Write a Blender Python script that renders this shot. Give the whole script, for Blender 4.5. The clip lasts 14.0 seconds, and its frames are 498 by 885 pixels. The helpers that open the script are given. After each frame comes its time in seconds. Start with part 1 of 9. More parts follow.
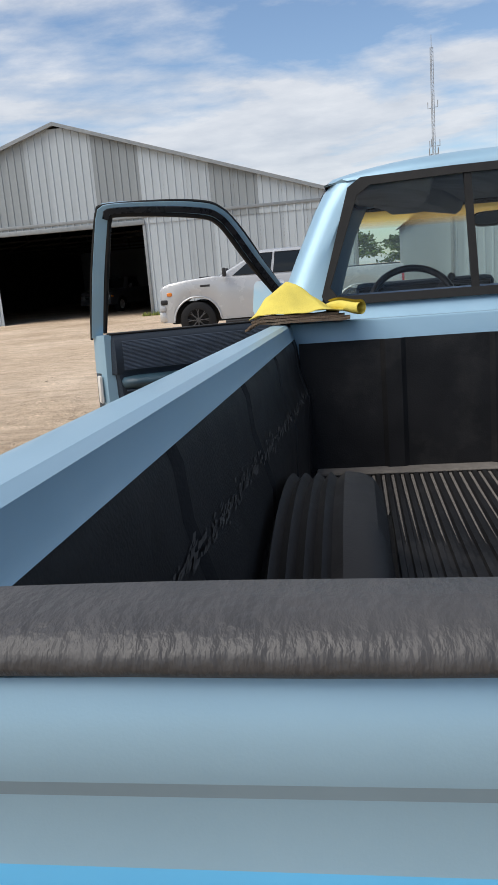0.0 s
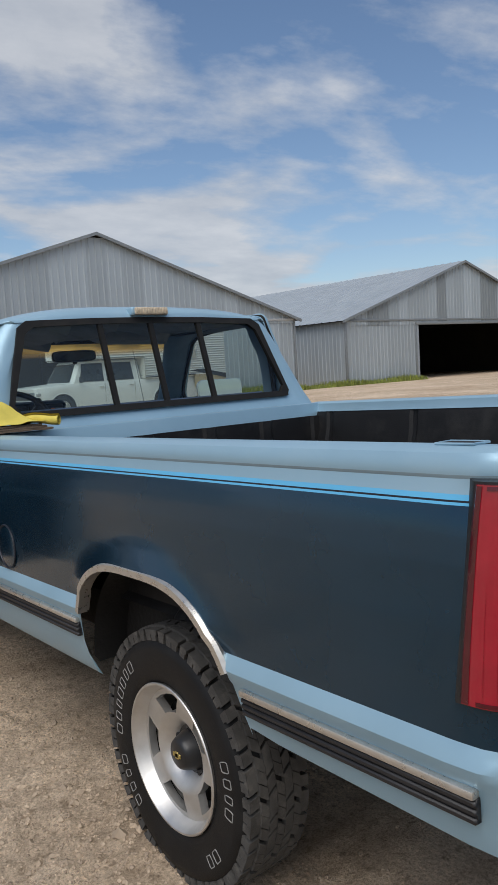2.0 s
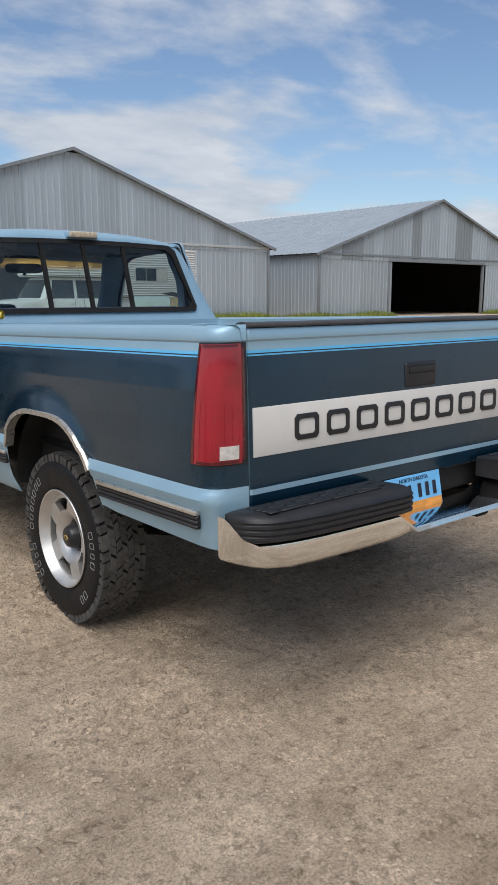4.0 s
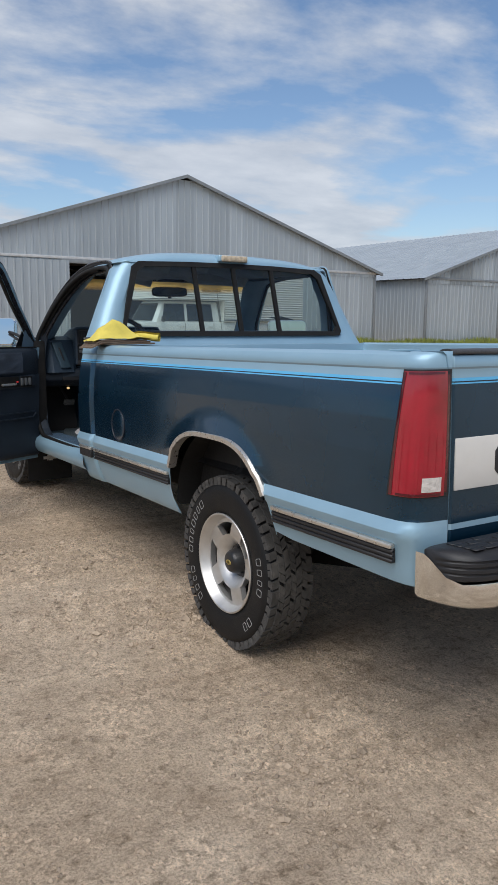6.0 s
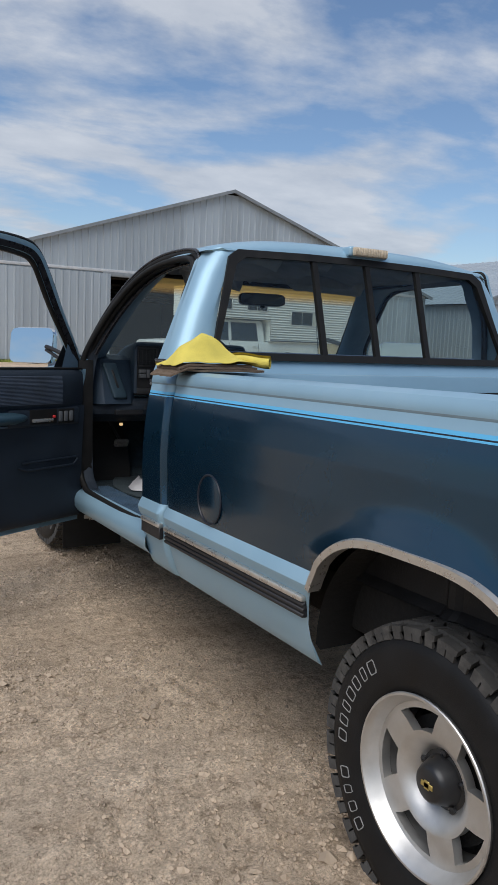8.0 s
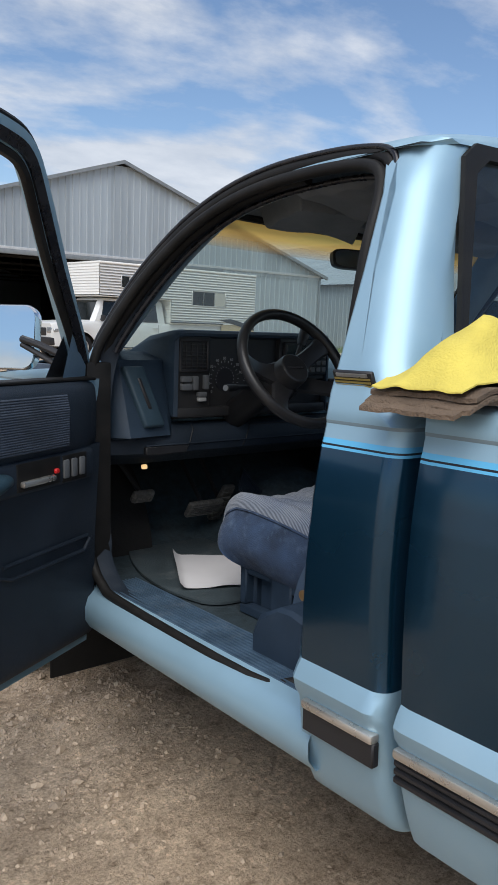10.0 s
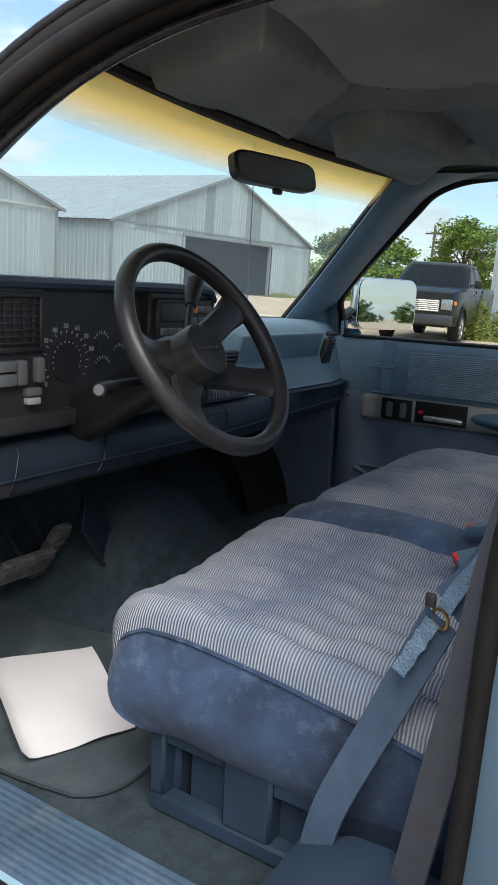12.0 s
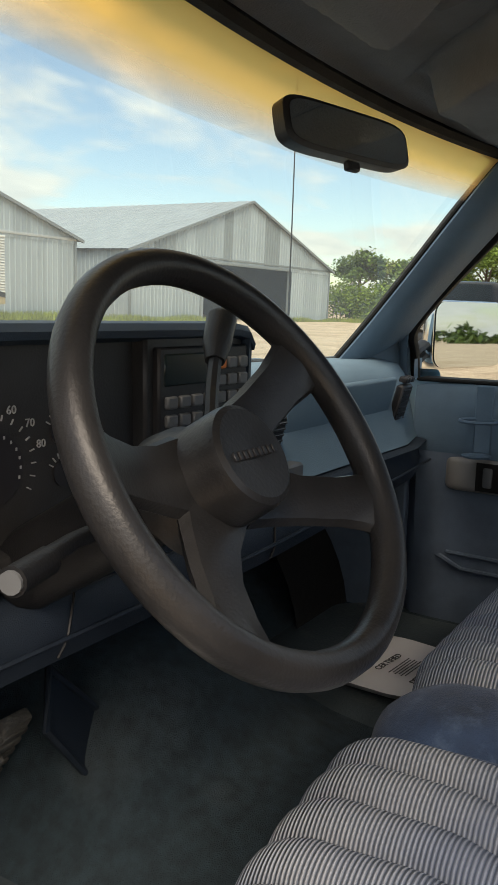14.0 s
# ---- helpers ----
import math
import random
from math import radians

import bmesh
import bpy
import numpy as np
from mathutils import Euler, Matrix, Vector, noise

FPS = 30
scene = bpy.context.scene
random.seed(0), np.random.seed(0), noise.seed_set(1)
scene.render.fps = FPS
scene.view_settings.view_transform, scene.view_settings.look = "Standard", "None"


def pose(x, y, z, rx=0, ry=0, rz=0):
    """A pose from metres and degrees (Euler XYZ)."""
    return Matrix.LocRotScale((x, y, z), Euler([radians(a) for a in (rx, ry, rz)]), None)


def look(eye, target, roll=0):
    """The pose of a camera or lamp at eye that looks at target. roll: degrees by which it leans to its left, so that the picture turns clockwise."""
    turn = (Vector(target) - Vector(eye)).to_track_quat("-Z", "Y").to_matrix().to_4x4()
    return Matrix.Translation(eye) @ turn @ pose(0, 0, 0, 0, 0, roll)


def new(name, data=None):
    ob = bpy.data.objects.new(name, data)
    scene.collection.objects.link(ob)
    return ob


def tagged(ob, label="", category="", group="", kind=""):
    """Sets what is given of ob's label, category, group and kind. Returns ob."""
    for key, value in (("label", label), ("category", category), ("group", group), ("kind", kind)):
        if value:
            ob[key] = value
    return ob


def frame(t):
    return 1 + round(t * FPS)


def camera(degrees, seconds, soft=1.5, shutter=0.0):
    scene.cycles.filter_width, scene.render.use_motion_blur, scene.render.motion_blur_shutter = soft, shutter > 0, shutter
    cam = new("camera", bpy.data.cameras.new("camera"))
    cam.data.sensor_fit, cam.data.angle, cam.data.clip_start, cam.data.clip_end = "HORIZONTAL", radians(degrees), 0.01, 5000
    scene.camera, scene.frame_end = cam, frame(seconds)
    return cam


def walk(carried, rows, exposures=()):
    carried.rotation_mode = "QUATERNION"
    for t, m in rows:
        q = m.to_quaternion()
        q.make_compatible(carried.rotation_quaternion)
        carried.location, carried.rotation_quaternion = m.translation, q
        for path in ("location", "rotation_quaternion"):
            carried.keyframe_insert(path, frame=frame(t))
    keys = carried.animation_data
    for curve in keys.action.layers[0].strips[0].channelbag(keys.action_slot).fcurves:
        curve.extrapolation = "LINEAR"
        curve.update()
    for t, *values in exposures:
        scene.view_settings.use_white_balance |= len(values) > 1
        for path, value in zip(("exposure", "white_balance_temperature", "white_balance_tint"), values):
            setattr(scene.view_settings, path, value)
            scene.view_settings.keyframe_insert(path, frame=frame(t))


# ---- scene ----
# camera: handheld phone, upright, walked round the tailgate and along the driver's side to the open door
cam = camera(35.6, 14.0, 1.1)
PATH = [
    (0, pose(-0.645, -1.271, 1.375, 77.66, 4.51, 7.54)),
    (0.5, pose(-1.012, -1.352, 1.340, 80.47, 8.0, 8.5)),
    (0.7, pose(-1.169, -1.496, 1.355, 82.40, 8.87, 7.95)),
    (1, pose(-1.403, -1.423, 1.339, 84.45, 7.25, 4.34)),
    (1.5, pose(-1.716, -1.409, 1.381, 87.04, 5.88, -19.05)),
    (2, pose(-1.933, -1.718, 1.409, 84.41, 3.35, -38.14)),
    (2.5, pose(-2.026, -2.099, 1.369, 81.22, 1.53, -41.76)),
    (4.8, pose(-2.360, -2.899, 1.351, 79.09, -1.35, -35.73)),
    (5, pose(-2.379, -2.898, 1.354, 79.38, -1.49, -34.17)),
    (5.5, pose(-2.411, -2.795, 1.350, 80.69, -1.21, -32.19)),
    (6, pose(-2.449, -2.571, 1.351, 80.89, -0.59, -32.35)),
    (6.5, pose(-2.334, -2.235, 1.296, 80.51, -0.46, -32.21)),
    (7, pose(-2.222, -1.893, 1.289, 80.82, -1.27, -32.10)),
    (7.5, pose(-2.146, -1.542, 1.315, 81.66, -1.99, -31.48)),
    (8, pose(-2.055, -1.141, 1.329, 82.30, -2.45, -29.84)),
    (8.5, pose(-2.056, -0.700, 1.303, 82.25, -2.62, -29.94)),
    (8.7, pose(-2.072, -0.528, 1.313, 82.71, -2.64, -30.34)),
    (10.8, pose(-1.634, 1.109, 1.300, 79.76, -2.56, -47.04)),
    (11, pose(-1.573, 1.217, 1.294, 79.64, -2.77, -49.34)),
    (11.5, pose(-1.476, 1.419, 1.323, 78.85, -3.84, -54.25)),
    (12, pose(-1.441, 1.461, 1.311, 77.91, -4.16, -57.78)),
    (12.5, pose(-1.431, 1.482, 1.308, 77.46, -4.49, -60.62)),
    (13, pose(-1.274, 1.557, 1.274, 78.40, -4.12, -61.27)),
    (13.5, pose(-1.061, 1.701, 1.299, 79.67, -3.79, -59.82)),
    (14, pose(-0.922, 1.849, 1.315, 79.62, -2.46, -56.39)),
]
EXPOSURES = [(0, 0.42, 6500, 10), (0.5, -0.1, 7000, 10), (1.0, -0.30, 6400, 10), (2.0, -0.02, 6350, 10), (5.0, 0.15, 6250, 10), (6.3, 0.12, 6200, 10), (7.3, 0.02, 6150, 10), (8.0, 0.04, 6150, 10), (8.7, 0.22, 6150, 10), (10.8, 0.52, 6400, 10), (11.5, 1.05, 6500, 10), (12.5, 1.24, 6700, 11), (14.0, 1.24, 7900, 13)]
walk(cam, PATH, EXPOSURES)

# ---- world, sun ----
SUN_EL, SUN_AZ = 56.0, 232.0   # degrees: height, and turn from +y towards +x
world = bpy.data.worlds.new("sky")
scene.world = world
world.use_nodes = True
wn, wl = world.node_tree.nodes, world.node_tree.links
wn.clear()


def wnode(kind, **kw):
    n = wn.new(kind)
    for k, v in kw.items():
        if k == "op":
            n.operation = v
        elif k == "blend":
            n.blend_type = v
    return n


w_out = wn.new("ShaderNodeOutputWorld")
w_bg = wn.new("ShaderNodeBackground")
w_bg.inputs["Strength"].default_value = 0.105
w_sky = wn.new("ShaderNodeTexSky")
w_sky.sky_type = "NISHITA"
w_sky.sun_disc = False
w_sky.sun_elevation = radians(SUN_EL)
w_sky.sun_rotation = radians(SUN_AZ)
w_sky.air_density, w_sky.dust_density, w_sky.ozone_density = 1.0, 0.5, 2.5
w_tc = wn.new("ShaderNodeTexCoord")
w_sep = wn.new("ShaderNodeSeparateXYZ")
wl.new(w_tc.outputs["Generated"], w_sep.inputs[0])
w_den = wnode("ShaderNodeMath", op="ADD")
wl.new(w_sep.outputs["Z"], w_den.inputs[0])
w_den.inputs[1].default_value = 0.16
w_max = wnode("ShaderNodeMath", op="MAXIMUM")
wl.new(w_den.outputs[0], w_max.inputs[0])
w_max.inputs[1].default_value = 0.05
w_dx, w_dy = wnode("ShaderNodeMath", op="DIVIDE"), wnode("ShaderNodeMath", op="DIVIDE")
wl.new(w_sep.outputs["X"], w_dx.inputs[0]); wl.new(w_max.outputs[0], w_dx.inputs[1])
wl.new(w_sep.outputs["Y"], w_dy.inputs[0]); wl.new(w_max.outputs[0], w_dy.inputs[1])
w_cmb = wn.new("ShaderNodeCombineXYZ")
wl.new(w_dx.outputs[0], w_cmb.inputs[0]); wl.new(w_dy.outputs[0], w_cmb.inputs[1])
w_map = wn.new("ShaderNodeMapping")
w_map.inputs["Scale"].default_value = (0.75, 1.0, 1.0)
w_map.inputs["Rotation"].default_value = (0, 0, radians(18))
w_map.inputs["Location"].default_value = (3.1, 1.7, 0.4)
wl.new(w_cmb.outputs[0], w_map.inputs[0])
w_n1, w_n2 = wn.new("ShaderNodeTexNoise"), wn.new("ShaderNodeTexNoise")
w_n1.inputs["Scale"].default_value, w_n1.inputs["Detail"].default_value = 1.1, 7.0
w_n1.inputs["Roughness"].default_value, w_n1.inputs["Distortion"].default_value = 0.50, 0.5
w_n2.inputs["Scale"].default_value, w_n2.inputs["Detail"].default_value = 3.6, 7.0
w_n2.inputs["Roughness"].default_value = 0.6
wl.new(w_map.outputs[0], w_n1.inputs["Vector"]); wl.new(w_map.outputs[0], w_n2.inputs["Vector"])
w_ramp = wn.new("ShaderNodeValToRGB")
w_ramp.color_ramp.elements[0].position, w_ramp.color_ramp.elements[0].color = 0.415, (0, 0, 0, 1)
w_ramp.color_ramp.elements[1].position, w_ramp.color_ramp.elements[1].color = 0.545, (1, 1, 1, 1)
w_mixn = wnode("ShaderNodeMath", op="MULTIPLY_ADD")
wl.new(w_n2.outputs["Fac"], w_mixn.inputs[0])
w_mixn.inputs[1].default_value = 0.30
wl.new(w_n1.outputs["Fac"], w_mixn.inputs[2])
w_sub = wnode("ShaderNodeMath", op="SUBTRACT")
wl.new(w_mixn.outputs[0], w_sub.inputs[0]); w_sub.inputs[1].default_value = 0.15
wl.new(w_sub.outputs[0], w_ramp.inputs[0])
w_fac = wnode("ShaderNodeMath", op="MULTIPLY")
wl.new(w_ramp.outputs[0], w_fac.inputs[0]); w_fac.inputs[1].default_value = 0.86
w_shade = wn.new("ShaderNodeValToRGB")
w_shade.color_ramp.elements[0].position, w_shade.color_ramp.elements[0].color = 0.30, (4.2, 4.5, 5.0, 1)
w_shade.color_ramp.elements[1].position, w_shade.color_ramp.elements[1].color = 0.70, (6.1, 6.2, 6.4, 1)
wl.new(w_n2.outputs["Fac"], w_shade.inputs[0])
w_mix = wn.new("ShaderNodeMixRGB")
wl.new(w_fac.outputs[0], w_mix.inputs[0])
wl.new(w_sky.outputs[0], w_mix.inputs[1]); wl.new(w_shade.outputs[0], w_mix.inputs[2])
wl.new(w_mix.outputs[0], w_bg.inputs["Color"])
wl.new(w_bg.outputs[0], w_out.inputs["Surface"])

sun_data = bpy.data.lights.new("sun", "SUN")
sun_data.energy, sun_data.angle, sun_data.color = 2.6, radians(50), (1.0, 0.95, 0.88)
sun = new("sun", sun_data)
sun.matrix_world = look((40 * math.sin(radians(SUN_AZ)), 40 * math.cos(radians(SUN_AZ)), 40 * math.tan(radians(SUN_EL))), (0, 0, 0))
scene.view_settings.exposure = 0.0

# ---- materials ----
def mat(name, base, rough=0.5, metal=0.0, var=0.12, scale=6.0, bump=0.0, bscale=120.0, coat=0.0, stain=0.0, sscale=1.2,
        stain_col=None, rvar=0.08, trans=0.0, ior=1.45, flake=0.0, spec=0.5, stretch=None, rand=0.0):
    m = bpy.data.materials.new(name)
    m.use_nodes = True
    nt = m.node_tree
    n, l = nt.nodes, nt.links
    p = n["Principled BSDF"]
    tc = n.new("ShaderNodeTexCoord")
    vec = tc.outputs["Object"]
    if stretch:
        mp = n.new("ShaderNodeMapping")
        mp.inputs["Scale"].default_value = stretch
        l.new(vec, mp.inputs[0])
        vec = mp.outputs[0]
    n1 = n.new("ShaderNodeTexNoise")
    n1.inputs["Scale"].default_value, n1.inputs["Detail"].default_value, n1.inputs["Roughness"].default_value = scale, 6, 0.6
    l.new(vec, n1.inputs["Vector"])
    r1 = n.new("ShaderNodeMapRange")
    r1.inputs[1].default_value, r1.inputs[2].default_value = 0.3, 0.7
    r1.inputs[3].default_value, r1.inputs[4].default_value = 1 - var, 1 + var
    l.new(n1.outputs["Fac"], r1.inputs[0])
    mul = n.new("ShaderNodeMixRGB")
    mul.blend_type = "MULTIPLY"
    mul.inputs[0].default_value = 1.0
    mul.inputs[1].default_value = (*base, 1)
    l.new(r1.outputs[0], mul.inputs[2])
    col = mul.outputs[0]
    if rand:
        oi = n.new("ShaderNodeObjectInfo")
        r2 = n.new("ShaderNodeMapRange")
        r2.inputs[3].default_value, r2.inputs[4].default_value = 1 - rand, 1 + rand
        l.new(oi.outputs["Random"], r2.inputs[0])
        m2 = n.new("ShaderNodeMixRGB")
        m2.blend_type = "MULTIPLY"
        m2.inputs[0].default_value = 1.0
        l.new(col, m2.inputs[1]); l.new(r2.outputs[0], m2.inputs[2])
        col = m2.outputs[0]
    if stain:
        n2 = n.new("ShaderNodeTexNoise")
        n2.inputs["Scale"].default_value, n2.inputs["Detail"].default_value, n2.inputs["Roughness"].default_value = sscale, 8, 0.65
        l.new(vec, n2.inputs["Vector"])
        r3 = n.new("ShaderNodeMapRange")
        r3.inputs[1].default_value, r3.inputs[2].default_value, r3.inputs[4].default_value = 0.52, 0.72, stain
        l.new(n2.outputs["Fac"], r3.inputs[0])
        m3 = n.new("ShaderNodeMixRGB")
        m3.inputs[2].default_value = (*(stain_col or [c * 0.5 for c in base]), 1)
        l.new(r3.outputs[0], m3.inputs[0]); l.new(col, m3.inputs[1])
        col = m3.outputs[0]
    l.new(col, p.inputs["Base Color"])
    p.inputs["Metallic"].default_value = metal
    p.inputs["IOR"].default_value = ior
    p.inputs["Specular IOR Level"].default_value = spec
    rr = n.new("ShaderNodeMapRange")
    rr.inputs[1].default_value, rr.inputs[2].default_value = 0.3, 0.7
    rr.inputs[3].default_value, rr.inputs[4].default_value = max(0.02, rough - rvar), min(1, rough + rvar)
    l.new(n1.outputs["Fac"], rr.inputs[0])
    l.new(rr.outputs[0], p.inputs["Roughness"])
    if coat:
        p.inputs["Coat Weight"].default_value, p.inputs["Coat Roughness"].default_value = coat, 0.12
    if trans:
        p.inputs["Transmission Weight"].default_value = trans
    if bump:
        nb = n.new("ShaderNodeTexNoise")
        nb.inputs["Scale"].default_value, nb.inputs["Detail"].default_value = bscale, 4
        l.new(vec, nb.inputs["Vector"])
        b = n.new("ShaderNodeBump")
        b.inputs["Strength"].default_value, b.inputs["Distance"].default_value = bump, 0.01
        l.new(nb.outputs["Fac"], b.inputs["Height"])
        l.new(b.outputs[0], p.inputs["Normal"])
    return m


def glass(name, tint=(0.9, 0.95, 0.95), base=0.05, rough=0.015, haze=0.0, haze_col=(0.8, 0.8, 0.8)):
    """Thin pane: clear see-through with a sharp mirror gloss that grows at grazing angles."""
    m = bpy.data.materials.new(name)
    m.use_nodes = True
    n, l = m.node_tree.nodes, m.node_tree.links
    n.clear()
    out, mix = n.new("ShaderNodeOutputMaterial"), n.new("ShaderNodeMixShader")
    tr, gl, lw = n.new("ShaderNodeBsdfTransparent"), n.new("ShaderNodeBsdfGlossy"), n.new("ShaderNodeLayerWeight")
    pw, ad = n.new("ShaderNodeMath"), n.new("ShaderNodeMath")
    pw.operation, ad.operation = "POWER", "MULTIPLY_ADD"
    pw.inputs[1].default_value = 4.0
    ad.inputs[1].default_value, ad.inputs[2].default_value = 0.8, base
    tr.inputs["Color"].default_value = (*tint, 1)
    gl.inputs["Roughness"].default_value = rough
    l.new(lw.outputs["Facing"], pw.inputs[0]); l.new(pw.outputs[0], ad.inputs[0])
    l.new(ad.outputs[0], mix.inputs[0]); l.new(tr.outputs[0], mix.inputs[1]); l.new(gl.outputs[0], mix.inputs[2])
    last = mix
    if haze:   # dust or film that scatters the light passing through
        tl, last = n.new("ShaderNodeBsdfTranslucent"), n.new("ShaderNodeMixShader")
        tl.inputs["Color"].default_value = (*haze_col, 1)
        last.inputs[0].default_value = haze
        l.new(mix.outputs[0], last.inputs[1]); l.new(tl.outputs[0], last.inputs[2])
    l.new(last.outputs[0], out.inputs["Surface"])
    return m


def glow(name, color, strength):
    m = bpy.data.materials.new(name)
    m.use_nodes = True
    p = m.node_tree.nodes["Principled BSDF"]
    p.inputs["Base Color"].default_value = (*color, 1)
    p.inputs["Emission Color"].default_value = (*color, 1)
    p.inputs["Emission Strength"].default_value = strength
    return m


M_LIGHT = mat("light_blue_metallic_paint", (0.29, 0.45, 0.56), 0.42, 0.30, 0.06, 3.0, 0.03, 900, coat=0.15, stain=0.18, sscale=3, stain_col=(0.40, 0.46, 0.48))
M_DARK = mat("dark_blue_metallic_paint", (0.0075, 0.046, 0.090), 0.26, 0.74, 0.10, 2.0, 0.02, 900, coat=0.75, stain=0.05, sscale=2.5, stain_col=(0.04, 0.085, 0.12))
M_STRIPE = mat("bright_blue_pinstripe", (0.12, 0.45, 0.74), 0.35, 0.0, 0.05)
M_STRIPE2 = mat("black_pinstripe", (0.01, 0.012, 0.02), 0.4)
# no stripe: the shade of the body crease, put into a grey-blue band
M_CREASESHADE = mat("crease_shade_line", (0.19, 0.26, 0.30), 0.5)
M_CHROME = mat("chrome", (0.80, 0.80, 0.78), 0.10, 1.0, 0.05, 8, 0.02, 300, stain=0.25, sscale=6, stain_col=(0.45, 0.40, 0.34))
M_SATIN = mat("brushed_aluminium", (0.62, 0.61, 0.59), 0.46, 0.9, 0.08, 20, 0.03, 400, stain=0.2, sscale=12, stain_col=(0.35, 0.33, 0.31))
M_TRIM = mat("satin_silver_trim", (0.60, 0.58, 0.54), 0.3, 0.8, 0.08, 30)
M_BLACKP = mat("black_plastic", (0.018, 0.018, 0.02), 0.45, 0, 0.25, 12, 0.15, 500)
M_RUBBER = mat("black_rubber_seal", (0.012, 0.0115, 0.011), 0.6, 0, 0.3, 20, 0.1, 300, stain=0.25, sscale=8, stain_col=(0.04, 0.034, 0.028), spec=0.3)
M_SEALGLOSS = mat("glossy_black_seal", (0.016, 0.016, 0.019), 0.28, 0, 0.3, 30, 0.05, 300)
M_TYRE = mat("black_tyre_rubber", (0.009, 0.009, 0.0095), 0.55, 0, 0.25, 18, 0.12, 350, stain=0.2, sscale=9, stain_col=(0.035, 0.033, 0.031), spec=0.3)
M_TREAD = mat("dusty_tyre_tread", (0.060, 0.057, 0.053), 0.85, 0, 0.35, 25, 0.3, 300, stain=0.6, sscale=30, stain_col=(0.135, 0.125, 0.112))
M_TYREWHITE = mat("raised_white_tyre_marks", (0.27, 0.27, 0.26), 0.7, 0, 0.3, 60)
M_LINER = mat("dusty_black_bed_liner", (0.0095, 0.0095, 0.0105), 0.55, 0, 0.3, 9, 0.12, 200, stain=0.55, sscale=4.0, stain_col=(0.045, 0.043, 0.041), spec=0.35)
M_DIRT = mat("dust_deposit", (0.135, 0.122, 0.108), 0.95, 0, 0.2, 30)
M_FAINT = mat("faint_dust_scuffs", (0.046, 0.044, 0.042), 0.95, 0, 0.3, 40)
M_CAP = mat("grained_black_vinyl_cap", (0.050, 0.048, 0.048), 0.48, 0, 0.25, 25, 0.30, 130, stain=0.35, sscale=6, stain_col=(0.085, 0.078, 0.074), stretch=(1.6, 0.8, 0.5))
M_WHITE = mat("off_white_painted_panel", (0.62, 0.60, 0.56), 0.4, 0, 0.05, 8)
M_REDLENS = mat("red_lamp_lens", (0.31, 0.007, 0.021), 0.10, 0, 0.35, 5, 0.0, 100, coat=0.8, rvar=0.03)
M_REDDARK = mat("dark_red_ribbed_lens", (0.085, 0.004, 0.010), 0.22, 0, 0.2, 30, 0.1, 200, coat=0.5)
M_CLEARLENS = mat("clear_ribbed_lens", (0.62, 0.58, 0.54), 0.2, 0, 0.2, 60, 0.3, 120)
M_CREAM = mat("yellowed_lamp_lens", (0.55, 0.46, 0.34), 0.35, 0, 0.2, 60, 0.3, 120)
M_UNDER = mat("dusty_black_underbody", (0.009, 0.0085, 0.008), 0.8, 0, 0.4, 10, 0.3, 60)
M_GLASS = glass("tinted_window_glass", (0.89, 0.94, 0.93), 0.035)
M_WSGLASS = glass("windscreen_glass", (0.64, 0.745, 0.715), haze=0.06, haze_col=(0.75, 0.85, 0.85))
M_CLEAR = glass("clear_glass", (0.60, 0.68, 0.68))
M_MIRROR = mat("mirror_glass", (0.66, 0.70, 0.70), 0.01, 1.0, 0.01, 3, rvar=0.01)
M_GROUND = None

# ---- building helpers ----
def finish(name, bm, mats, parent=None, label="", angle=38):
    me = bpy.data.meshes.new(name)
    bmesh.ops.remove_doubles(bm, verts=bm.verts, dist=1e-5)
    bmesh.ops.dissolve_degenerate(bm, edges=bm.edges, dist=1e-6)
    bm.normal_update()
    bm.to_mesh(me)
    bm.free()
    for m in mats if isinstance(mats, (list, tuple)) else [mats]:
        me.materials.append(m)
    me.polygons.foreach_set("use_smooth", [True] * len(me.polygons))
    me.set_sharp_from_angle(angle=radians(angle))
    ob = new(name, me)
    if parent:
        ob.parent = parent
    if label:
        tagged(ob, label)
    return ob


def part(name, bm, mats, parent, label="", angle=38):
    return finish(name, bm, mats, parent, label, angle)


def thing(name, label, category, group="", m=None, kind=""):
    ob = new(name)
    ob.empty_display_size = 0.1
    if m is not None:
        ob.matrix_world = m
    return tagged(ob, label, category, group, kind)


def bx(bm, x0, x1, y0, y1, z0, z1, r=0.0, seg=2, mi=0, m=None):
    """A box, its edges rounded by r."""
    c = Matrix.LocRotScale(((x0 + x1) / 2, (y0 + y1) / 2, (z0 + z1) / 2), None, (abs(x1 - x0), abs(y1 - y0), abs(z1 - z0)))
    g = bmesh.ops.create_cube(bm, size=1, matrix=c)
    vs = g["verts"]
    fs = {f for v in vs for f in v.link_faces}
    if r > 0:
        es = list({e for v in vs for e in v.link_edges})
        g2 = bmesh.ops.bevel(bm, geom=es, offset=min(r, 0.49 * min(abs(x1 - x0), abs(y1 - y0), abs(z1 - z0))), segments=seg, profile=0.5, affect="EDGES")
        fs = {f for f in fs if f.is_valid} | set(g2["faces"])
    vs = {v for f in fs for v in f.verts}
    for f in fs:
        f.material_index = mi
    if m is not None:
        bmesh.ops.transform(bm, matrix=m, verts=list(vs))
    return list(vs)


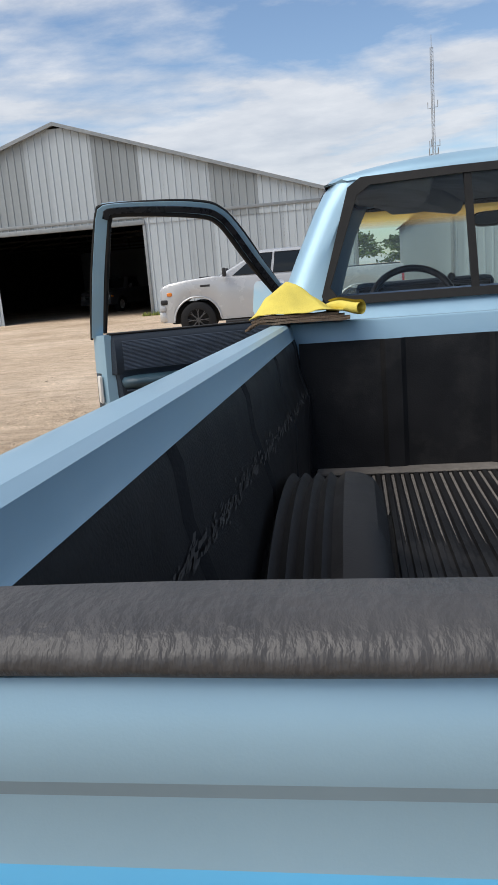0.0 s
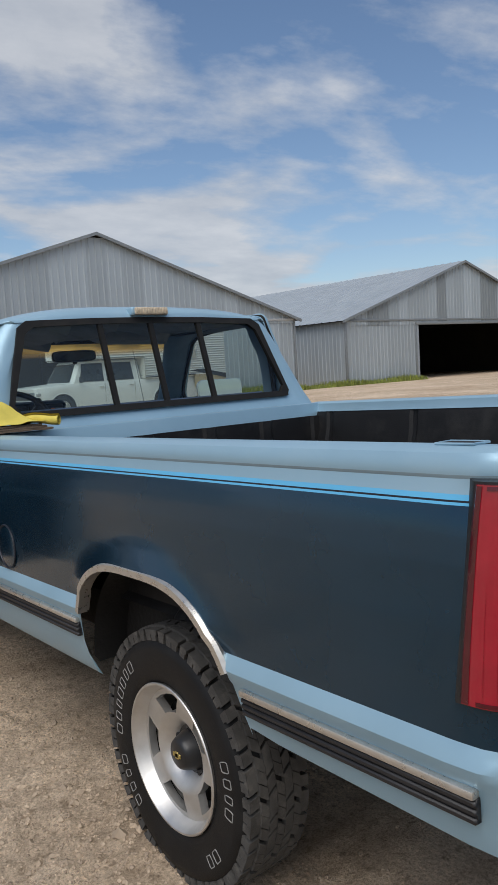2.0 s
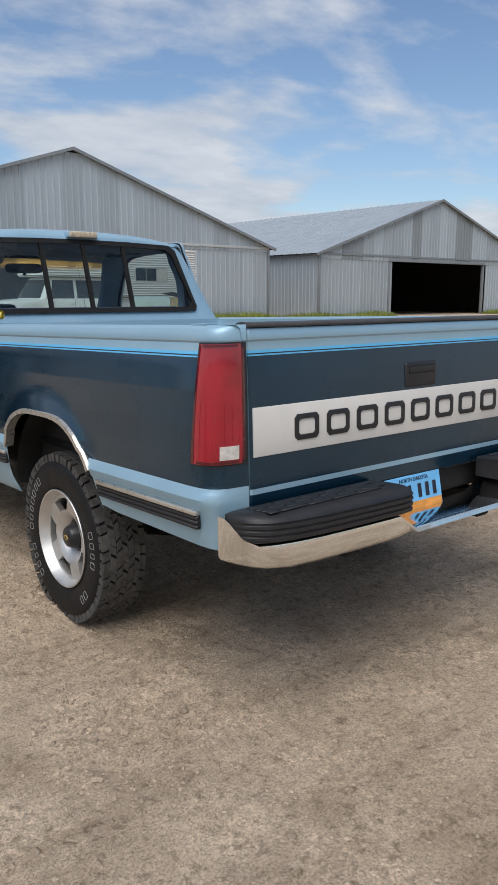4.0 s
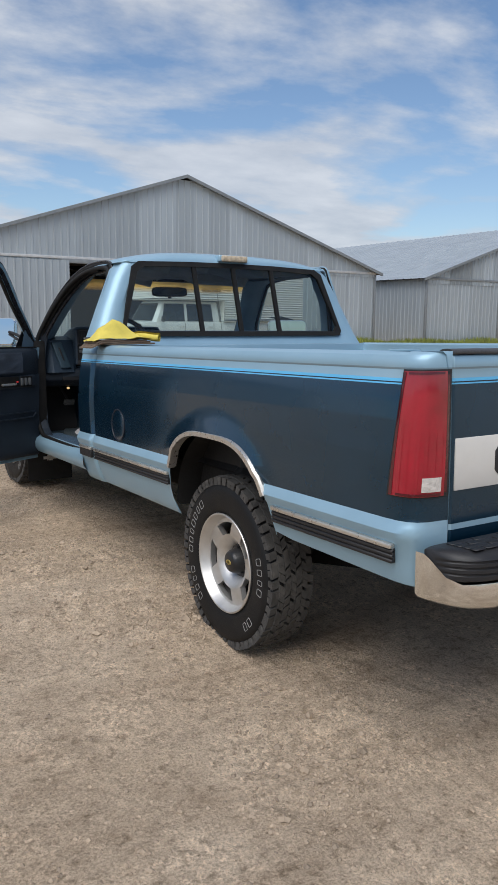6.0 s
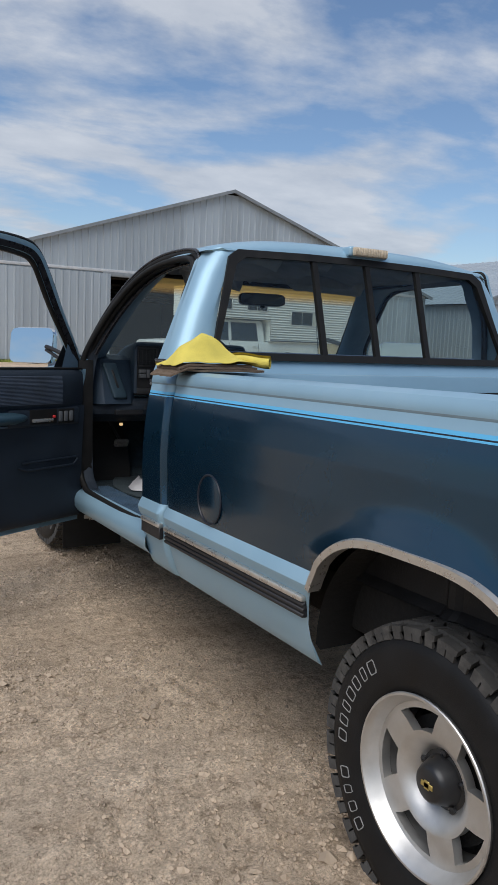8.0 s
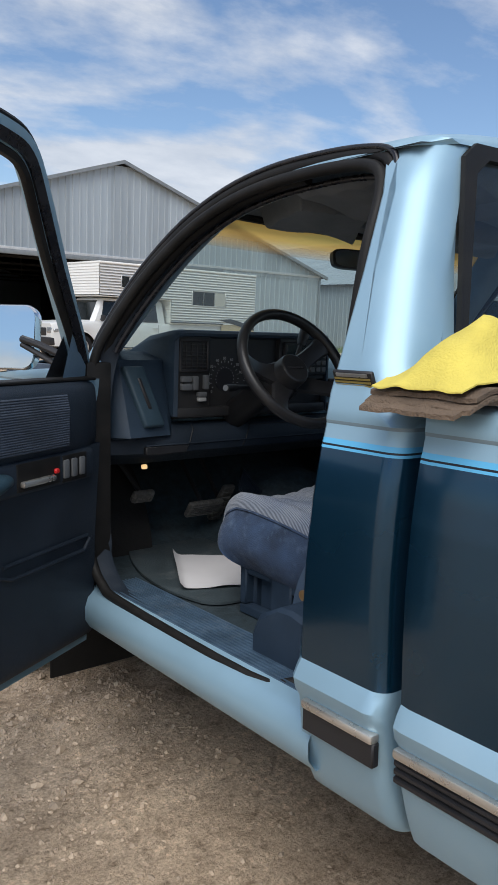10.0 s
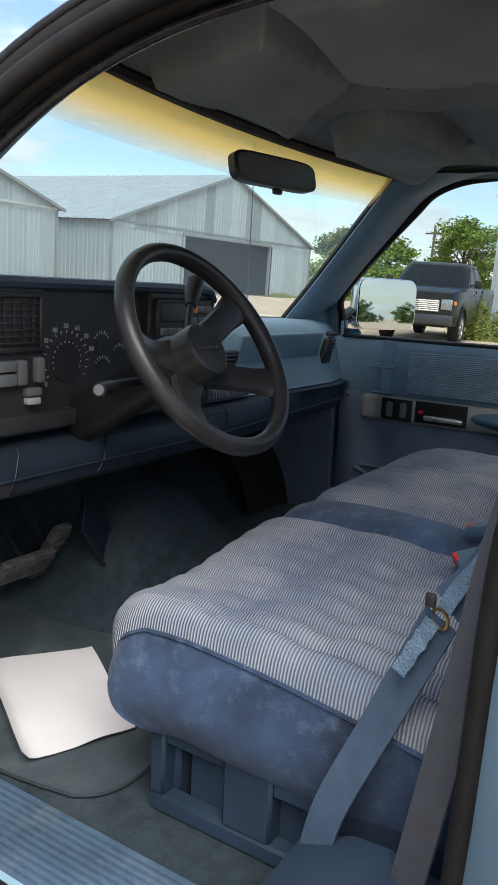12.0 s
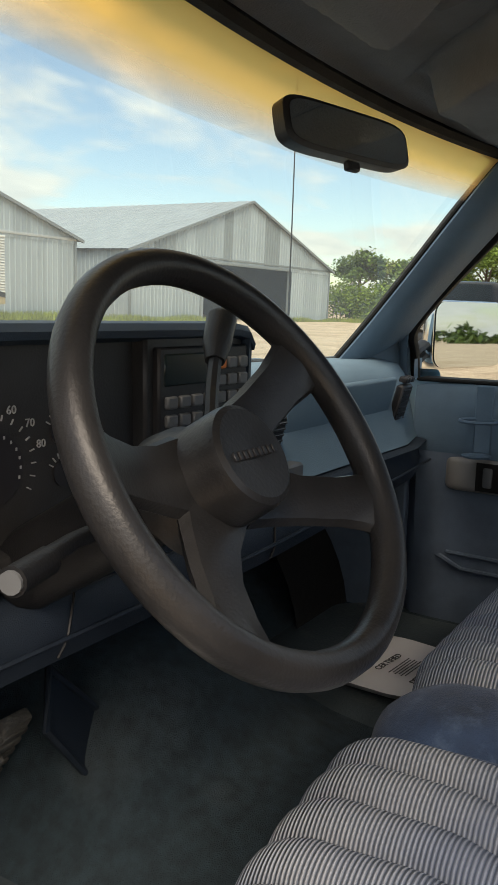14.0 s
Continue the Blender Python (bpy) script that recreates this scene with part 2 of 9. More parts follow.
def loft(bm, rings, closed=False, cap=False, mi=0, mfun=None):
    """Skin between rows of points. closed: each row is a loop. cap: fill the first and last loop."""
    rows_ = [[bm.verts.new(p) for p in r] for r in rings]
    k = len(rows_[0])
    fs = []
    for a, b in zip(rows_, rows_[1:]):
        for i in range(k if closed else k - 1):
            j = (i + 1) % k
            q = (a[i], a[j], b[j], b[i])
            if len({tuple(round(c, 6) for c in v.co) for v in q}) < 3:
                continue
            f = bm.faces.new(q)
            f.material_index = mfun(f.calc_center_median()) if mfun else mi
            fs.append(f)
    if cap and closed:
        for r in (rows_[0][::-1], rows_[-1]):
            f = bm.faces.new(r)
            f.material_index = mi
            fs.append(f)
    return fs


def tube(bm, pts, r, n=8, closed=False, mi=0, flat=1.0):
    """A rod of radius r (a number, or one for each point) along points."""
    pts = [Vector(p) for p in pts]
    k = len(pts)
    rings, side = [], None
    for i, p in enumerate(pts):
        a = pts[(i - 1) % k] if closed or i else p
        b = pts[(i + 1) % k] if closed or i < k - 1 else p
        d = (b - a).normalized()
        if side is None:
            side = d.orthogonal().normalized()
        side = (side - d * side.dot(d)).normalized()
        up = d.cross(side)
        rr = r[i] if isinstance(r, (list, tuple)) else r
        rings.append([p + (side * math.cos(q) + up * math.sin(q) * flat) * rr for q in (2 * math.pi * j / n for j in range(n))])
    if closed:
        rings.append(rings[0])
    return loft(bm, rings, True, not closed, mi)


def revolve(bm, prof, n=48, mi=0, m=None, axis="x", mfun=None, arc=2 * math.pi):
    """Spin a profile of (along, radius) round an axis."""
    full = abs(arc - 2 * math.pi) < 1e-6
    rings = []
    for j in range(n + 1):
        a = arc * j / n
        c, s = math.cos(a), math.sin(a)
        row = []
        for u, r in prof:
            p = {"x": (u, r * c, r * s), "y": (r * s, u, r * c), "z": (r * c, r * s, u)}[axis]
            row.append((m @ Vector(p)) if m is not None else Vector(p))
        rings.append(row)
    return loft(bm, rings, False, False, mi, mfun)


def lerp(table, x):
    """Piecewise straight line through (x, y) rows."""
    return float(np.interp(x, [a for a, _ in table], [b for _, b in table]))


def bez(pts, n):
    """A smooth line (Catmull-Rom) through points, n steps a span."""
    pts = [Vector(p) for p in pts]
    out = []
    for i in range(len(pts) - 1):
        p0, p1, p2, p3 = pts[max(i - 1, 0)], pts[i], pts[i + 1], pts[min(i + 2, len(pts) - 1)]
        for k in range(n):
            t = k / n
            out.append(0.5 * ((2 * p1) + (p2 - p0) * t + (2 * p0 - 5 * p1 + 4 * p2 - p3) * t * t + (3 * p1 - p0 - 3 * p2 + p3) * t ** 3))
    return out + [pts[-1]]


def mirror_x(bm):
    """Turn what is built for the driver's side into the other side's."""
    for v in bm.verts:
        v.co.x = -v.co.x
    bmesh.ops.reverse_faces(bm, faces=bm.faces)

# ---- ground and sheds ----
def rise(x, y):
    """Height of the yard: the truck stands on a gentle swell."""
    return 0.036 * y * math.exp(-(y / 7.0) ** 2 - (x / 14.0) ** 2) + 0.042 * math.exp(-(y / 8.0) ** 2 - (x / 8.0) ** 2)


def churned(x, y):
    """0 on packed sand, 1 where the surface is torn into clods."""
    k = noise.noise(Vector((x * 0.62 + y * 0.30, y * 1.15 - x * 0.45, 21))) + 0.45 * noise.noise(Vector((x * 2.3, y * 2.9, 33)))
    return min(1.0, max(0.0, (k - 0.02) / 0.38))


def bumps(x, y):
    """Churned surface of the packed gravel."""
    rut = 0.018 * noise.noise(Vector((x * 0.7 + y * 0.5, y * 2.6 - x * 1.2, 2)))
    c = churned(x, y)
    clods = (0.5 - abs(noise.noise(Vector((x * 7.5, y * 9.0, 15))))) * 0.034 + 0.016 * noise.noise(Vector((x * 17, y * 17, 19)))
    return 0.012 * noise.noise(Vector((x * 0.9, y * 0.9, 0))) + rut + 0.006 * noise.noise(Vector((x * 3.1, y * 3.1, 5))) + 0.003 * noise.noise(Vector((x * 8, y * 8, 9))) + c * clods


def gravel_material():
    m = bpy.data.materials.new("pale_packed_gravel")
    m.use_nodes = True
    n, l = m.node_tree.nodes, m.node_tree.links
    p = n["Principled BSDF"]
    p.inputs["Roughness"].default_value = 0.95
    p.inputs["Specular IOR Level"].default_value = 0.2
    tc = n.new("ShaderNodeTexCoord")

    def noise_tex(scale, detail=6, rough=0.6, dist=0.0):
        t = n.new("ShaderNodeTexNoise")
        t.inputs["Scale"].default_value, t.inputs["Detail"].default_value = scale, detail
        t.inputs["Roughness"].default_value, t.inputs["Distortion"].default_value = rough, dist
        l.new(tc.outputs["Object"], t.inputs["Vector"])
        return t

    def ramp(src, stops):
        r = n.new("ShaderNodeValToRGB")
        e = r.color_ramp.elements
        while len(e) < len(stops):
            e.new(0.5)
        for k, (q, c) in zip(e, stops):
            k.position, k.color = q, (*c, 1)
        l.new(src, r.inputs[0])
        return r

    def mix(kind, fac, a, b):
        x = n.new("ShaderNodeMixRGB")
        x.blend_type = kind
        if isinstance(fac, float):
            x.inputs[0].default_value = fac
        else:
            l.new(fac, x.inputs[0])
        l.new(a, x.inputs[1]); l.new(b, x.inputs[2])
        return x.outputs[0]

    big, mid, fine = noise_tex(0.35, 5, 0.6, 0.6), noise_tex(3.2, 7, 0.65, 0.3), noise_tex(120, 6, 0.75)
    c = ramp(big.outputs["Fac"], [(0.32, (0.475, 0.356, 0.246)), (0.5, (0.590, 0.460, 0.332)), (0.68, (0.690, 0.552, 0.412))]).outputs[0]
    c = mix("MULTIPLY", 1.0, c, ramp(mid.outputs["Fac"], [(0.3, (0.78, 0.76, 0.74)), (0.5, (1, 1, 1)), (0.7, (1.14, 1.14, 1.14))]).outputs[0])
    c = mix("MULTIPLY", 1.0, c, ramp(fine.outputs["Fac"], [(0.30, (0.46, 0.44, 0.42)), (0.5, (1, 1, 1)), (0.72, (1.42, 1.42, 1.43))]).outputs[0])
    lump = noise_tex(26, 6, 0.7, 0.3)
    c = mix("MULTIPLY", 1.0, c, ramp(lump.outputs["Fac"], [(0.34, (0.62, 0.60, 0.57)), (0.47, (1, 1, 1)), (0.68, (1.12, 1.12, 1.11))]).outputs[0])
    drag = n.new("ShaderNodeMapping")
    drag.inputs["Rotation"].default_value, drag.inputs["Scale"].default_value = (0, 0, radians(-28)), (0.5, 3.6, 1)
    l.new(tc.outputs["Object"], drag.inputs[0])
    ridge = n.new("ShaderNodeTexNoise")
    ridge.inputs["Scale"].default_value, ridge.inputs["Detail"].default_value, ridge.inputs["Roughness"].default_value = 1.6, 9, 0.72
    l.new(drag.outputs[0], ridge.inputs["Vector"])
    c = mix("MULTIPLY", 1.0, c, ramp(ridge.outputs["Fac"], [(0.36, (0.82, 0.80, 0.78)), (0.50, (1, 1, 1)), (0.66, (1.08, 1.08, 1.07))]).outputs[0])
    v = n.new("ShaderNodeTexVoronoi")
    v.inputs["Scale"].default_value = 75
    l.new(tc.outputs["Object"], v.inputs["Vector"])
    peb = ramp(v.outputs["Color"], [(0.0, (0.55, 0.53, 0.51)), (0.5, (1, 1, 1)), (1.0, (1.45, 1.45, 1.45))]).outputs[0]
    gate = ramp(mid.outputs["Fac"], [(0.45, (0, 0, 0)), (0.62, (0.75, 0.75, 0.75))]).outputs[0]
    c2 = mix("MULTIPLY", 1.0, c, peb)
    c = mix("MIX", gate, c, c2)
    l.new(c, p.inputs["Base Color"])
    b1, b2, b0 = n.new("ShaderNodeBump"), n.new("ShaderNodeBump"), n.new("ShaderNodeBump")
    clod = noise_tex(17, 6, 0.7, 0.2)
    b0.inputs["Strength"].default_value, b0.inputs["Distance"].default_value = 1.0, 0.030
    l.new(clod.outputs["Fac"], b0.inputs["Height"])
    l.new(b0.outputs[0], b1.inputs["Normal"])
    b1.inputs["Strength"].default_value, b1.inputs["Distance"].default_value = 0.8, 0.03
    l.new(mid.outputs["Fac"], b1.inputs["Height"])
    b2.inputs["Strength"].default_value, b2.inputs["Distance"].default_value = 0.9, 0.010
    l.new(fine.outputs["Fac"], b2.inputs["Height"])
    l.new(b1.outputs[0], b2.inputs["Normal"])
    l.new(b2.outputs[0], p.inputs["Normal"])
    return m


M_GRAVEL = gravel_material()


def axis_steps(lo, hi, step, far):
    inner = list(np.arange(lo, hi + 1e-6, step))
    out, d = [], step
    a = lo
    while a > -far:
        d *= 1.35
        a -= d
        out.append(a)
    b, d, out2 = hi, step, []
    while b < far:
        d *= 1.35
        b += d
        out2.append(b)
    return out[::-1] + inner + out2


def build_ground():
    xs, ys = axis_steps(-5.2, 0.6, 0.024, 2500), axis_steps(-3.0, 6.6, 0.024, 2500)
    vs, nx = [], len(xs)
    for y in ys:
        for x in xs:
            z = rise(x, y)
            if abs(x) < 12 and -9 < y < 15:
                z += bumps(x, y)
            vs.append((x, y, z))
    fs = [(j * nx + i, j * nx + i + 1, (j + 1) * nx + i + 1, (j + 1) * nx + i) for j in range(len(ys) - 1) for i in range(nx - 1)]
    me = bpy.data.meshes.new("ground")
    me.from_pydata(vs, [], fs)
    me.materials.append(M_GRAVEL)
    me.polygons.foreach_set("use_smooth", [True] * len(me.polygons))
    return tagged(new("ground", me), "pale sandy packed gravel yard with loose stones", "ground", kind="structure")


build_ground()

M_SHEET = mat("galvanised_wall_sheet", (0.40, 0.445, 0.475), 0.5, 0.3, 0.05, 1.5, 0.05, 60, stain=0.25, sscale=0.5, stain_col=(0.33, 0.36, 0.38), stretch=(2.0, 2.0, 0.25), rand=0.10)
M_ROOF = mat("galvanised_roof_sheet", (0.40, 0.44, 0.47), 0.45, 0.4, 0.06, 1.0, stain=0.2, sscale=0.4)
M_EDGE = mat("grey_metal_edge_trim", (0.24, 0.26, 0.27), 0.5, 0.3)
# near-black for inner faces and trusses: the hall's shade as colour
M_INSIDE = mat("shaded_shed_inside", (0.045, 0.038, 0.032), 0.9, 0, 0.3, 1.0)
M_TRACK = mat("pale_door_track", (0.55, 0.56, 0.56), 0.5, 0.3)


M_SHEETOLD = mat("dull_weathered_wall_sheet", (0.27, 0.30, 0.315), 0.6, 0.3, 0.06, 1.5, 0.05, 60, stain=0.25, sscale=0.5, stain_col=(0.21, 0.225, 0.235), stretch=(2.0, 2.0, 0.25), rand=0.08)


def sheet_mesh(w, zt0, zt1, lo, name, m=None):
    """A ribbed wall sheet of width w from height lo to a sloping top."""
    bm = bmesh.new()
    prof = []
    ribs = 3
    for k in range(ribs):
        c = (k + 0.5) * w / ribs
        prof += [(c - 0.045, 0.0), (c - 0.025, -0.032), (c + 0.025, -0.032), (c + 0.045, 0.0)]
    prof = [(0.004, 0)] + prof + [(w - 0.004, 0)]
    top = [(x, y, zt0 + (zt1 - zt0) * x / w) for x, y in prof]
    loft(bm, [[(x, y, lo) for x, y in prof], top])
    loft(bm, [[(0.004, 0.03, lo), (w - 0.004, 0.03, lo)], [(0.004, 0.03, zt0), (w - 0.004, 0.03, zt1)]])
    return finish(name, bm, [m or M_SHEET], angle=20)


def shed(x0, x1, y0, depth, eave, peak, door, label, panel=None, dull=()):
    root = thing("machine_shed", label, "shed", "metal machine sheds", pose(x0, y0, 0))
    w, mid = x1 - x0, (x1 - x0) / 2
    seam = eave - 0.05
    count = round(w / 0.93)
    pw = w / count
    roof_z = lambda x: eave + (peak - eave) * (1 - abs(x - mid) / mid)
    shared = None
    for k in range(count):
        a = k * pw
        if not (door and a + pw / 2 > door[0] and a + pw / 2 < door[1]):
            if shared is None:
                shared = sheet_mesh(pw, seam, seam, 0.0, "wall_sheet")
                ob = shared
            else:
                ob = new("wall_sheet", shared.data)
            ob.parent, ob.location = root, (a, 0, 0)
        ob = sheet_mesh(pw, roof_z(a), roof_z(a + pw), seam - 0.04 if not door else door[2], "gable_sheet", M_SHEETOLD if k in dull else None)
        ob.parent, ob.location = root, (a, -0.035, 0)
    # side and back walls
    bm = bmesh.new()
    n = int(depth / 0.31)
    for xx, sg in ((0, -1), (w, 1)):
        row = []
        for k in range(n + 1):
            yy = depth * k / n
            row += [(yy, 0), (yy + 0.10, 0), (yy + 0.125, 0.03), (yy + 0.175, 0.03), (yy + 0.2, 0)]
        loft(bm, [[(xx + sg * o, min(yy, depth), 0) for yy, o in row], [(xx + sg * o, min(yy, depth), eave) for yy, o in row]])
        # inner wall face, coloured dark for the shade inside
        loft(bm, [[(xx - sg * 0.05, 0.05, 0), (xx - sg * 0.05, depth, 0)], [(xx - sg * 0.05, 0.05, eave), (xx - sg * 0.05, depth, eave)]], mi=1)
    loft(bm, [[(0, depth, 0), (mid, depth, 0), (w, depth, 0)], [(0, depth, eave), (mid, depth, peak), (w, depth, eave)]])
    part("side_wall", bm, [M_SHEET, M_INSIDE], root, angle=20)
    bm = bmesh.new()
    for side in (0, 1):
        edge = -0.35 if side == 0 else w + 0.35
        drop = 0.35 * (peak - eave) / mid
        m2 = int(depth / 0.62)
        ring0, ring1 = [], []
        for k in range(m2 + 1):
            yy = -0.25 + (depth + 0.5) * k / m2
            for d, o in ((0, 0), (0.46, 0), (0.49, 0.035), (0.54, 0.035), (0.57, 0)):
                if k == m2 and d:
                    break
                ring0.append((edge, yy + d, eave - drop + o + 0.05))
                ring1.append((mid, yy + d, peak + o + 0.05))
        loft(bm, [ring0, ring1])
        # roof underside, coloured dark in the same way
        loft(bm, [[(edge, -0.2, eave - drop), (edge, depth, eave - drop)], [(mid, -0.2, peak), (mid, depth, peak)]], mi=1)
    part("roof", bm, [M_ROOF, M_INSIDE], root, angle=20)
    for side in (0, 1):
        bm = bmesh.new()
        edge = -0.35 if side == 0 else w + 0.35
        drop = 0.35 * (peak - eave) / mid
        loft(bm, [[(edge, y, eave - drop + o) for y, o in ((-0.29, -0.07), (-0.29, 0.07), (-0.18, 0.07), (-0.18, -0.07))],
                  [(mid, y, peak + o) for y, o in ((-0.29, -0.07), (-0.29, 0.07), (-0.18, 0.07), (-0.18, -0.07))]], closed=True, cap=True)
        part("gable_trim", bm, [M_EDGE], root)
    bm = bmesh.new()
    bx(bm, 0, w, -0.09, -0.036, seam - 0.06, seam + 0.06, 0.01)
    part("seam_trim", bm, [M_TRACK if panel else M_EDGE], root)
    for xx in (-0.06, w - 0.06):
        bm = bmesh.new()
        bx(bm, xx, xx + 0.12, -0.075, 0.05, 0, eave, 0.01)
        part("corner_trim", bm, [M_EDGE], root)
    if door:
        for xx in (door[0] - 0.12, door[1]):
            bm = bmesh.new()
            bx(bm, xx, xx + 0.12, -0.06, 0.14, 0, door[2], 0.01)
            part("door_post", bm, [M_EDGE], root)
        bm = bmesh.new()
        bx(bm, door[0] - 0.1, door[1] + 0.1, -0.10, 0.1, door[2] - 0.02, door[2] + 0.16, 0.01)
        part("door_header", bm, [M_EDGE], root)
    if panel:
        pan = None
        for k in range(panel[1]):
            if pan is None:
                pan = sheet_mesh(0.93, seam - 0.12, seam - 0.12, 0.1, "sliding_door_sheet")
                ob = pan
            else:
                ob = new("sliding_door_sheet", pan.data)
            ob.parent, ob.location = root, (panel[0] + 0.93 * k, -0.14, 0)
    # trusses and inner back make the inside read as a deep hall; its shade is in the dark truss colour
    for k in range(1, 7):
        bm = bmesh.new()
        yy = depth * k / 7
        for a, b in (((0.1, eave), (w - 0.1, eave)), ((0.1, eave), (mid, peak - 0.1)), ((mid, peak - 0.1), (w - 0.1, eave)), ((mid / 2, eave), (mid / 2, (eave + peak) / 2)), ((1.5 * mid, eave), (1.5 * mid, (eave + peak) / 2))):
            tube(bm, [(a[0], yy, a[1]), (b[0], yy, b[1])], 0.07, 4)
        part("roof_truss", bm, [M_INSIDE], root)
    return root


shed(-23.6, -0.5, 30, 34, 3.95, 7.65, (8.1, 14.7, 3.6), "grey galvanised metal machine shed with open doorway, dark inside", None, (3, 4, 8, 9, 10, 14, 15, 19, 20))
shed(3.1, 26.2, 30, 34, 3.85, 7.65, (5.75, 16.8, 3.6), "weathered grey metal machine shed with a half-open sliding door", (0.4, 6))
shed(30.1, 52.2, 30, 34, 3.75, 7.4, (6.2, 16.2, 3.4), "pale grey metal machine shed with wide open doorway", None, (2, 3, 9, 14, 15))

# ---- the blue pickup truck ----
truck = thing("pickup_truck", "two-tone blue older pickup with its driver's door open", "pickup truck", m=pose(0, 0, 0, -1.55, 0, 0))

SIDE = [(0.500, 0.898), (0.512, 0.911), (0.535, 0.922), (0.575, 0.937), (0.62, 0.951), (0.695, 0.962), (0.712, 0.974), (0.733, 0.980), (0.752, 0.972), (0.766, 0.963), (0.86, 0.966), (0.95, 0.967),
        (1.05, 0.961), (1.10, 0.955), (1.147, 0.948), (1.1515, 0.9465), (1.155, 0.946), (1.164, 0.943), (1.188, 0.938), (1.194, 0.940), (1.215, 0.938), (1.228, 0.930), (1.236, 0.915), (1.238, 0.90)]
ARCH_R, ARCH_TOP = 0.405, 0.900


def arch_z(y, yc, floor):
    d = abs(y - yc)
    if d >= ARCH_R:
        return floor
    return 0.56 + (ARCH_TOP - 0.56) * (1 - (d / ARCH_R) ** 3.2) ** (1 / 1.9)


def side_mat(c):
    z = c.z
    if z < 0.766:
        return 0
    if z < 1.147:
        return 1
    if z < 1.1515:
        return 2
    if z < 1.155:
        return 3
    if z < 1.164:
        return 2
    # crease below the rail, its shade painted as a band
    if 1.188 < z < 1.194:
        return 4
    return 0


BODY_MATS = [M_LIGHT, M_DARK, M_STRIPE, M_STRIPE2, M_CREASESHADE]


def side_skin(bm, cols, yc, lower):
    """Outer skin of a body side. cols: (y, inset from the widest plan)."""
    rings = []
    za, zh = [a for a, _ in SIDE], [b for _, b in SIDE]
    levels = sorted(set(za + [round(0.776 + 0.0135 * k, 4) for k in range(25)]))
    for y, inset in cols:
        zmin = arch_z(y, yc, lower(y))
        row = []
        for z in levels:
            zz = max(z, zmin)
            h = float(np.interp(zz, za, zh))
            d = (math.hypot((y - yc) * 0.92, max(0.0, zz - 0.50)) - 0.395) / 0.118
            f = min(1.0, max(0.0, 1.0 - d))
            f = f * f * (3 - 2 * f) if d > 0 else 1.0
            flare = (0.010 + 0.020 * max(0.0, 1 - abs(d))) * f * min(1.0, max(0.0, (zz - 0.768) / 0.05))
            row.append((-(h + flare - inset) if inset < 0.1 else -0.834, y, zz))
        rings.append(row)
    loft(bm, rings, mfun=side_mat)


def lower_edge(y):
    return lerp([(-1.12, 0.575), (-0.5, 0.59), (-0.41, 0.60), (0.4, 0.500), (0.5, 0.503), (1.3, 0.515), (2.4, 0.545), (3.0, 0.55), (4.0, 0.56)], y)


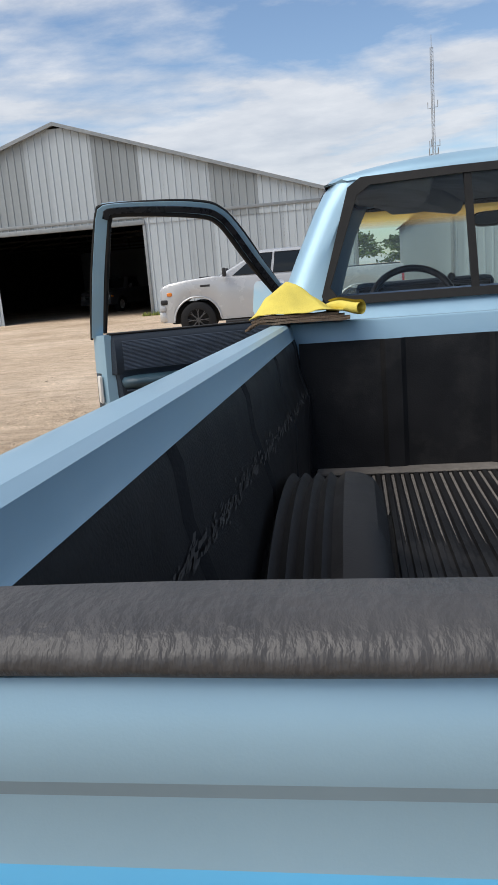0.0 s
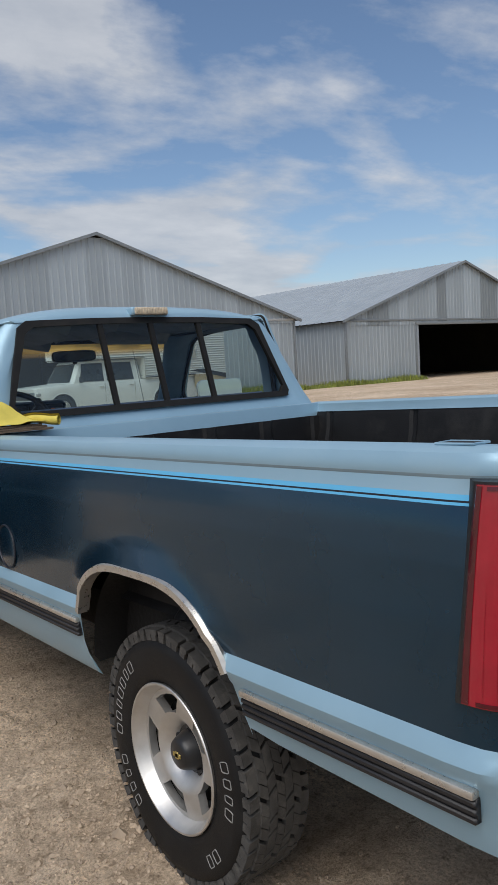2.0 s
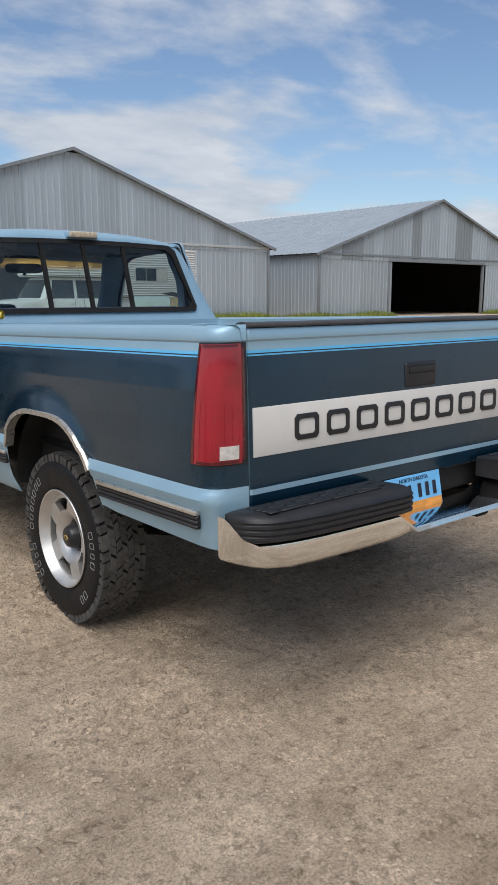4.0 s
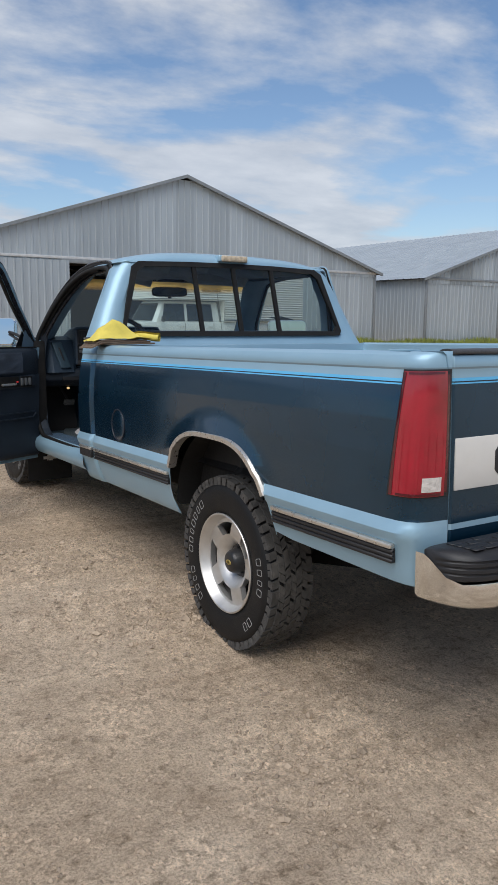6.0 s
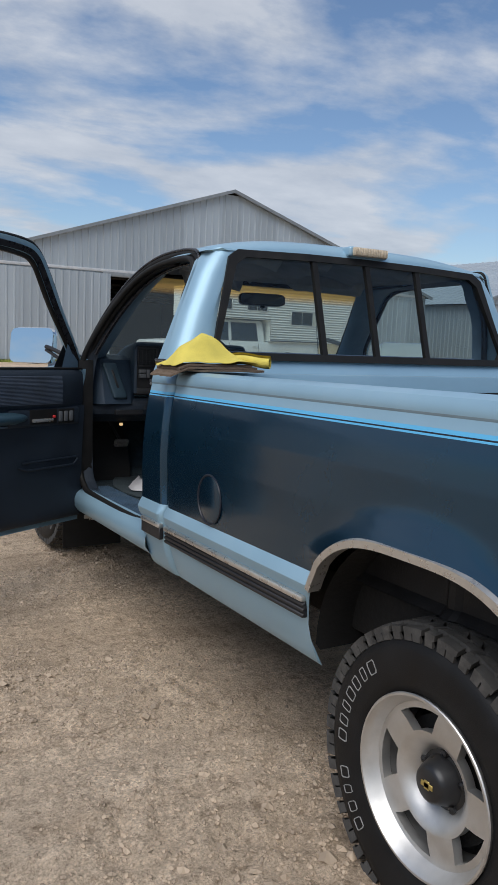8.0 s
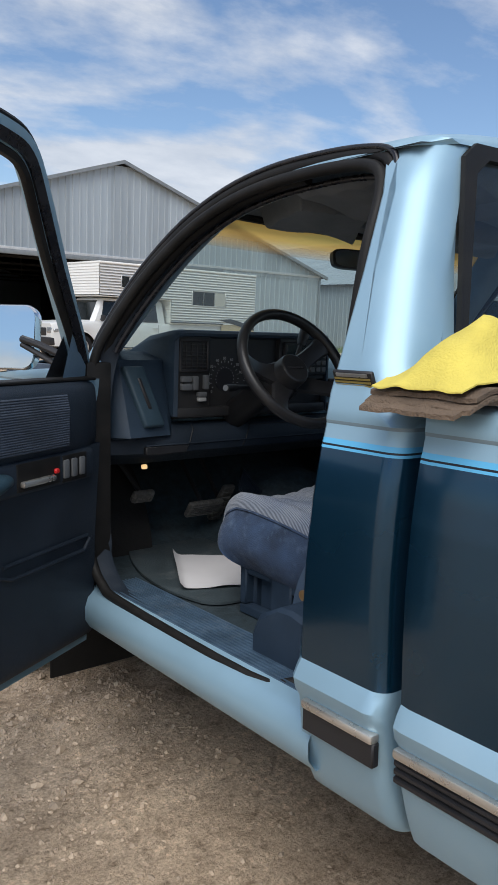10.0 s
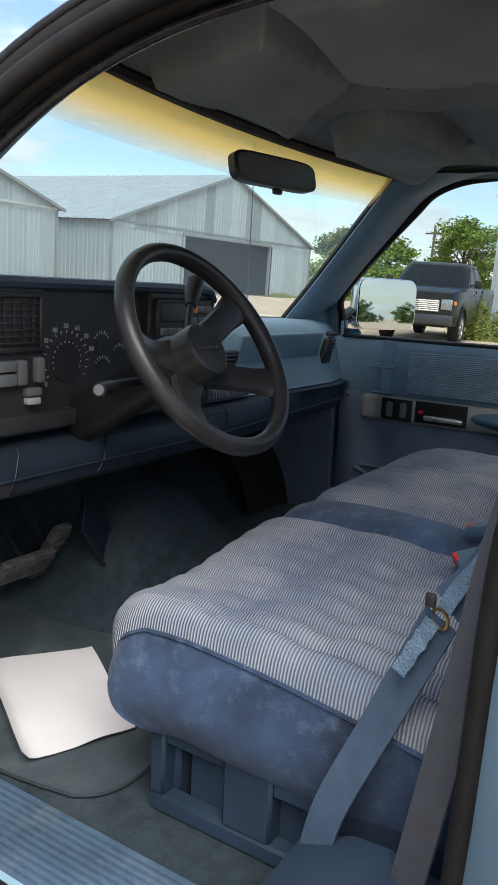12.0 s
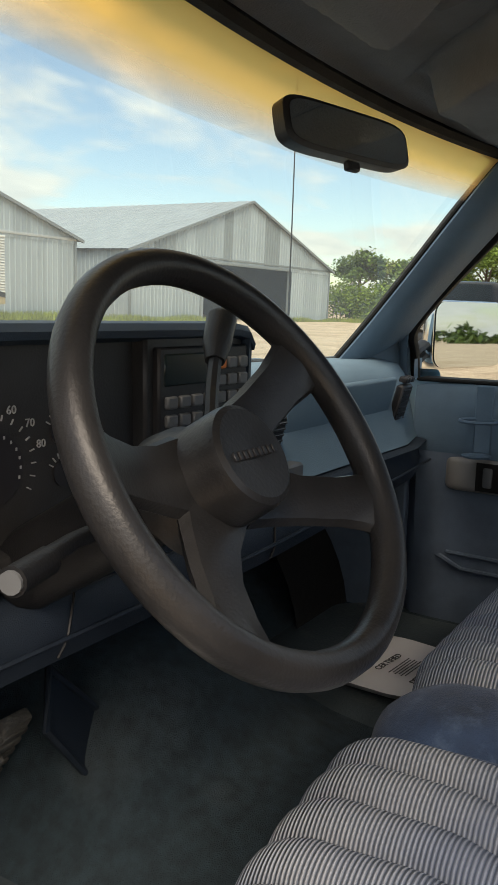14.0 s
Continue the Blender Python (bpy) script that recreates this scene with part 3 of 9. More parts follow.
def bed_side(sg):
    cols = [(1.272, 0.02), (1.268, 0.004)] + [(y, 0) for y in np.linspace(1.25, 0.64, 8)] + [(y, 0) for y in sorted(list(np.linspace(0.60, -0.60, 61)) + [0.4055, 0.4045, -0.4045, -0.4055], reverse=True)] + [(y, 0) for y in np.linspace(-0.64, -0.98, 5)]
    cols += [(-1.03, 0.004), (-1.06, 0.014), (-1.08, 0.032), (-1.092, 0.06), (-1.10, 0.12)]
    bm = bmesh.new()
    side_skin(bm, cols, 0.0, lower_edge)
    # rail top and inner lip
    rings = []
    for y, inset in cols:
        inset = min(inset, 0.06)
        rings.append([(-(0.90 - inset * 0.5) if inset < 0.06 else -0.872, y, 1.238), (-0.868, y, 1.236), (-0.857, y, 1.228), (-0.852, y, 1.20), (-0.846, y, 1.188)])
    loft(bm, rings)
    if sg > 0:
        mirror_x(bm)
    part("bed_side", bm, BODY_MATS, truck, angle=30)
    # lip along the wheel arch
    bm = bmesh.new()
    pts = []
    for y in np.linspace(0.404, -0.404, 49):
        z = arch_z(float(y), 0.0, 0.56)
        pts.append((-(float(np.interp(z, [a for a, _ in SIDE], [b for _, b in SIDE])) + 0.008 + 0.025 * min(1.0, max(0.0, (z - 0.72) / 0.08))), float(y), z))
    pts = [p for p in pts if p[2] > 0.70]
    rings = []
    for k, p in enumerate(pts):
        c = Vector((0, 0, 0.56))
        out = (Vector((0, p[1], p[2])) - c).normalized()
        o = [(0.003, -0.010), (0.003, 0.008), (-0.008, 0.012), (-0.035, 0.0), (-0.035, -0.008)]
        rings.append([(p[0] + 0.006 - a, p[1] + out.y * b, p[2] + out.z * b) for a, b in o])
    loft(bm, rings, True, True)
    if sg > 0:
        mirror_x(bm)
    part("wheel_arch_trim", bm, [M_TRIM], truck, "silver wheel arch trim")
    # dark wheel house
    bm = bmesh.new()
    rings = []
    for a in np.linspace(0, math.pi, 25):
        y, z = 0.415 * math.cos(a), 0.56 + 0.37 * math.sin(a)
        rings.append([(-0.915, y, z), (-0.60, y, z)])
    rings = [[(-0.90, 0.415, 0.54), (-0.60, 0.415, 0.54)]] + rings + [[(-0.90, -0.415, 0.60), (-0.60, -0.415, 0.60)]]
    loft(bm, rings)
    bm.faces.new([bm.verts.new((-0.60, y, z)) for y, z in [(0.42, 0.5)] + [(0.42 * math.cos(a), 0.53 + 0.41 * math.sin(a)) for a in np.linspace(0, math.pi, 25)] + [(-0.42, 0.5)]])
    if sg > 0:
        mirror_x(bm)
    part("wheel_house", bm, [M_UNDER], truck, "dark dusty wheel housing")
    # mouldings: silver bead over a black ribbed strip
    for a, b in ((-1.021, -0.412), (0.400, 1.268)):
        bm = bmesh.new()
        for k, z in enumerate((0.640, 0.654, 0.668)):
            bx(bm, -0.972, -0.955, a, b, z, z + 0.0115, 0.003, 1)
        bx(bm, -0.967, -0.955, a, b, 0.640, 0.684, 0.002, 1)
        if sg > 0:
            mirror_x(bm)
        strip = part("side_moulding", bm, [M_BLACKP], truck, "black ribbed rubbing strip")
        bm = bmesh.new()
        bx(bm, -0.977, -0.956, a, b, 0.682, 0.699, 0.005, 2)
        if sg > 0:
            mirror_x(bm)
        part("silver_bead", bm, [M_TRIM], strip)


bed_side(-1)
bed_side(1)

# fuel door: round seam on the driver's side
bm = bmesh.new()
pts = [(-0.968, 0.937 + 0.077 * math.cos(a), 0.851 + 0.077 * math.sin(a)) for a in np.linspace(0, 2 * math.pi, 33)[:-1]]
tube(bm, pts, 0.003, 6, True)
part("fuel_door_seam", bm, [M_STRIPE2], truck, "round fuel door seam")
bm = bmesh.new()
revolve(bm, [(-0.002, 0.001), (-0.002, 0.066), (0.0, 0.073)], 32, m=Matrix.Translation((-0.9675, 0.937, 0.851)))
part("fuel_door", bm, [M_DARK], truck)

# stake pocket in the rail top
for sg in (-1, 1):
    bm = bmesh.new()
    bx(bm, sg * 0.905, sg * 0.868, -1.005, -0.935, 1.2375, 1.2405, 0.001, 1)
    part("stake_pocket", bm, [M_UNDER], truck, "dark square stake pocket")
    bm = bmesh.new()
    tube(bm, [(sg * 0.907, -1.008, 1.2395), (sg * 0.866, -1.008, 1.2395), (sg * 0.866, -0.932, 1.2395), (sg * 0.907, -0.932, 1.2395)], 0.0025, 5, True)
    part("pocket_lip", bm, [M_LIGHT], truck)

# ---- tailgate, lamps, bumper ----
def tailgate():
    bm = bmesh.new()
    zs = [(0.680, -1.088), (0.690, -1.10), (0.735, -1.102), (0.752, -1.102), (0.845, -1.104), (0.996, -1.104), (1.10, -1.102), (1.147, -1.100), (1.1515, -1.100), (1.155, -1.100), (1.164, -1.099), (1.188, -1.097), (1.194, -1.099), (1.215, -1.098), (1.226, -1.092), (1.229, -1.08), (1.229, -1.045), (1.19, -1.04), (0.70, -1.045), (0.68, -1.055)]
    xs = [-0.828, -0.822] + list(np.linspace(-0.78, 0.78, 9)) + [0.822, 0.828]

    def m(c):
        if c.y > -1.06:
            return 5
        z = c.z
        # slot 4 paints the shade of the tailgate crease
        return 0 if 0.735 < z < 0.752 or z > 1.164 and not 1.188 < z < 1.194 else 4 if z > 1.164 else 2 if 1.147 < z < 1.1515 or 1.155 < z < 1.164 else 3 if 1.15 < z < 1.155 else 1

    rings = []
    for x in xs:
        e = 0.006 if abs(x) > 0.825 else 0.0
        rings.append([(x, y + (e if y < -1.06 else 0), z) for z, y in zs])
    loft(bm, rings, True, True, mfun=m)
    gate = part("tailgate", bm, BODY_MATS + [M_LINER], truck, "closed two-tone blue tailgate", 30)
    bm = bmesh.new()
    bx(bm, -0.819, 0.819, -1.1085, -1.09, 0.848, 0.996, 0.0025, 2)
    panel = part("name_panel", bm, [M_WHITE], gate, "off-white tailgate panel with dark raised blocks")
    for k in range(9):
        bm = bmesh.new()
        x = -0.605 + k * 0.139
        loft(bm, [[(x + u * w, y, 0.922 + v * h) for u, v in ((-1, -0.7), (-0.78, -1), (0.78, -1), (1, -0.7), (1, 0.7), (0.78, 1), (-0.78, 1), (-1, 0.7))] for w, h, y in ((0.051, 0.040, -1.106), (0.051, 0.040, -1.1125), (0.049, 0.038, -1.1135), (0.036, 0.0245, -1.1135), (0.036, 0.0245, -1.106))], True)
        bmesh.ops.recalc_face_normals(bm, faces=bm.faces)
        part("dark_block", bm, [M_BLACKP], gate, "plain black hollow block")
    bm = bmesh.new()
    bx(bm, -0.130, 0.040, -1.110, -1.09, 1.002, 1.092, 0.012, 3)
    bx(bm, -0.118, 0.028, -1.1125, -1.10, 1.05, 1.082, 0.006, 2, mi=1)
    part("tailgate_handle", bm, [M_BLACKP, M_RUBBER], gate, "black recessed handle")
    # grained cap over the top edge
    bm = bmesh.new()
    prof = [(-1.093, 1.2280), (-1.0985, 1.2295), (-1.1005, 1.2330), (-1.0985, 1.2375), (-1.0925, 1.2415), (-1.084, 1.2437), (-1.074, 1.2445), (-1.058, 1.2435), (-1.049, 1.239), (-1.0455, 1.231), (-1.0445, 1.20), (-1.048, 1.19), (-1.050, 1.222), (-1.054, 1.231), (-1.085, 1.231)]
    loft(bm, [[(x, y, z + 0.0015 * noise.noise(Vector((x * 7, y * 30, z)))) for y, z in prof] for x in np.linspace(-0.832, 0.832, 60)], True, True)
    part("tailgate_cap", bm, [M_CAP], gate, "worn grained black cap", 75)


tailgate()


def tail_lamp(sg):
    path = [(-0.9705, -0.995), (-0.969, -1.03), (-0.960, -1.062), (-0.940, -1.085), (-0.905, -1.099), (-0.87, -1.105), (-0.842, -1.107)]
    root = None

    def skin(bm, z0, z1, i0, i1, off, lean=True, mi=0):
        rings = []
        for z in np.linspace(z0, z1, 9):
            f = (z - 0.84) / 0.345
            row = []
            for k, (x, y) in enumerate([(p.x, p.y) for p in bez([(a, b, 0) for a, b in path], 3)]):
                t = k / 18
                if not (i0 <= t <= i1):
                    continue
                yy = y - (0.046 * f * (1 - t) ** 1.5 if lean else 0)
                inward = 0.012 * max(0.0, f) ** 1.5 * (1 - t)
                crown = 0.010 * math.sin(math.pi * min(1.0, max(0.0, f))) ** 0.6 * math.sin(math.pi * t) ** 0.7 if lean else 0.0
                row.append(Vector((x - off + inward - crown * (1 - t), yy - off * 0.8 - crown * t, z)))
            rings.append(row)
        loft(bm, rings, mi=mi)
        back = [[v + Vector((0.03, 0.03, 0)) for v in r] for r in rings]
        loft(bm, [rings[0], back[0]], mi=mi)
        loft(bm, [back[-1], rings[-1]], mi=mi)
        loft(bm, [[r[0] for r in rings], [r[0] for r in back]], mi=mi)
        loft(bm, [[r[-1] for r in back], [r[-1] for r in rings]], mi=mi)

    bm = bmesh.new()
    skin(bm, 0.836, 1.190, 0.0, 1.0, 0.002)
    if sg > 0:
        mirror_x(bm)
    root = part("tail_lamp", bm, [M_BLACKP], truck, "tall red tail lamp with dark rim")
    bm = bmesh.new()
    skin(bm, 0.841, 1.186, 0.02, 0.93, 0.008)
    if sg > 0:
        mirror_x(bm)
    part("red_lens", bm, [M_REDLENS], root, "glossy red lens")
    bm = bmesh.new()
    skin(bm, 0.85, 1.176, 0.87, 0.97, 0.006)
    if sg > 0:
        mirror_x(bm)
    part("lens_edge", bm, [M_REDDARK], root)
    bm = bmesh.new()
    skin(bm, 0.843, 1.184, 0.025, 0.115, 0.0090)
    if sg > 0:
        mirror_x(bm)
    part("lens_edge", bm, [M_REDDARK], root)
    for za_, zb_ in ((0.843, 0.850), (1.178, 0.0)):
        bm = bmesh.new()
        skin(bm, za_, zb_ or 1.184, 0.12, 0.86, 0.0090)
        if sg > 0:
            mirror_x(bm)
        part("lens_band", bm, [M_REDDARK], root)
    bm = bmesh.new()
    skin(bm, 0.855, 0.895, 0.55, 0.84, 0.0105)
    if sg > 0:
        mirror_x(bm)
    part("reversing_lens", bm, [M_CLEARLENS], root, "pale reversing lens")
    for k in range(13):   # fine upright ribs in the lower half
        bm = bmesh.new()
        a0 = 0.20 + k * 0.050
        skin(bm, 0.905 if a0 > 0.5 else 0.856, 1.02, a0, a0 + 0.058, 0.0088)
        if sg > 0:
            mirror_x(bm)
        part("lens_rib", bm, [M_REDLENS], root) if len(bm.verts) and k % 2 == 0 else bm.free()


tail_lamp(-1)
tail_lamp(1)


def bumper():
    xs = [0.0, 0.14, 0.26, 0.31, 0.36, 0.5, 0.7, 0.80, 0.86, 0.90, 0.93, 0.945]
    face = {x: y for x, y in zip(xs, (-1.27, -1.27, -1.272, -1.28, -1.285, -1.282, -1.272, -1.258, -1.242, -1.222, -1.19, -1.14))}
    full = [-x for x in xs[:0:-1]] + xs
    bm = bmesh.new()
    rings = []
    for x in full:
        f = face[abs(x)]
        dip = 0.06 if abs(x) < 0.3 else 0.03 if abs(x) < 0.35 else 0.0
        lift = 0.03 * max(0.0, (abs(x) - 0.80) / 0.145) ** 2
        top = 0.628 - dip + 0.062 * min(1.0, max(0.0, (abs(x) - 0.925) / 0.018))
        rings.append([(x, f + 0.02, top), (x, f, top - 0.008), (x, f - 0.004, min(top - 0.02, 0.60 - dip * 0.7)), (x, f + 0.002, 0.565 + lift * 0.6), (x, min(f + 0.02, -1.11), 0.542 + lift), (x, min(f + 0.05, -1.10), 0.533 + lift), (x, -1.09, 0.54 + lift), (x, -1.09, top)])
    loft(bm, rings, True, True)
    bar = part("rear_bumper", bm, [M_CHROME], truck, "chrome step bumper with black top pads", 40)
    for sg in (-1, 1):
        bm = bmesh.new()
        rows_ = []
        for x, e in ((0.292, 0.80), (0.300, 0.95), (0.31, 1.0), (0.36, 1.0), (0.5, 1.0), (0.7, 1.0), (0.80, 1.0), (0.86, 1.0), (0.895, 0.99), (0.918, 0.94), (0.932, 0.82), (0.937, 0.66)):
            f = float(np.interp(x, xs, [face[q] for q in xs]))
            back = -1.115
            prof = [(back, 0.63), (back, 0.706), (f + 0.05, 0.710), (f + 0.024, 0.709), (f + 0.004, 0.704), (f - 0.010, 0.695), (f - 0.014, 0.688), (f - 0.009, 0.685), (f - 0.009, 0.682), (f - 0.014, 0.679), (f - 0.014, 0.671), (f - 0.008, 0.668), (f - 0.008, 0.665), (f - 0.013, 0.662), (f - 0.013, 0.653), (f - 0.007, 0.650), (f - 0.007, 0.647), (f - 0.012, 0.644), (f - 0.011, 0.634), (f - 0.002, 0.628), (f + 0.02, 0.628)]
            rows_.append([(sg * x, back + (y - back) * e, 0.65 + (z - 0.65) * (0.55 + 0.45 * e)) for y, z in prof])
        if sg < 0:
            rows_.reverse()
        loft(bm, rows_, True, True)
        bmesh.ops.recalc_face_normals(bm, faces=bm.faces)
        part("bumper_pad", bm, [M_BLACKP], bar, "black ribbed bumper step pad", 28)
        grip = None
        for r_ in range(4):   # staggered treads on the step
            for k in range(5):
                x0 = 0.345 + k * 0.108 + (0.05 if r_ % 2 else 0.0)
                wd = min(0.102, 0.868 - x0)
                if grip is None or wd < 0.10:
                    bm = bmesh.new()
                    bx(bm, 0, wd, -0.0125, 0.0125, 0, 0.0045, 0.002, 1)
                    ob = part("step_tread", bm, [M_BLACKP], bar)
                    grip = grip or ob.data
                else:
                    ob = new("step_tread", grip)
                    ob.parent = bar
                ob.location = (sg * x0 if sg > 0 else -x0 - wd, -1.140 - r_ * 0.0275, 0.7065 + 0.0012 * r_)
    # number plate in the recess
    bm = bmesh.new()
    bx(bm, -0.232, 0.072, -1.128, -1.124, 0.560, 0.690, 0.002, 1)
    tilt = Matrix.Translation((0, -1.126, 0.565)) @ Matrix.Rotation(radians(-10), 4, "X") @ Matrix.Translation((0, 1.126, -0.565))
    bmesh.ops.transform(bm, matrix=tilt, verts=bm.verts)
    plate = part("number_plate", bm, [M_PLATE], bar, "blue and orange number plate with plain bars")
    for k in range(6):
        bm = bmesh.new()
        x = -0.192 + k * 0.042 + (0.014 if k > 2 else 0)
        bx(bm, x - 0.010, x + 0.010, -1.1305, -1.128, 0.605, 0.655, 0.003, 1)
        bmesh.ops.transform(bm, matrix=tilt, verts=bm.verts)
        part("plate_bar", bm, [M_PLATEBAR], bar)
    text_part("plate_heading", "NORTH DAKOTA", 0.020, M_PLATEBAR, bar, tilt @ pose(-0.08, -1.1292, 0.668, 90, 0, 0), "dark plate heading")
    bm = bmesh.new()
    bx(bm, -0.228, 0.068, -1.1295, -1.127, 0.564, 0.594, 0.001, 1)
    bmesh.ops.transform(bm, matrix=tilt, verts=bm.verts)
    part("plate_band", bm, [M_PLATEBAND], bar, "orange band on the plate")


M_PLATE = mat("sky_blue_plate", (0.16, 0.46, 0.78), 0.35, 0, 0.15, 12)
M_PLATEBAR = mat("plate_dark_ink", (0.01, 0.012, 0.03), 0.4)
M_PLATEBAND = mat("orange_plate_band", (0.62, 0.26, 0.05), 0.4, 0, 0.3, 20)


def text_part(name, words, size, material, parent, m, label=""):
    cu = bpy.data.curves.new(name, "FONT")
    cu.body, cu.size, cu.extrude, cu.align_x, cu.resolution_u = words, size, 0.0006, "CENTER", 2
    tmp = bpy.data.objects.new(name, cu)
    scene.collection.objects.link(tmp)
    me = bpy.data.meshes.new_from_object(tmp.evaluated_get(bpy.context.evaluated_depsgraph_get()))
    bpy.data.objects.remove(tmp)
    bpy.data.curves.remove(cu)
    me.transform(m)
    me.materials.clear()
    me.materials.append(material)
    ob = new(name, me)
    ob.parent = parent
    if label:
        tagged(ob, label)
    return ob


bumper()


# ---- cargo bed ----
def cargo_bed():
    bm = bmesh.new()
    FZ = 0.735
    # ribbed floor
    prof, x = [], -0.83
    while x < 0.83:
        prof += [(x, FZ), (x + 0.010, FZ), (x + 0.013, FZ + 0.010), (x + 0.025, FZ + 0.010), (x + 0.028, FZ)]
        x += 0.030
    loft(bm, [[(a, y, z) for a, z in prof] for y in (-1.04, 0.6, 1.235)])
    bed = part("bed_floor_liner", bm, [M_LINER], truck, "dusty black ribbed bed liner", 25)
    bm = bmesh.new()
    bx(bm, -0.8, 0.8, 1.15, 1.236, FZ + 0.004, FZ + 0.016, 0.005, 1)
    for k in range(55):
        a = -0.83 + k * 0.030
        loft(bm, [[(a + 0.003, 0.45 + 0.35 * random.random(), FZ + 0.001), (a + 0.006, 0.45, FZ + 0.0015)], [(a + 0.001, 0.95, FZ + 0.002), (a + 0.009, 0.95, FZ + 0.002)], [(a + 0.0005, 1.2, FZ + 0.004), (a + 0.0095, 1.2, FZ + 0.004)]])
    for k in range(420):   # scuffed dust along the slanted ledge of the driver's side wall
        t = random.random()
        y, z = -0.85 + 1.98 * t, 1.085 - 0.062 * t + random.gauss(0, 0.007)
        w_, h_ = random.uniform(0.004, 0.022), random.uniform(0.001, 0.003)
        quad = [(y + w_ * u, z + 0.12 * w_ * u + h_ * v) for u, v in ((-1, -0.2), (0.1, -1), (1, 0.1), (0.2, 1))]
        fleck = bm.faces.new([bm.verts.new((-(float(np.interp(zq, [0.755, 1.0, 1.10, 1.165], [0.815, 0.805, 0.835, 0.841])) - 0.0025), yq, zq)) for yq, zq in quad])
        fleck.material_index = 1
    tagged(part("dust_drift", bm, [M_DIRT, M_FAINT], bed), "pale dust settled between the ribs", kind="stuff")
    for sg in (-1, 1):
        bm = bmesh.new()
        prof = [(0.0, FZ), (0.02, FZ + 0.02), (0.03, 1.0), (0.0, 1.10), (-0.006, 1.165), (-0.015, 1.19)]
        ys = []
        y = -1.04
        while y < 1.235:
            ys += [(y, 0), (y + 0.50, 0), (y + 0.515, 0.010), (y + 0.535, 0.010), (y + 0.55, 0)]
            y += 0.55
        loft(bm, [[(-0.835 + o - d, min(yy, 1.237), z) for o, z in prof] for yy, d in ys])
        if sg > 0:
            mirror_x(bm)
        part("bed_wall_liner", bm, [M_LINER], truck, "black liner wall", 25)
        bm = bmesh.new()
        rings = []
        for a in np.linspace(0, math.pi, 33):
            cy, cz = 0.46 * math.cos(a), 0.27 * math.sin(a) ** 0.8
            ridge = [(-0.785 + 0.0125 * k, 1 - (0.055 if k % 2 else 0)) for k in range(8)]
            rings.append([(-0.835, cy * 0.9, FZ + cz * 0.70), (-0.800, cy * 0.93, FZ + cz * 0.78), (-0.792, cy * 0.97, FZ + cz * 0.92)] + [(x_, cy * (0.4 + 0.6 * q_), FZ + cz * q_) for x_, q_ in ridge] + [(-0.68, cy, FZ + cz), (-0.65, cy * 0.985, FZ + cz * 0.985), (-0.628, cy * 0.96, FZ + cz * 0.94), (-0.612, cy * 0.92, FZ + cz * 0.84), (-0.603, cy * 0.88, FZ + cz * 0.6), (-0.60, cy * 0.86, FZ)])
        loft(bm, rings)
        if sg > 0:
            mirror_x(bm)
        part("wheel_hump", bm, [M_LINER], truck, "ridged black wheel hump", 30)
    bm = bmesh.new()
    row = []
    x = -0.835
    while x < 0.835:
        row += [(x, 0), (x + 0.26, 0), (x + 0.275, 0.012), (x + 0.325, 0.012), (x + 0.34, 0)]
        x += 0.34
    loft(bm, [[(min(a, 0.835), 1.226 - d, z) for a, d in row] for z in (FZ, 1.14, 1.17)])
    part("bed_front_liner", bm, [M_LINER], truck, "black liner front wall", 25)
    bm = bmesh.new()
    bx(bm, -0.93, 0.93, 1.235, 1.274, 0.62, 1.236, 0.008, 2)
    part("bed_front_panel", bm, [M_LIGHT], truck)
    bm = bmesh.new()
    bx(bm, -0.8, 0.8, -1.06, 1.24, 0.58, 0.725, 0.01, 1)
    bx(bm, -0.42, -0.34, -1.1, 3.6, 0.45, 0.56, 0.01, 1)
    bx(bm, 0.34, 0.42, -1.1, 3.6, 0.45, 0.56, 0.01, 1)
    part("underbody", bm, [M_UNDER], truck, "dark dusty underbody")
    bm = bmesh.new()
    tube(bm, [(-0.7, 0.0, 0.385), (0.7, 0.0, 0.385)], 0.05, 12)
    revolve(bm, [(-0.14, 0.02), (-0.13, 0.09), (-0.05, 0.14), (0.05, 0.14), (0.13, 0.09), (0.14, 0.02)], 20, m=Matrix.Translation((0, 0, 0.385)))
    part("rear_axle", bm, [M_UNDER], truck)
    bm = bmesh.new()
    for k in range(4):
        tube(bm, [(-0.50, -0.62 + 0.02 * k, 0.44), (-0.50, 0, 0.33 + 0.01 * k), (-0.50, 0.66 - 0.02 * k, 0.46)], 0.018, 4)
    part("leaf_spring", bm, [M_UNDER], truck)


cargo_bed()


# ---- wheels ----
M_HUB = mat("black_centre_cap", (0.02, 0.02, 0.021), 0.35, 0, 0.2, 20)
M_GOLD = mat("gold_emblem", (0.5, 0.38, 0.12), 0.35, 0.6)


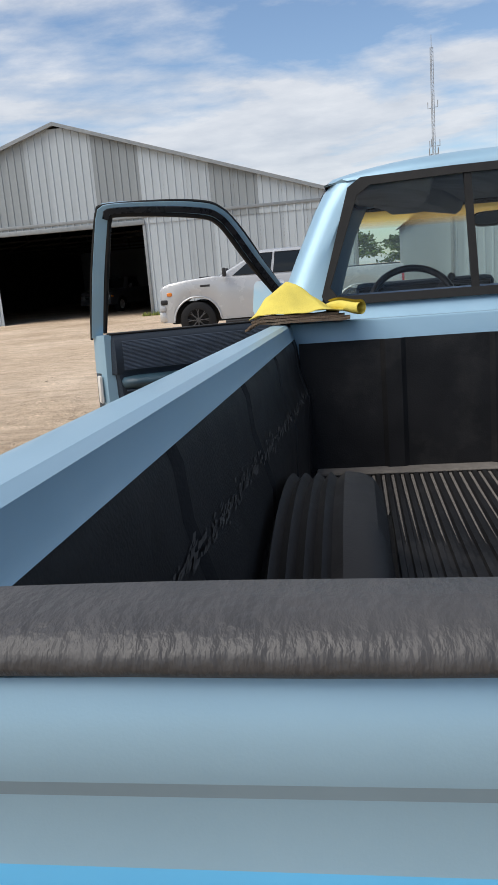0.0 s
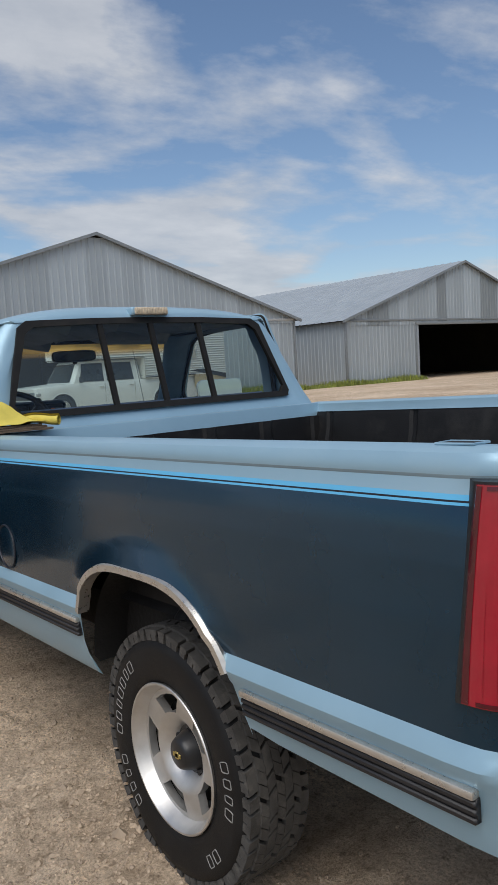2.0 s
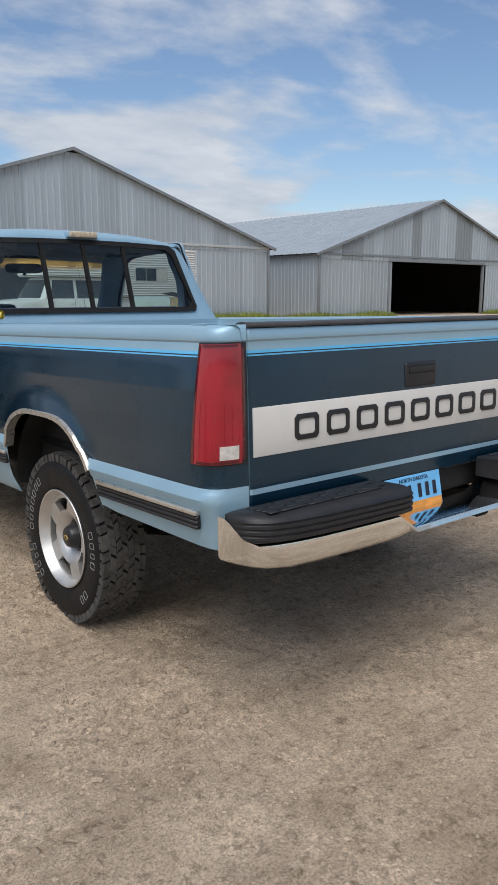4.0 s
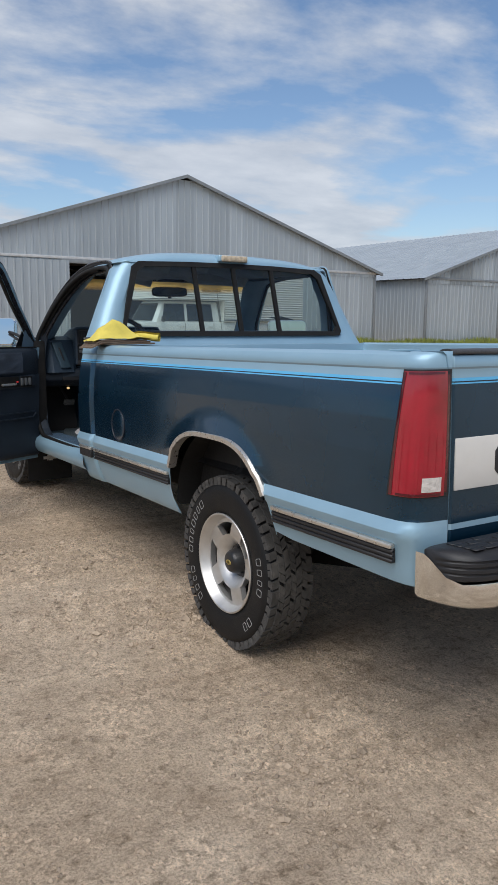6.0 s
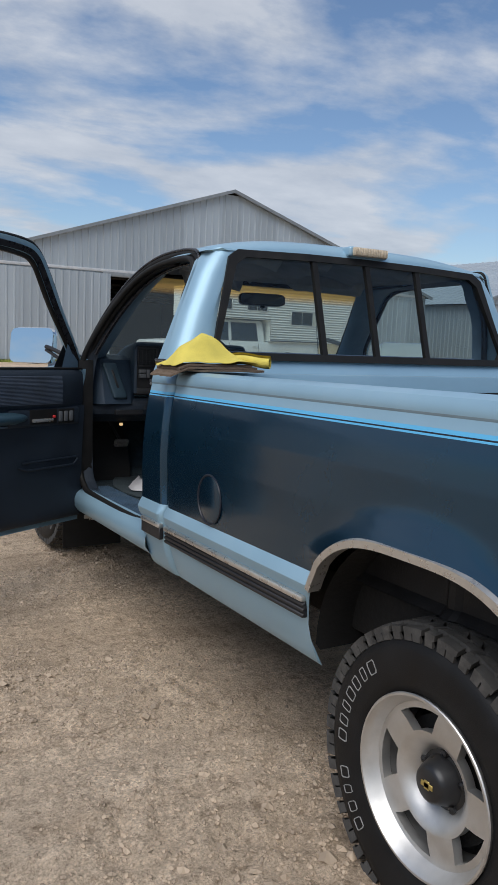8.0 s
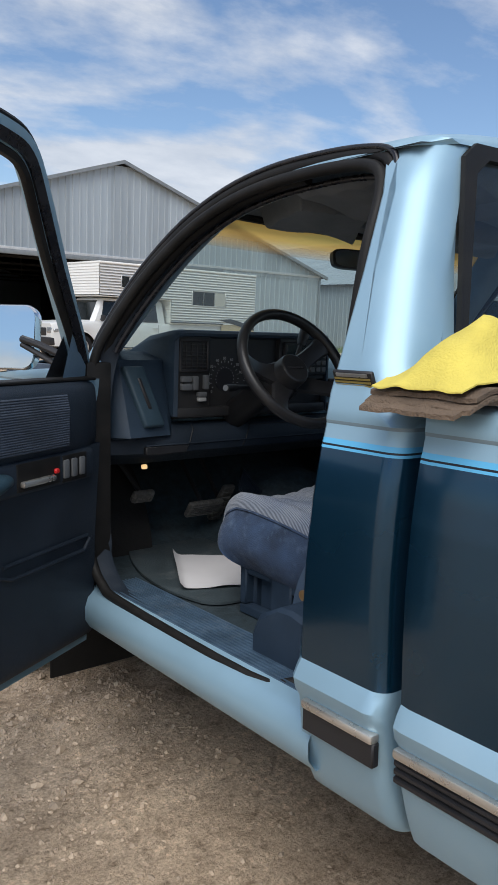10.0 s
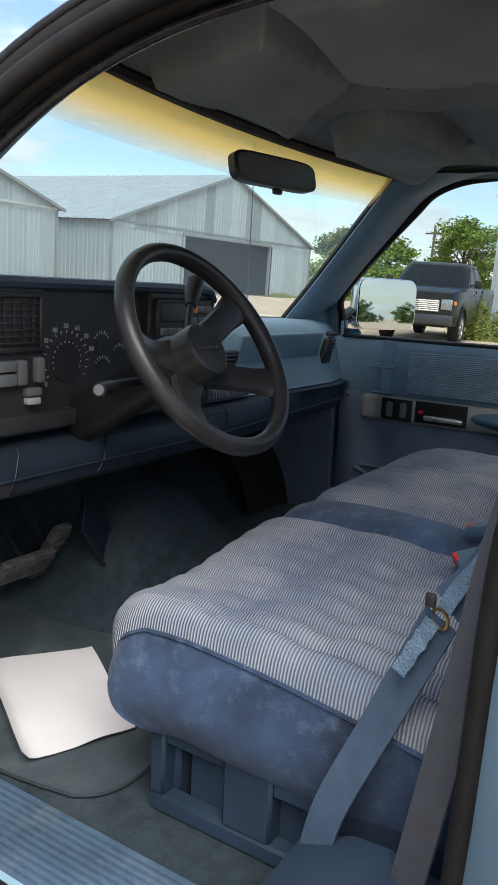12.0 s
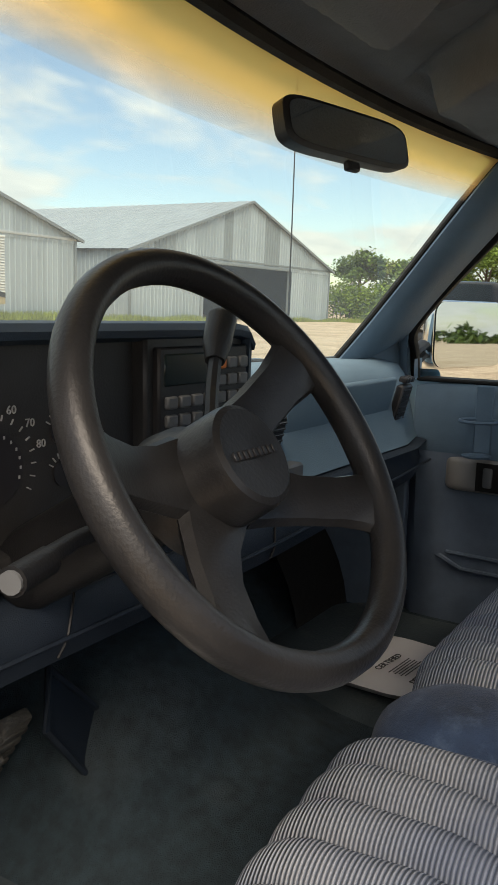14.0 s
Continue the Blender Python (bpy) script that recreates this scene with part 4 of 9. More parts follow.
def wheel(x, y, z, sg, parent, R=0.352):
    """A wheel whose outer face looks towards x = sg * infinity."""
    W2 = 0.090
    root = new("wheel")
    root.parent = parent
    root.location = (x, y, z)
    root.rotation_euler = (0, 0, 0 if sg < 0 else math.pi)
    tagged(root, "all-terrain tyre on a five-spoke aluminium wheel")
    bm = bmesh.new()
    prof = [(W2 - 0.02, 0.20), (W2, 0.225), (W2 + 0.006, 0.29), (W2 - 0.006, R - 0.035), (W2 - 0.03, R - 0.016), (0, R - 0.012), (-W2 + 0.03, R - 0.016), (-W2 + 0.006, R - 0.035),
            (-W2 - 0.002, 0.312), (-W2 - 0.007, 0.290), (-W2 - 0.007, 0.255), (-W2 - 0.004, 0.228), (-W2 + 0.000, 0.206), (-W2 + 0.012, 0.197), (-W2 + 0.04, 0.186)]
    revolve(bm, prof, 64)
    part("tyre", bm, [M_TYRE], root, "black tyre with pale raised marks", 50)
    # tread blocks
    bm = bmesh.new()
    n = 60
    for j in range(n):
        for c in range(7):
            a = 2 * math.pi * (j + (0.5 if c % 2 else 0.0) + 0.12 * math.sin(j * 2.1 + c)) / n
            wid = 0.030 if c in (0, 6) else 0.0240
            xc = -0.0765 + c * 0.0255
            depth = 0.009
            span = 2 * math.pi * R / n * (0.80 if c in (0, 6) else 0.84)
            skew = (0.55 if c % 2 else -0.55) if c not in (0, 6) else (0.25 if c else -0.25)
            rr = R - (0.006 if c in (0, 6) else 0.0)
            corners = []
            for u, v in ((-0.5, -0.5), (0.5, -0.5), (0.55, 0.1), (0.5, 0.5), (-0.5, 0.5), (-0.42, -0.1)):
                aa = a + (v + skew * u) * span / R
                top = (xc + u * wid, rr * math.cos(aa), rr * math.sin(aa))
                lo = (xc + u * wid * 1.06, (rr - depth - 0.004) * math.cos(aa), (rr - depth - 0.004) * math.sin(aa))
                corners.append((top, lo))
            tv = [bm.verts.new(t) for t, _ in corners]
            lv = [bm.verts.new(b) for _, b in corners]
            bm.faces.new(tv)
            for i in range(6):
                bm.faces.new((tv[i], lv[i], lv[(i + 1) % 6], tv[(i + 1) % 6]))
            if c in (0, 6):   # shoulder lug down the sidewall
                s = -1 if c == 0 else 1
                pts = []
                for v in (-0.42, 0.42):
                    aa = a + v * span / R
                    for xo, ro in ((xc + s * 0.5 * wid, rr), (s * (W2 + 0.001), rr - 0.03), (s * (W2 - 0.012), rr - 0.034), (xc + s * 0.3 * wid, rr - 0.016)):
                        pts.append(bm.verts.new((xo, ro * math.cos(aa), ro * math.sin(aa))))
                for q in ((0, 1, 5, 4), (1, 2, 6, 5), (0, 3, 2, 1), (4, 5, 6, 7), (3, 0, 4, 7)):
                    bm.faces.new([pts[i] for i in q])
    bmesh.ops.recalc_face_normals(bm, faces=bm.faces)
    part("tread", bm, [M_TREAD], root, "dusty blocky tread", 30)
    # raised marks on the sidewall
    for count, mid_a in ((4, -32), (7, 25), (4, 178), (2, 228)):
        for k in range(count):
            bm = bmesh.new()
            a0 = radians(mid_a + (k - (count - 1) / 2) * 8.4)
            wd = 0.052 - 0.008 * (k % 3)
            outer = [(0.254, -0.8), (0.254, 0.8), (0.260, 1.0), (0.280, 1.0), (0.286, 0.8), (0.286, -0.8), (0.280, -1.0), (0.260, -1.0)]
            ring = lambda o, xx: [(xx, r_ * math.cos(a0 + t * wd), r_ * math.sin(a0 + t * wd)) for r_, t in ((0.270 + (r - 0.270) * o, q * (1 - (1 - o) * 1.15)) for r, q in outer)]
            loft(bm, [ring(1.0, -W2 - 0.0060), ring(1.0, -W2 - 0.0085), ring(0.86, -W2 - 0.0085), ring(0.86, -W2 - 0.0060)], True)
            bmesh.ops.recalc_face_normals(bm, faces=bm.faces)
            part("sidewall_mark", bm, [M_TYREWHITE], root)
    # rim: rolled lip, dished barrel
    bm = bmesh.new()
    revolve(bm, [(-W2 + 0.030, 0.196), (-W2 + 0.004, 0.199), (-W2 - 0.004, 0.203), (-W2 - 0.007, 0.201), (-W2 - 0.007, 0.196), (-W2 + 0.000, 0.191), (-W2 + 0.012, 0.183), (-W2 + 0.030, 0.177), (-W2 + 0.034, 0.174)], 64)
    revolve(bm, [(-0.03, 0.172), (0.02, 0.165), (W2 - 0.03, 0.19)], 48)
    part("rim", bm, [M_SATIN], root, "bright machined rim lip")
    bm = bmesh.new()
    revolve(bm, [(0.03, 0.176), (0.03, 0.02)], 32)
    revolve(bm, [(0.03, 0.14), (-0.012, 0.14), (-0.012, 0.05)], 32)
    part("brake_drum", bm, [M_UNDER], root, "dark brake drum")
    # wheel face: five broad flat spokes between five tapered windows, sunk towards the hub
    bm = bmesh.new()
    levels = [(0.066, -0.020, 0), (0.074, -0.030, 0), (0.086, -0.044, 0), (0.098, -0.054, 0), (0.108, -0.0585, 0), (0.113, -0.0600, 1), (0.140, -0.0610, 1), (0.163, -0.0615, 1), (0.170, -0.0610, 0), (0.177, -0.0600, 0)]
    half = lambda r_: radians(lerp([(0.066, 23.0), (0.113, 20.5), (0.163, 13.5), (0.177, 13.0)], r_))   # half a spoke's angle
    grid = []
    for r_, xo, _ in levels:
        row = []
        for k in range(5):
            c0 = 2 * math.pi * (k + 0.5) / 5
            h = half(r_)
            angs = [c0 - h + 2 * h * q / 6 for q in range(6)] + [c0 + h + (2 * math.pi / 5 - 2 * h) * q / 6 for q in range(6)]
            row += [bm.verts.new((xo, r_ * math.cos(a), r_ * math.sin(a))) for a in angs]
        grid.append(row)
    for q in range(len(levels) - 1):
        for i in range(60):
            if levels[q][2] and levels[q + 1][2] and i % 12 >= 6:
                continue
            j = (i + 1) % 60
            bm.faces.new((grid[q][i], grid[q][j], grid[q + 1][j], grid[q + 1][i]))
    edges = [e for e in bm.edges if len(e.link_faces) == 1 and all(0.10 < math.hypot(v.co.y, v.co.z) < 0.168 for v in e.verts)]
    deep = bmesh.ops.extrude_edge_only(bm, edges=edges)
    for v in [g for g in deep["geom"] if isinstance(g, bmesh.types.BMVert)]:
        v.co.x += 0.024
    bmesh.ops.recalc_face_normals(bm, faces=bm.faces)
    part("wheel_face", bm, [M_SATIN], root, "five-spoke machined aluminium wheel face", 32)
    bm = bmesh.new()
    revolve(bm, [(-0.012, 0.075), (-0.018, 0.074), (-0.024, 0.056), (-0.055, 0.046), (-0.066, 0.040), (-0.070, 0.034), (-0.071, 0.002)], 32)
    part("centre_cap", bm, [M_HUB], root, "black hub cap")
    bm = bmesh.new()
    for yy, zz, a, b in ((0, 0, 0.018, 0.006), (0, 0, 0.008, 0.010)):
        bx(bm, -0.0735, -0.070, -a, a, -b, b, 0.001, 1)
    part("cap_emblem", bm, [M_GOLD], root, "plain gold emblem")
    for k in range(5):
        bm = bmesh.new()
        a = 2 * math.pi * k / 5 + 0.35
        revolve(bm, [(-0.010, 0.010), (-0.030, 0.009), (-0.033, 0.002)], 6, m=Matrix.Translation((0, 0.062 * math.cos(a), 0.062 * math.sin(a))))
        part("wheel_nut", bm, [M_HUB], root)
    for ob in root.children:   # the tyre stands flat on the ground and bulges there
        if ob.name.split(".")[0] in ("tyre", "tread", "sidewall_mark"):
            for v in ob.data.vertices:
                if v.co.z < -0.24:
                    v.co.x *= 1 + 0.04 * min(1.0, (-0.24 - v.co.z) / 0.07)
                    v.co.z = max(v.co.z, -0.334)
    return root


FRONT_Y = 3.06
RW = wheel(-0.826, 0.004, 0.378, -1, truck)
wheel(0.826, 0.004, 0.378, 1, truck)
fz = 0.378 + FRONT_Y * math.tan(radians(1.55)) + rise(0, FRONT_Y) * 0.9
wheel(-0.818, FRONT_Y, fz, -1, truck)
wheel(0.818, FRONT_Y, fz, 1, truck)

# ---- cab shell ----
M_HEAD = mat("dark_grey_headliner_cloth", (0.185, 0.205, 0.222), 0.95, 0, 0.2, 6, 0.2, 300)
M_BLUEVINYL = mat("dark_blue_grained_plastic", (0.125, 0.196, 0.268), 0.5, 0, 0.15, 8, 0.25, 700, spec=0.3)
M_NAVYVINYL = mat("navy_grained_plastic", (0.110, 0.146, 0.198), 0.55, 0, 0.2, 8, 0.25, 700, spec=0.25)
M_STEP = mat("scuffed_blue_step_plastic", (0.060, 0.100, 0.150), 0.5, 0, 0.3, 12, 0.3, 300, stain=0.45, sscale=16, stain_col=(0.16, 0.20, 0.24), spec=0.3)
# deep navy dash parts; on the driver's door it holds the trim's shade
M_DEEPNAVYSHADE = mat("deep_navy_and_door_shade_plastic", (0.017, 0.025, 0.037), 0.5, 0, 0.2, 8, 0.25, 700, spec=0.35)
M_CARPET = mat("dark_teal_carpet", (0.030, 0.050, 0.062), 1.0, 0, 0.35, 40, 0.8, 500, stain=0.2, sscale=5, stain_col=(0.13, 0.13, 0.125))

# line of the door opening, driver's side, from the foot of the rear post round over the top to the sill
OPENING = [(-0.826, 1.574, 0.70), (-0.824, 1.566, 0.90), (-0.822, 1.561, 1.12), (-0.826, 1.546, 1.25), (-0.800, 1.535, 1.48), (-0.756, 1.545, 1.60), (-0.742, 1.568, 1.652), (-0.730, 1.65, 1.672), (-0.728, 1.78, 1.676),
           (-0.732, 1.92, 1.668), (-0.745, 2.05, 1.640), (-0.775, 2.17, 1.580), (-0.820, 2.28, 1.480), (-0.870, 2.36, 1.360), (-0.905, 2.395, 1.260), (-0.92, 2.405, 1.10), (-0.92, 2.400, 0.82), (-0.92, 2.375, 0.72), (-0.92, 2.32, 0.670), (-0.92, 2.22, 0.650), (-0.915, 1.70, 0.640), (-0.878, 1.62, 0.645), (-0.838, 1.588, 0.665)]
# the passenger's opening reaches further forward
OPENING_R = OPENING[:6] + [(-0.742, 1.568, 1.675), (-0.735, 1.65, 1.697), (-0.735, 1.78, 1.705), (-0.737, 1.92, 1.704), (-0.748, 2.08, 1.692), (-0.765, 2.215, 1.652), (-0.800, 2.325, 1.553), (-0.838, 2.440, 1.440), (-0.882, 2.545, 1.330),
             (-0.92, 2.560, 1.20), (-0.92, 2.55, 0.82), (-0.92, 2.52, 0.72), (-0.92, 2.47, 0.670), (-0.92, 2.30, 0.650)] + OPENING[20:]
# screen edge, driver's side, from top to foot
SCREEN = [(-0.60, 2.262, 1.665), (-0.645, 2.36, 1.575), (-0.685, 2.47, 1.46), (-0.72, 2.58, 1.345), (-0.745, 2.67, 1.255)]
HWU = [(1.215, 0.936), (1.238, 0.932), (1.30, 0.906), (1.45, 0.842), (1.60, 0.772), (1.66, 0.738), (1.70, 0.70)]
BACKY = [(0.55, 1.30), (1.20, 1.305), (1.26, 1.335), (1.30, 1.352), (1.50, 1.405), (1.68, 1.445), (1.72, 1.46)]


def cab_half(sg):
    # rear quarter: from the door edge round the corner to the back panel
    bm = bmesh.new()
    rows_ = [(z, h) for z, h in SIDE if z <= 1.195] + HWU
    rings = []
    for z, h in rows_:
        yf = float(np.interp(z, [0.55, 0.90, 1.12, 1.25, 1.48, 1.60, 1.66, 1.70], [1.505, 1.492, 1.480, 1.478, 1.500, 1.522, 1.55, 1.60]))
        yb = lerp(BACKY, z)
        ring = [(-(h - 0.030), yf + 0.012, z), (-(h - 0.010), yf + 0.008, z), (-h, yf - 0.004, z), (-h, yf - 0.03, z)]
        r_ = 0.075 if z > 1.2 else 0.03
        ring += [(-h, yb + r_ + 0.005, z)] + [(-(h - r_ * (1 - math.cos(a))), yb + r_ * (1 - math.sin(a)), z) for a in np.linspace(0, math.pi / 2, 7)]
        ring.append((-(h - r_ - 0.03), yb, z))
        rings.append(ring)
    loft(bm, rings, mfun=lambda c: side_mat(c) if c.z < 1.2 else 0)
    # strip of the back panel beside the window
    def wx(z):
        return lerp([(1.20, 0.78), (1.285, 0.760), (1.62, 0.672), (1.70, 0.640)], z)
    rings = []
    for z in (1.20, 1.24, 1.285, 1.35, 1.45, 1.55, 1.62, 1.68, 1.70):
        h = lerp(HWU, z) if z > 1.215 else 0.936
        rings.append([(-(h - 0.105), lerp(BACKY, z), z), (-min(wx(z), h - 0.11), lerp(BACKY, z) + 0.004, z)])
    loft(bm, rings)
    if sg > 0:
        mirror_x(bm)
    bmesh.ops.recalc_face_normals(bm, faces=bm.faces)
    part("cab_corner", bm, BODY_MATS, truck, angle=30)
    if sg < 0:
        bm = bmesh.new()
        bx(bm, -0.972, -0.955, 1.31, 1.478, 0.640, 0.684, 0.003, 1)
        strip = part("side_moulding", bm, [M_BLACKP], truck, "black ribbed rubbing strip")
        bm = bmesh.new()
        bx(bm, -0.977, -0.956, 1.31, 1.478, 0.682, 0.699, 0.005, 2)
        part("silver_bead", bm, [M_TRIM], strip)
        bm = bmesh.new()
        tip = Matrix.Rotation(radians(-23), 4, "Y")
        bx(bm, -0.004, 0.004, 1.385, 1.475, -0.018, 0.018, 0.002, 1, m=Matrix.Translation((-0.922, 0, 1.262)) @ tip)
        badge = part("trim_badge", bm, [M_BLACKP], truck, "small dark badge with gold lines")
        for k in range(4):
            bm = bmesh.new()
            bx(bm, -0.006, 0.0, 1.39, 1.47, -0.014 + k * 0.006, -0.011 + k * 0.006, 0.0, 1, m=Matrix.Translation((-0.922, 0, 1.262)) @ tip)
            part("gold_line", bm, [M_GOLD], badge)
        bm = bmesh.new()
        bx(bm, -0.006, 0.0, 1.395, 1.465, 0.009, 0.015, 0.0, 1, m=Matrix.Translation((-0.922, 0, 1.262)) @ tip)
        part("badge_bar", bm, [M_TRIM], badge, "plain silver bar")

    # screen post, from the roof corner to the cowl
    bm = bmesh.new()
    a = bez([(OPENING if sg < 0 else OPENING_R)[k] for k in (8, 9, 10, 11, 12, 13, 14)], 4)
    b = bez([(-0.57, 2.05, 1.735), (-0.585, 2.18, 1.705)] + SCREEN, 4)
    a = [a[round(k * (len(a) - 1) / 24)] for k in range(25)]
    b = [b[round(k * (len(b) - 1) / 24)] for k in range(25)]
    outer = []
    for p, q in zip(a, b):
        mid_ = (p + q) / 2
        d = (q - p).normalized()
        out = Vector((-0.75, 0.35, 0.55)).normalized()
        outer.append([p + out * 0.006, p.lerp(q, 0.25) + out * 0.020, p.lerp(q, 0.6) + out * 0.018, q + out * 0.004, q])
    loft(bm, outer)
    if sg > 0:
        mirror_x(bm)
    bmesh.ops.recalc_face_normals(bm, faces=bm.faces)
    part("screen_post", bm, [M_LIGHT], truck, angle=40)
    # inner covering of the screen post
    bm = bmesh.new()
    inner = []
    for p, q in zip(a[6:], b[6:]):
        out = Vector((-0.75, 0.35, 0.55)).normalized()
        lo_ = 0.30 if sg < 0 else 0.04
        inner.append([p.lerp(q, lo_) - out * 0.030, p.lerp(q, 0.42) - out * 0.046, p.lerp(q, 0.75) - out * 0.045, q - out * 0.02, q])
    loft(bm, inner)
    if sg > 0:   # foot of the cover, down to the dash and the door
        loft(bm, [[(-0.735, 2.66, 1.27), (-0.79, 2.60, 1.33), (-0.875, 2.545, 1.38)], [(-0.74, 2.66, 1.22), (-0.80, 2.59, 1.20), (-0.885, 2.535, 1.18)]])
        mirror_x(bm)
    part("post_cover", bm, [M_BLUEVINYL], truck, "blue plastic screen post cover", 50)
    bm = bmesh.new()
    back_ = []
    for p, q in zip(a, b):
        out = Vector((-0.75, 0.35, 0.55)).normalized()
        back_.append([p + out * 0.006, p.lerp(q, 0.10) - out * 0.016, p.lerp(q, 0.26 if sg < 0 else 0.10) - out * 0.030])
    loft(bm, back_)
    if sg < 0:
        tube(bm, [r[1] for r in back_], 0.014, 8)
    if sg > 0:
        mirror_x(bm)
    part("post_seal", bm, [M_RUBBER], truck, "black inner post seal", 50)

    # rocker below the door
    bm = bmesh.new()
    prof = [(0.895, 0.655), (0.925, 0.645), (0.945, 0.635), (0.957, 0.61), (0.955, 0.575), (0.935, 0.548), (0.88, 0.545)]
    loft(bm, [[(-h, y, z) for h, z in prof] for y in (1.475, 1.6, 2.0, 2.4, 2.46)])
    if sg > 0:
        mirror_x(bm)
    part("rocker_panel", bm, [M_LIGHT], truck, angle=50)
    # front post below the belt, with hinge face
    bm = bmesh.new()
    d_ = 0.0 if sg < 0 else 0.12
    loft(bm, [[(-0.86, 2.395 + d_, z), (-0.935, 2.405 + d_, z), (-0.948, 2.43 + d_, z), (-0.95, 2.47 + d_, z)] for z in (0.60, 0.66, 0.8, 1.0, 1.2, 1.262)])
    if sg > 0:
        mirror_x(bm)
    bmesh.ops.recalc_face_normals(bm, faces=bm.faces)
    post = part("hinge_post", bm, [M_LIGHT if sg < 0 else M_BLUEVINYL], truck)
    if sg < 0:
        bm = bmesh.new()
        bx(bm, -0.927, -0.855, 2.384, 2.400, 0.625, 1.258, 0.005, 2)
        part("post_seal", bm, [M_RUBBER], post, "black rubber door seal")
    # front wing with its arch
    bm = bmesh.new()
    rings = []
    for y in [2.475, 2.5, 2.58] + list(np.linspace(FRONT_Y - 0.42, FRONT_Y + 0.42, 33)) + [3.55, 3.70, 3.80, 3.86]:
        zmin = arch_z(y, FRONT_Y, 0.55) + (0.06 if abs(y - FRONT_Y) < ARCH_R else 0)
        row = []
        nose = max(0.0, y - 3.6)
        for z, h in SIDE:
            zz = max(z, zmin)
            zz = min(zz, 1.238 - 0.14 * max(0.0, (y - 2.5) / 1.4) ** 1.3)
            row.append((-(float(np.interp(zz, [q for q, _ in SIDE], [q for _, q in SIDE])) - nose * 0.35), y, zz))
        rings.append(row)
    loft(bm, rings, mfun=side_mat)
    if sg > 0:
        mirror_x(bm)
    part("front_wing", bm, BODY_MATS, truck, angle=30)
    bm = bmesh.new()
    rings = [[(-0.95, FRONT_Y + 0.42 * math.cos(a), 0.58 + 0.42 * math.sin(a)), (-0.56, FRONT_Y + 0.42 * math.cos(a), 0.58 + 0.42 * math.sin(a))] for a in np.linspace(0, math.pi, 25)]
    loft(bm, rings)
    if sg > 0:
        mirror_x(bm)
    part("wheel_house", bm, [M_UNDER], truck)
    # mud flap
    bm = bmesh.new()
    bx(bm, -0.93, -0.62, FRONT_Y - 0.44, FRONT_Y - 0.432, 0.30, 0.60, 0.003, 1)
    if sg > 0:
        mirror_x(bm)
    flap = part("mud_flap", bm, [M_RUBBER], truck, "black rubber mud flap")
    bm = bmesh.new()
    for w_, h_ in ((0.045, 0.010), (0.020, 0.020)):
        bx(bm, -0.775 - w_, -0.775 + w_, FRONT_Y - 0.4425, FRONT_Y - 0.4395, 0.455 - h_, 0.455 + h_, 0.001, 1)
    if sg > 0:
        mirror_x(bm)
    part("flap_emblem", bm, [M_TRIM], flap, "plain silver emblem")


cab_half(-1)
cab_half(1)

# back panel below and above the window
bm = bmesh.new()
loft(bm, [[(x, lerp(BACKY, z) + (0.004 if abs(x) < 0.7 else 0.0), z) for x in np.linspace(-0.835, 0.835, 9)] for z in (0.60, 1.0, 1.20, 1.235, 1.26, 1.285)])
part("cab_back_panel", bm, [M_LIGHT], truck)


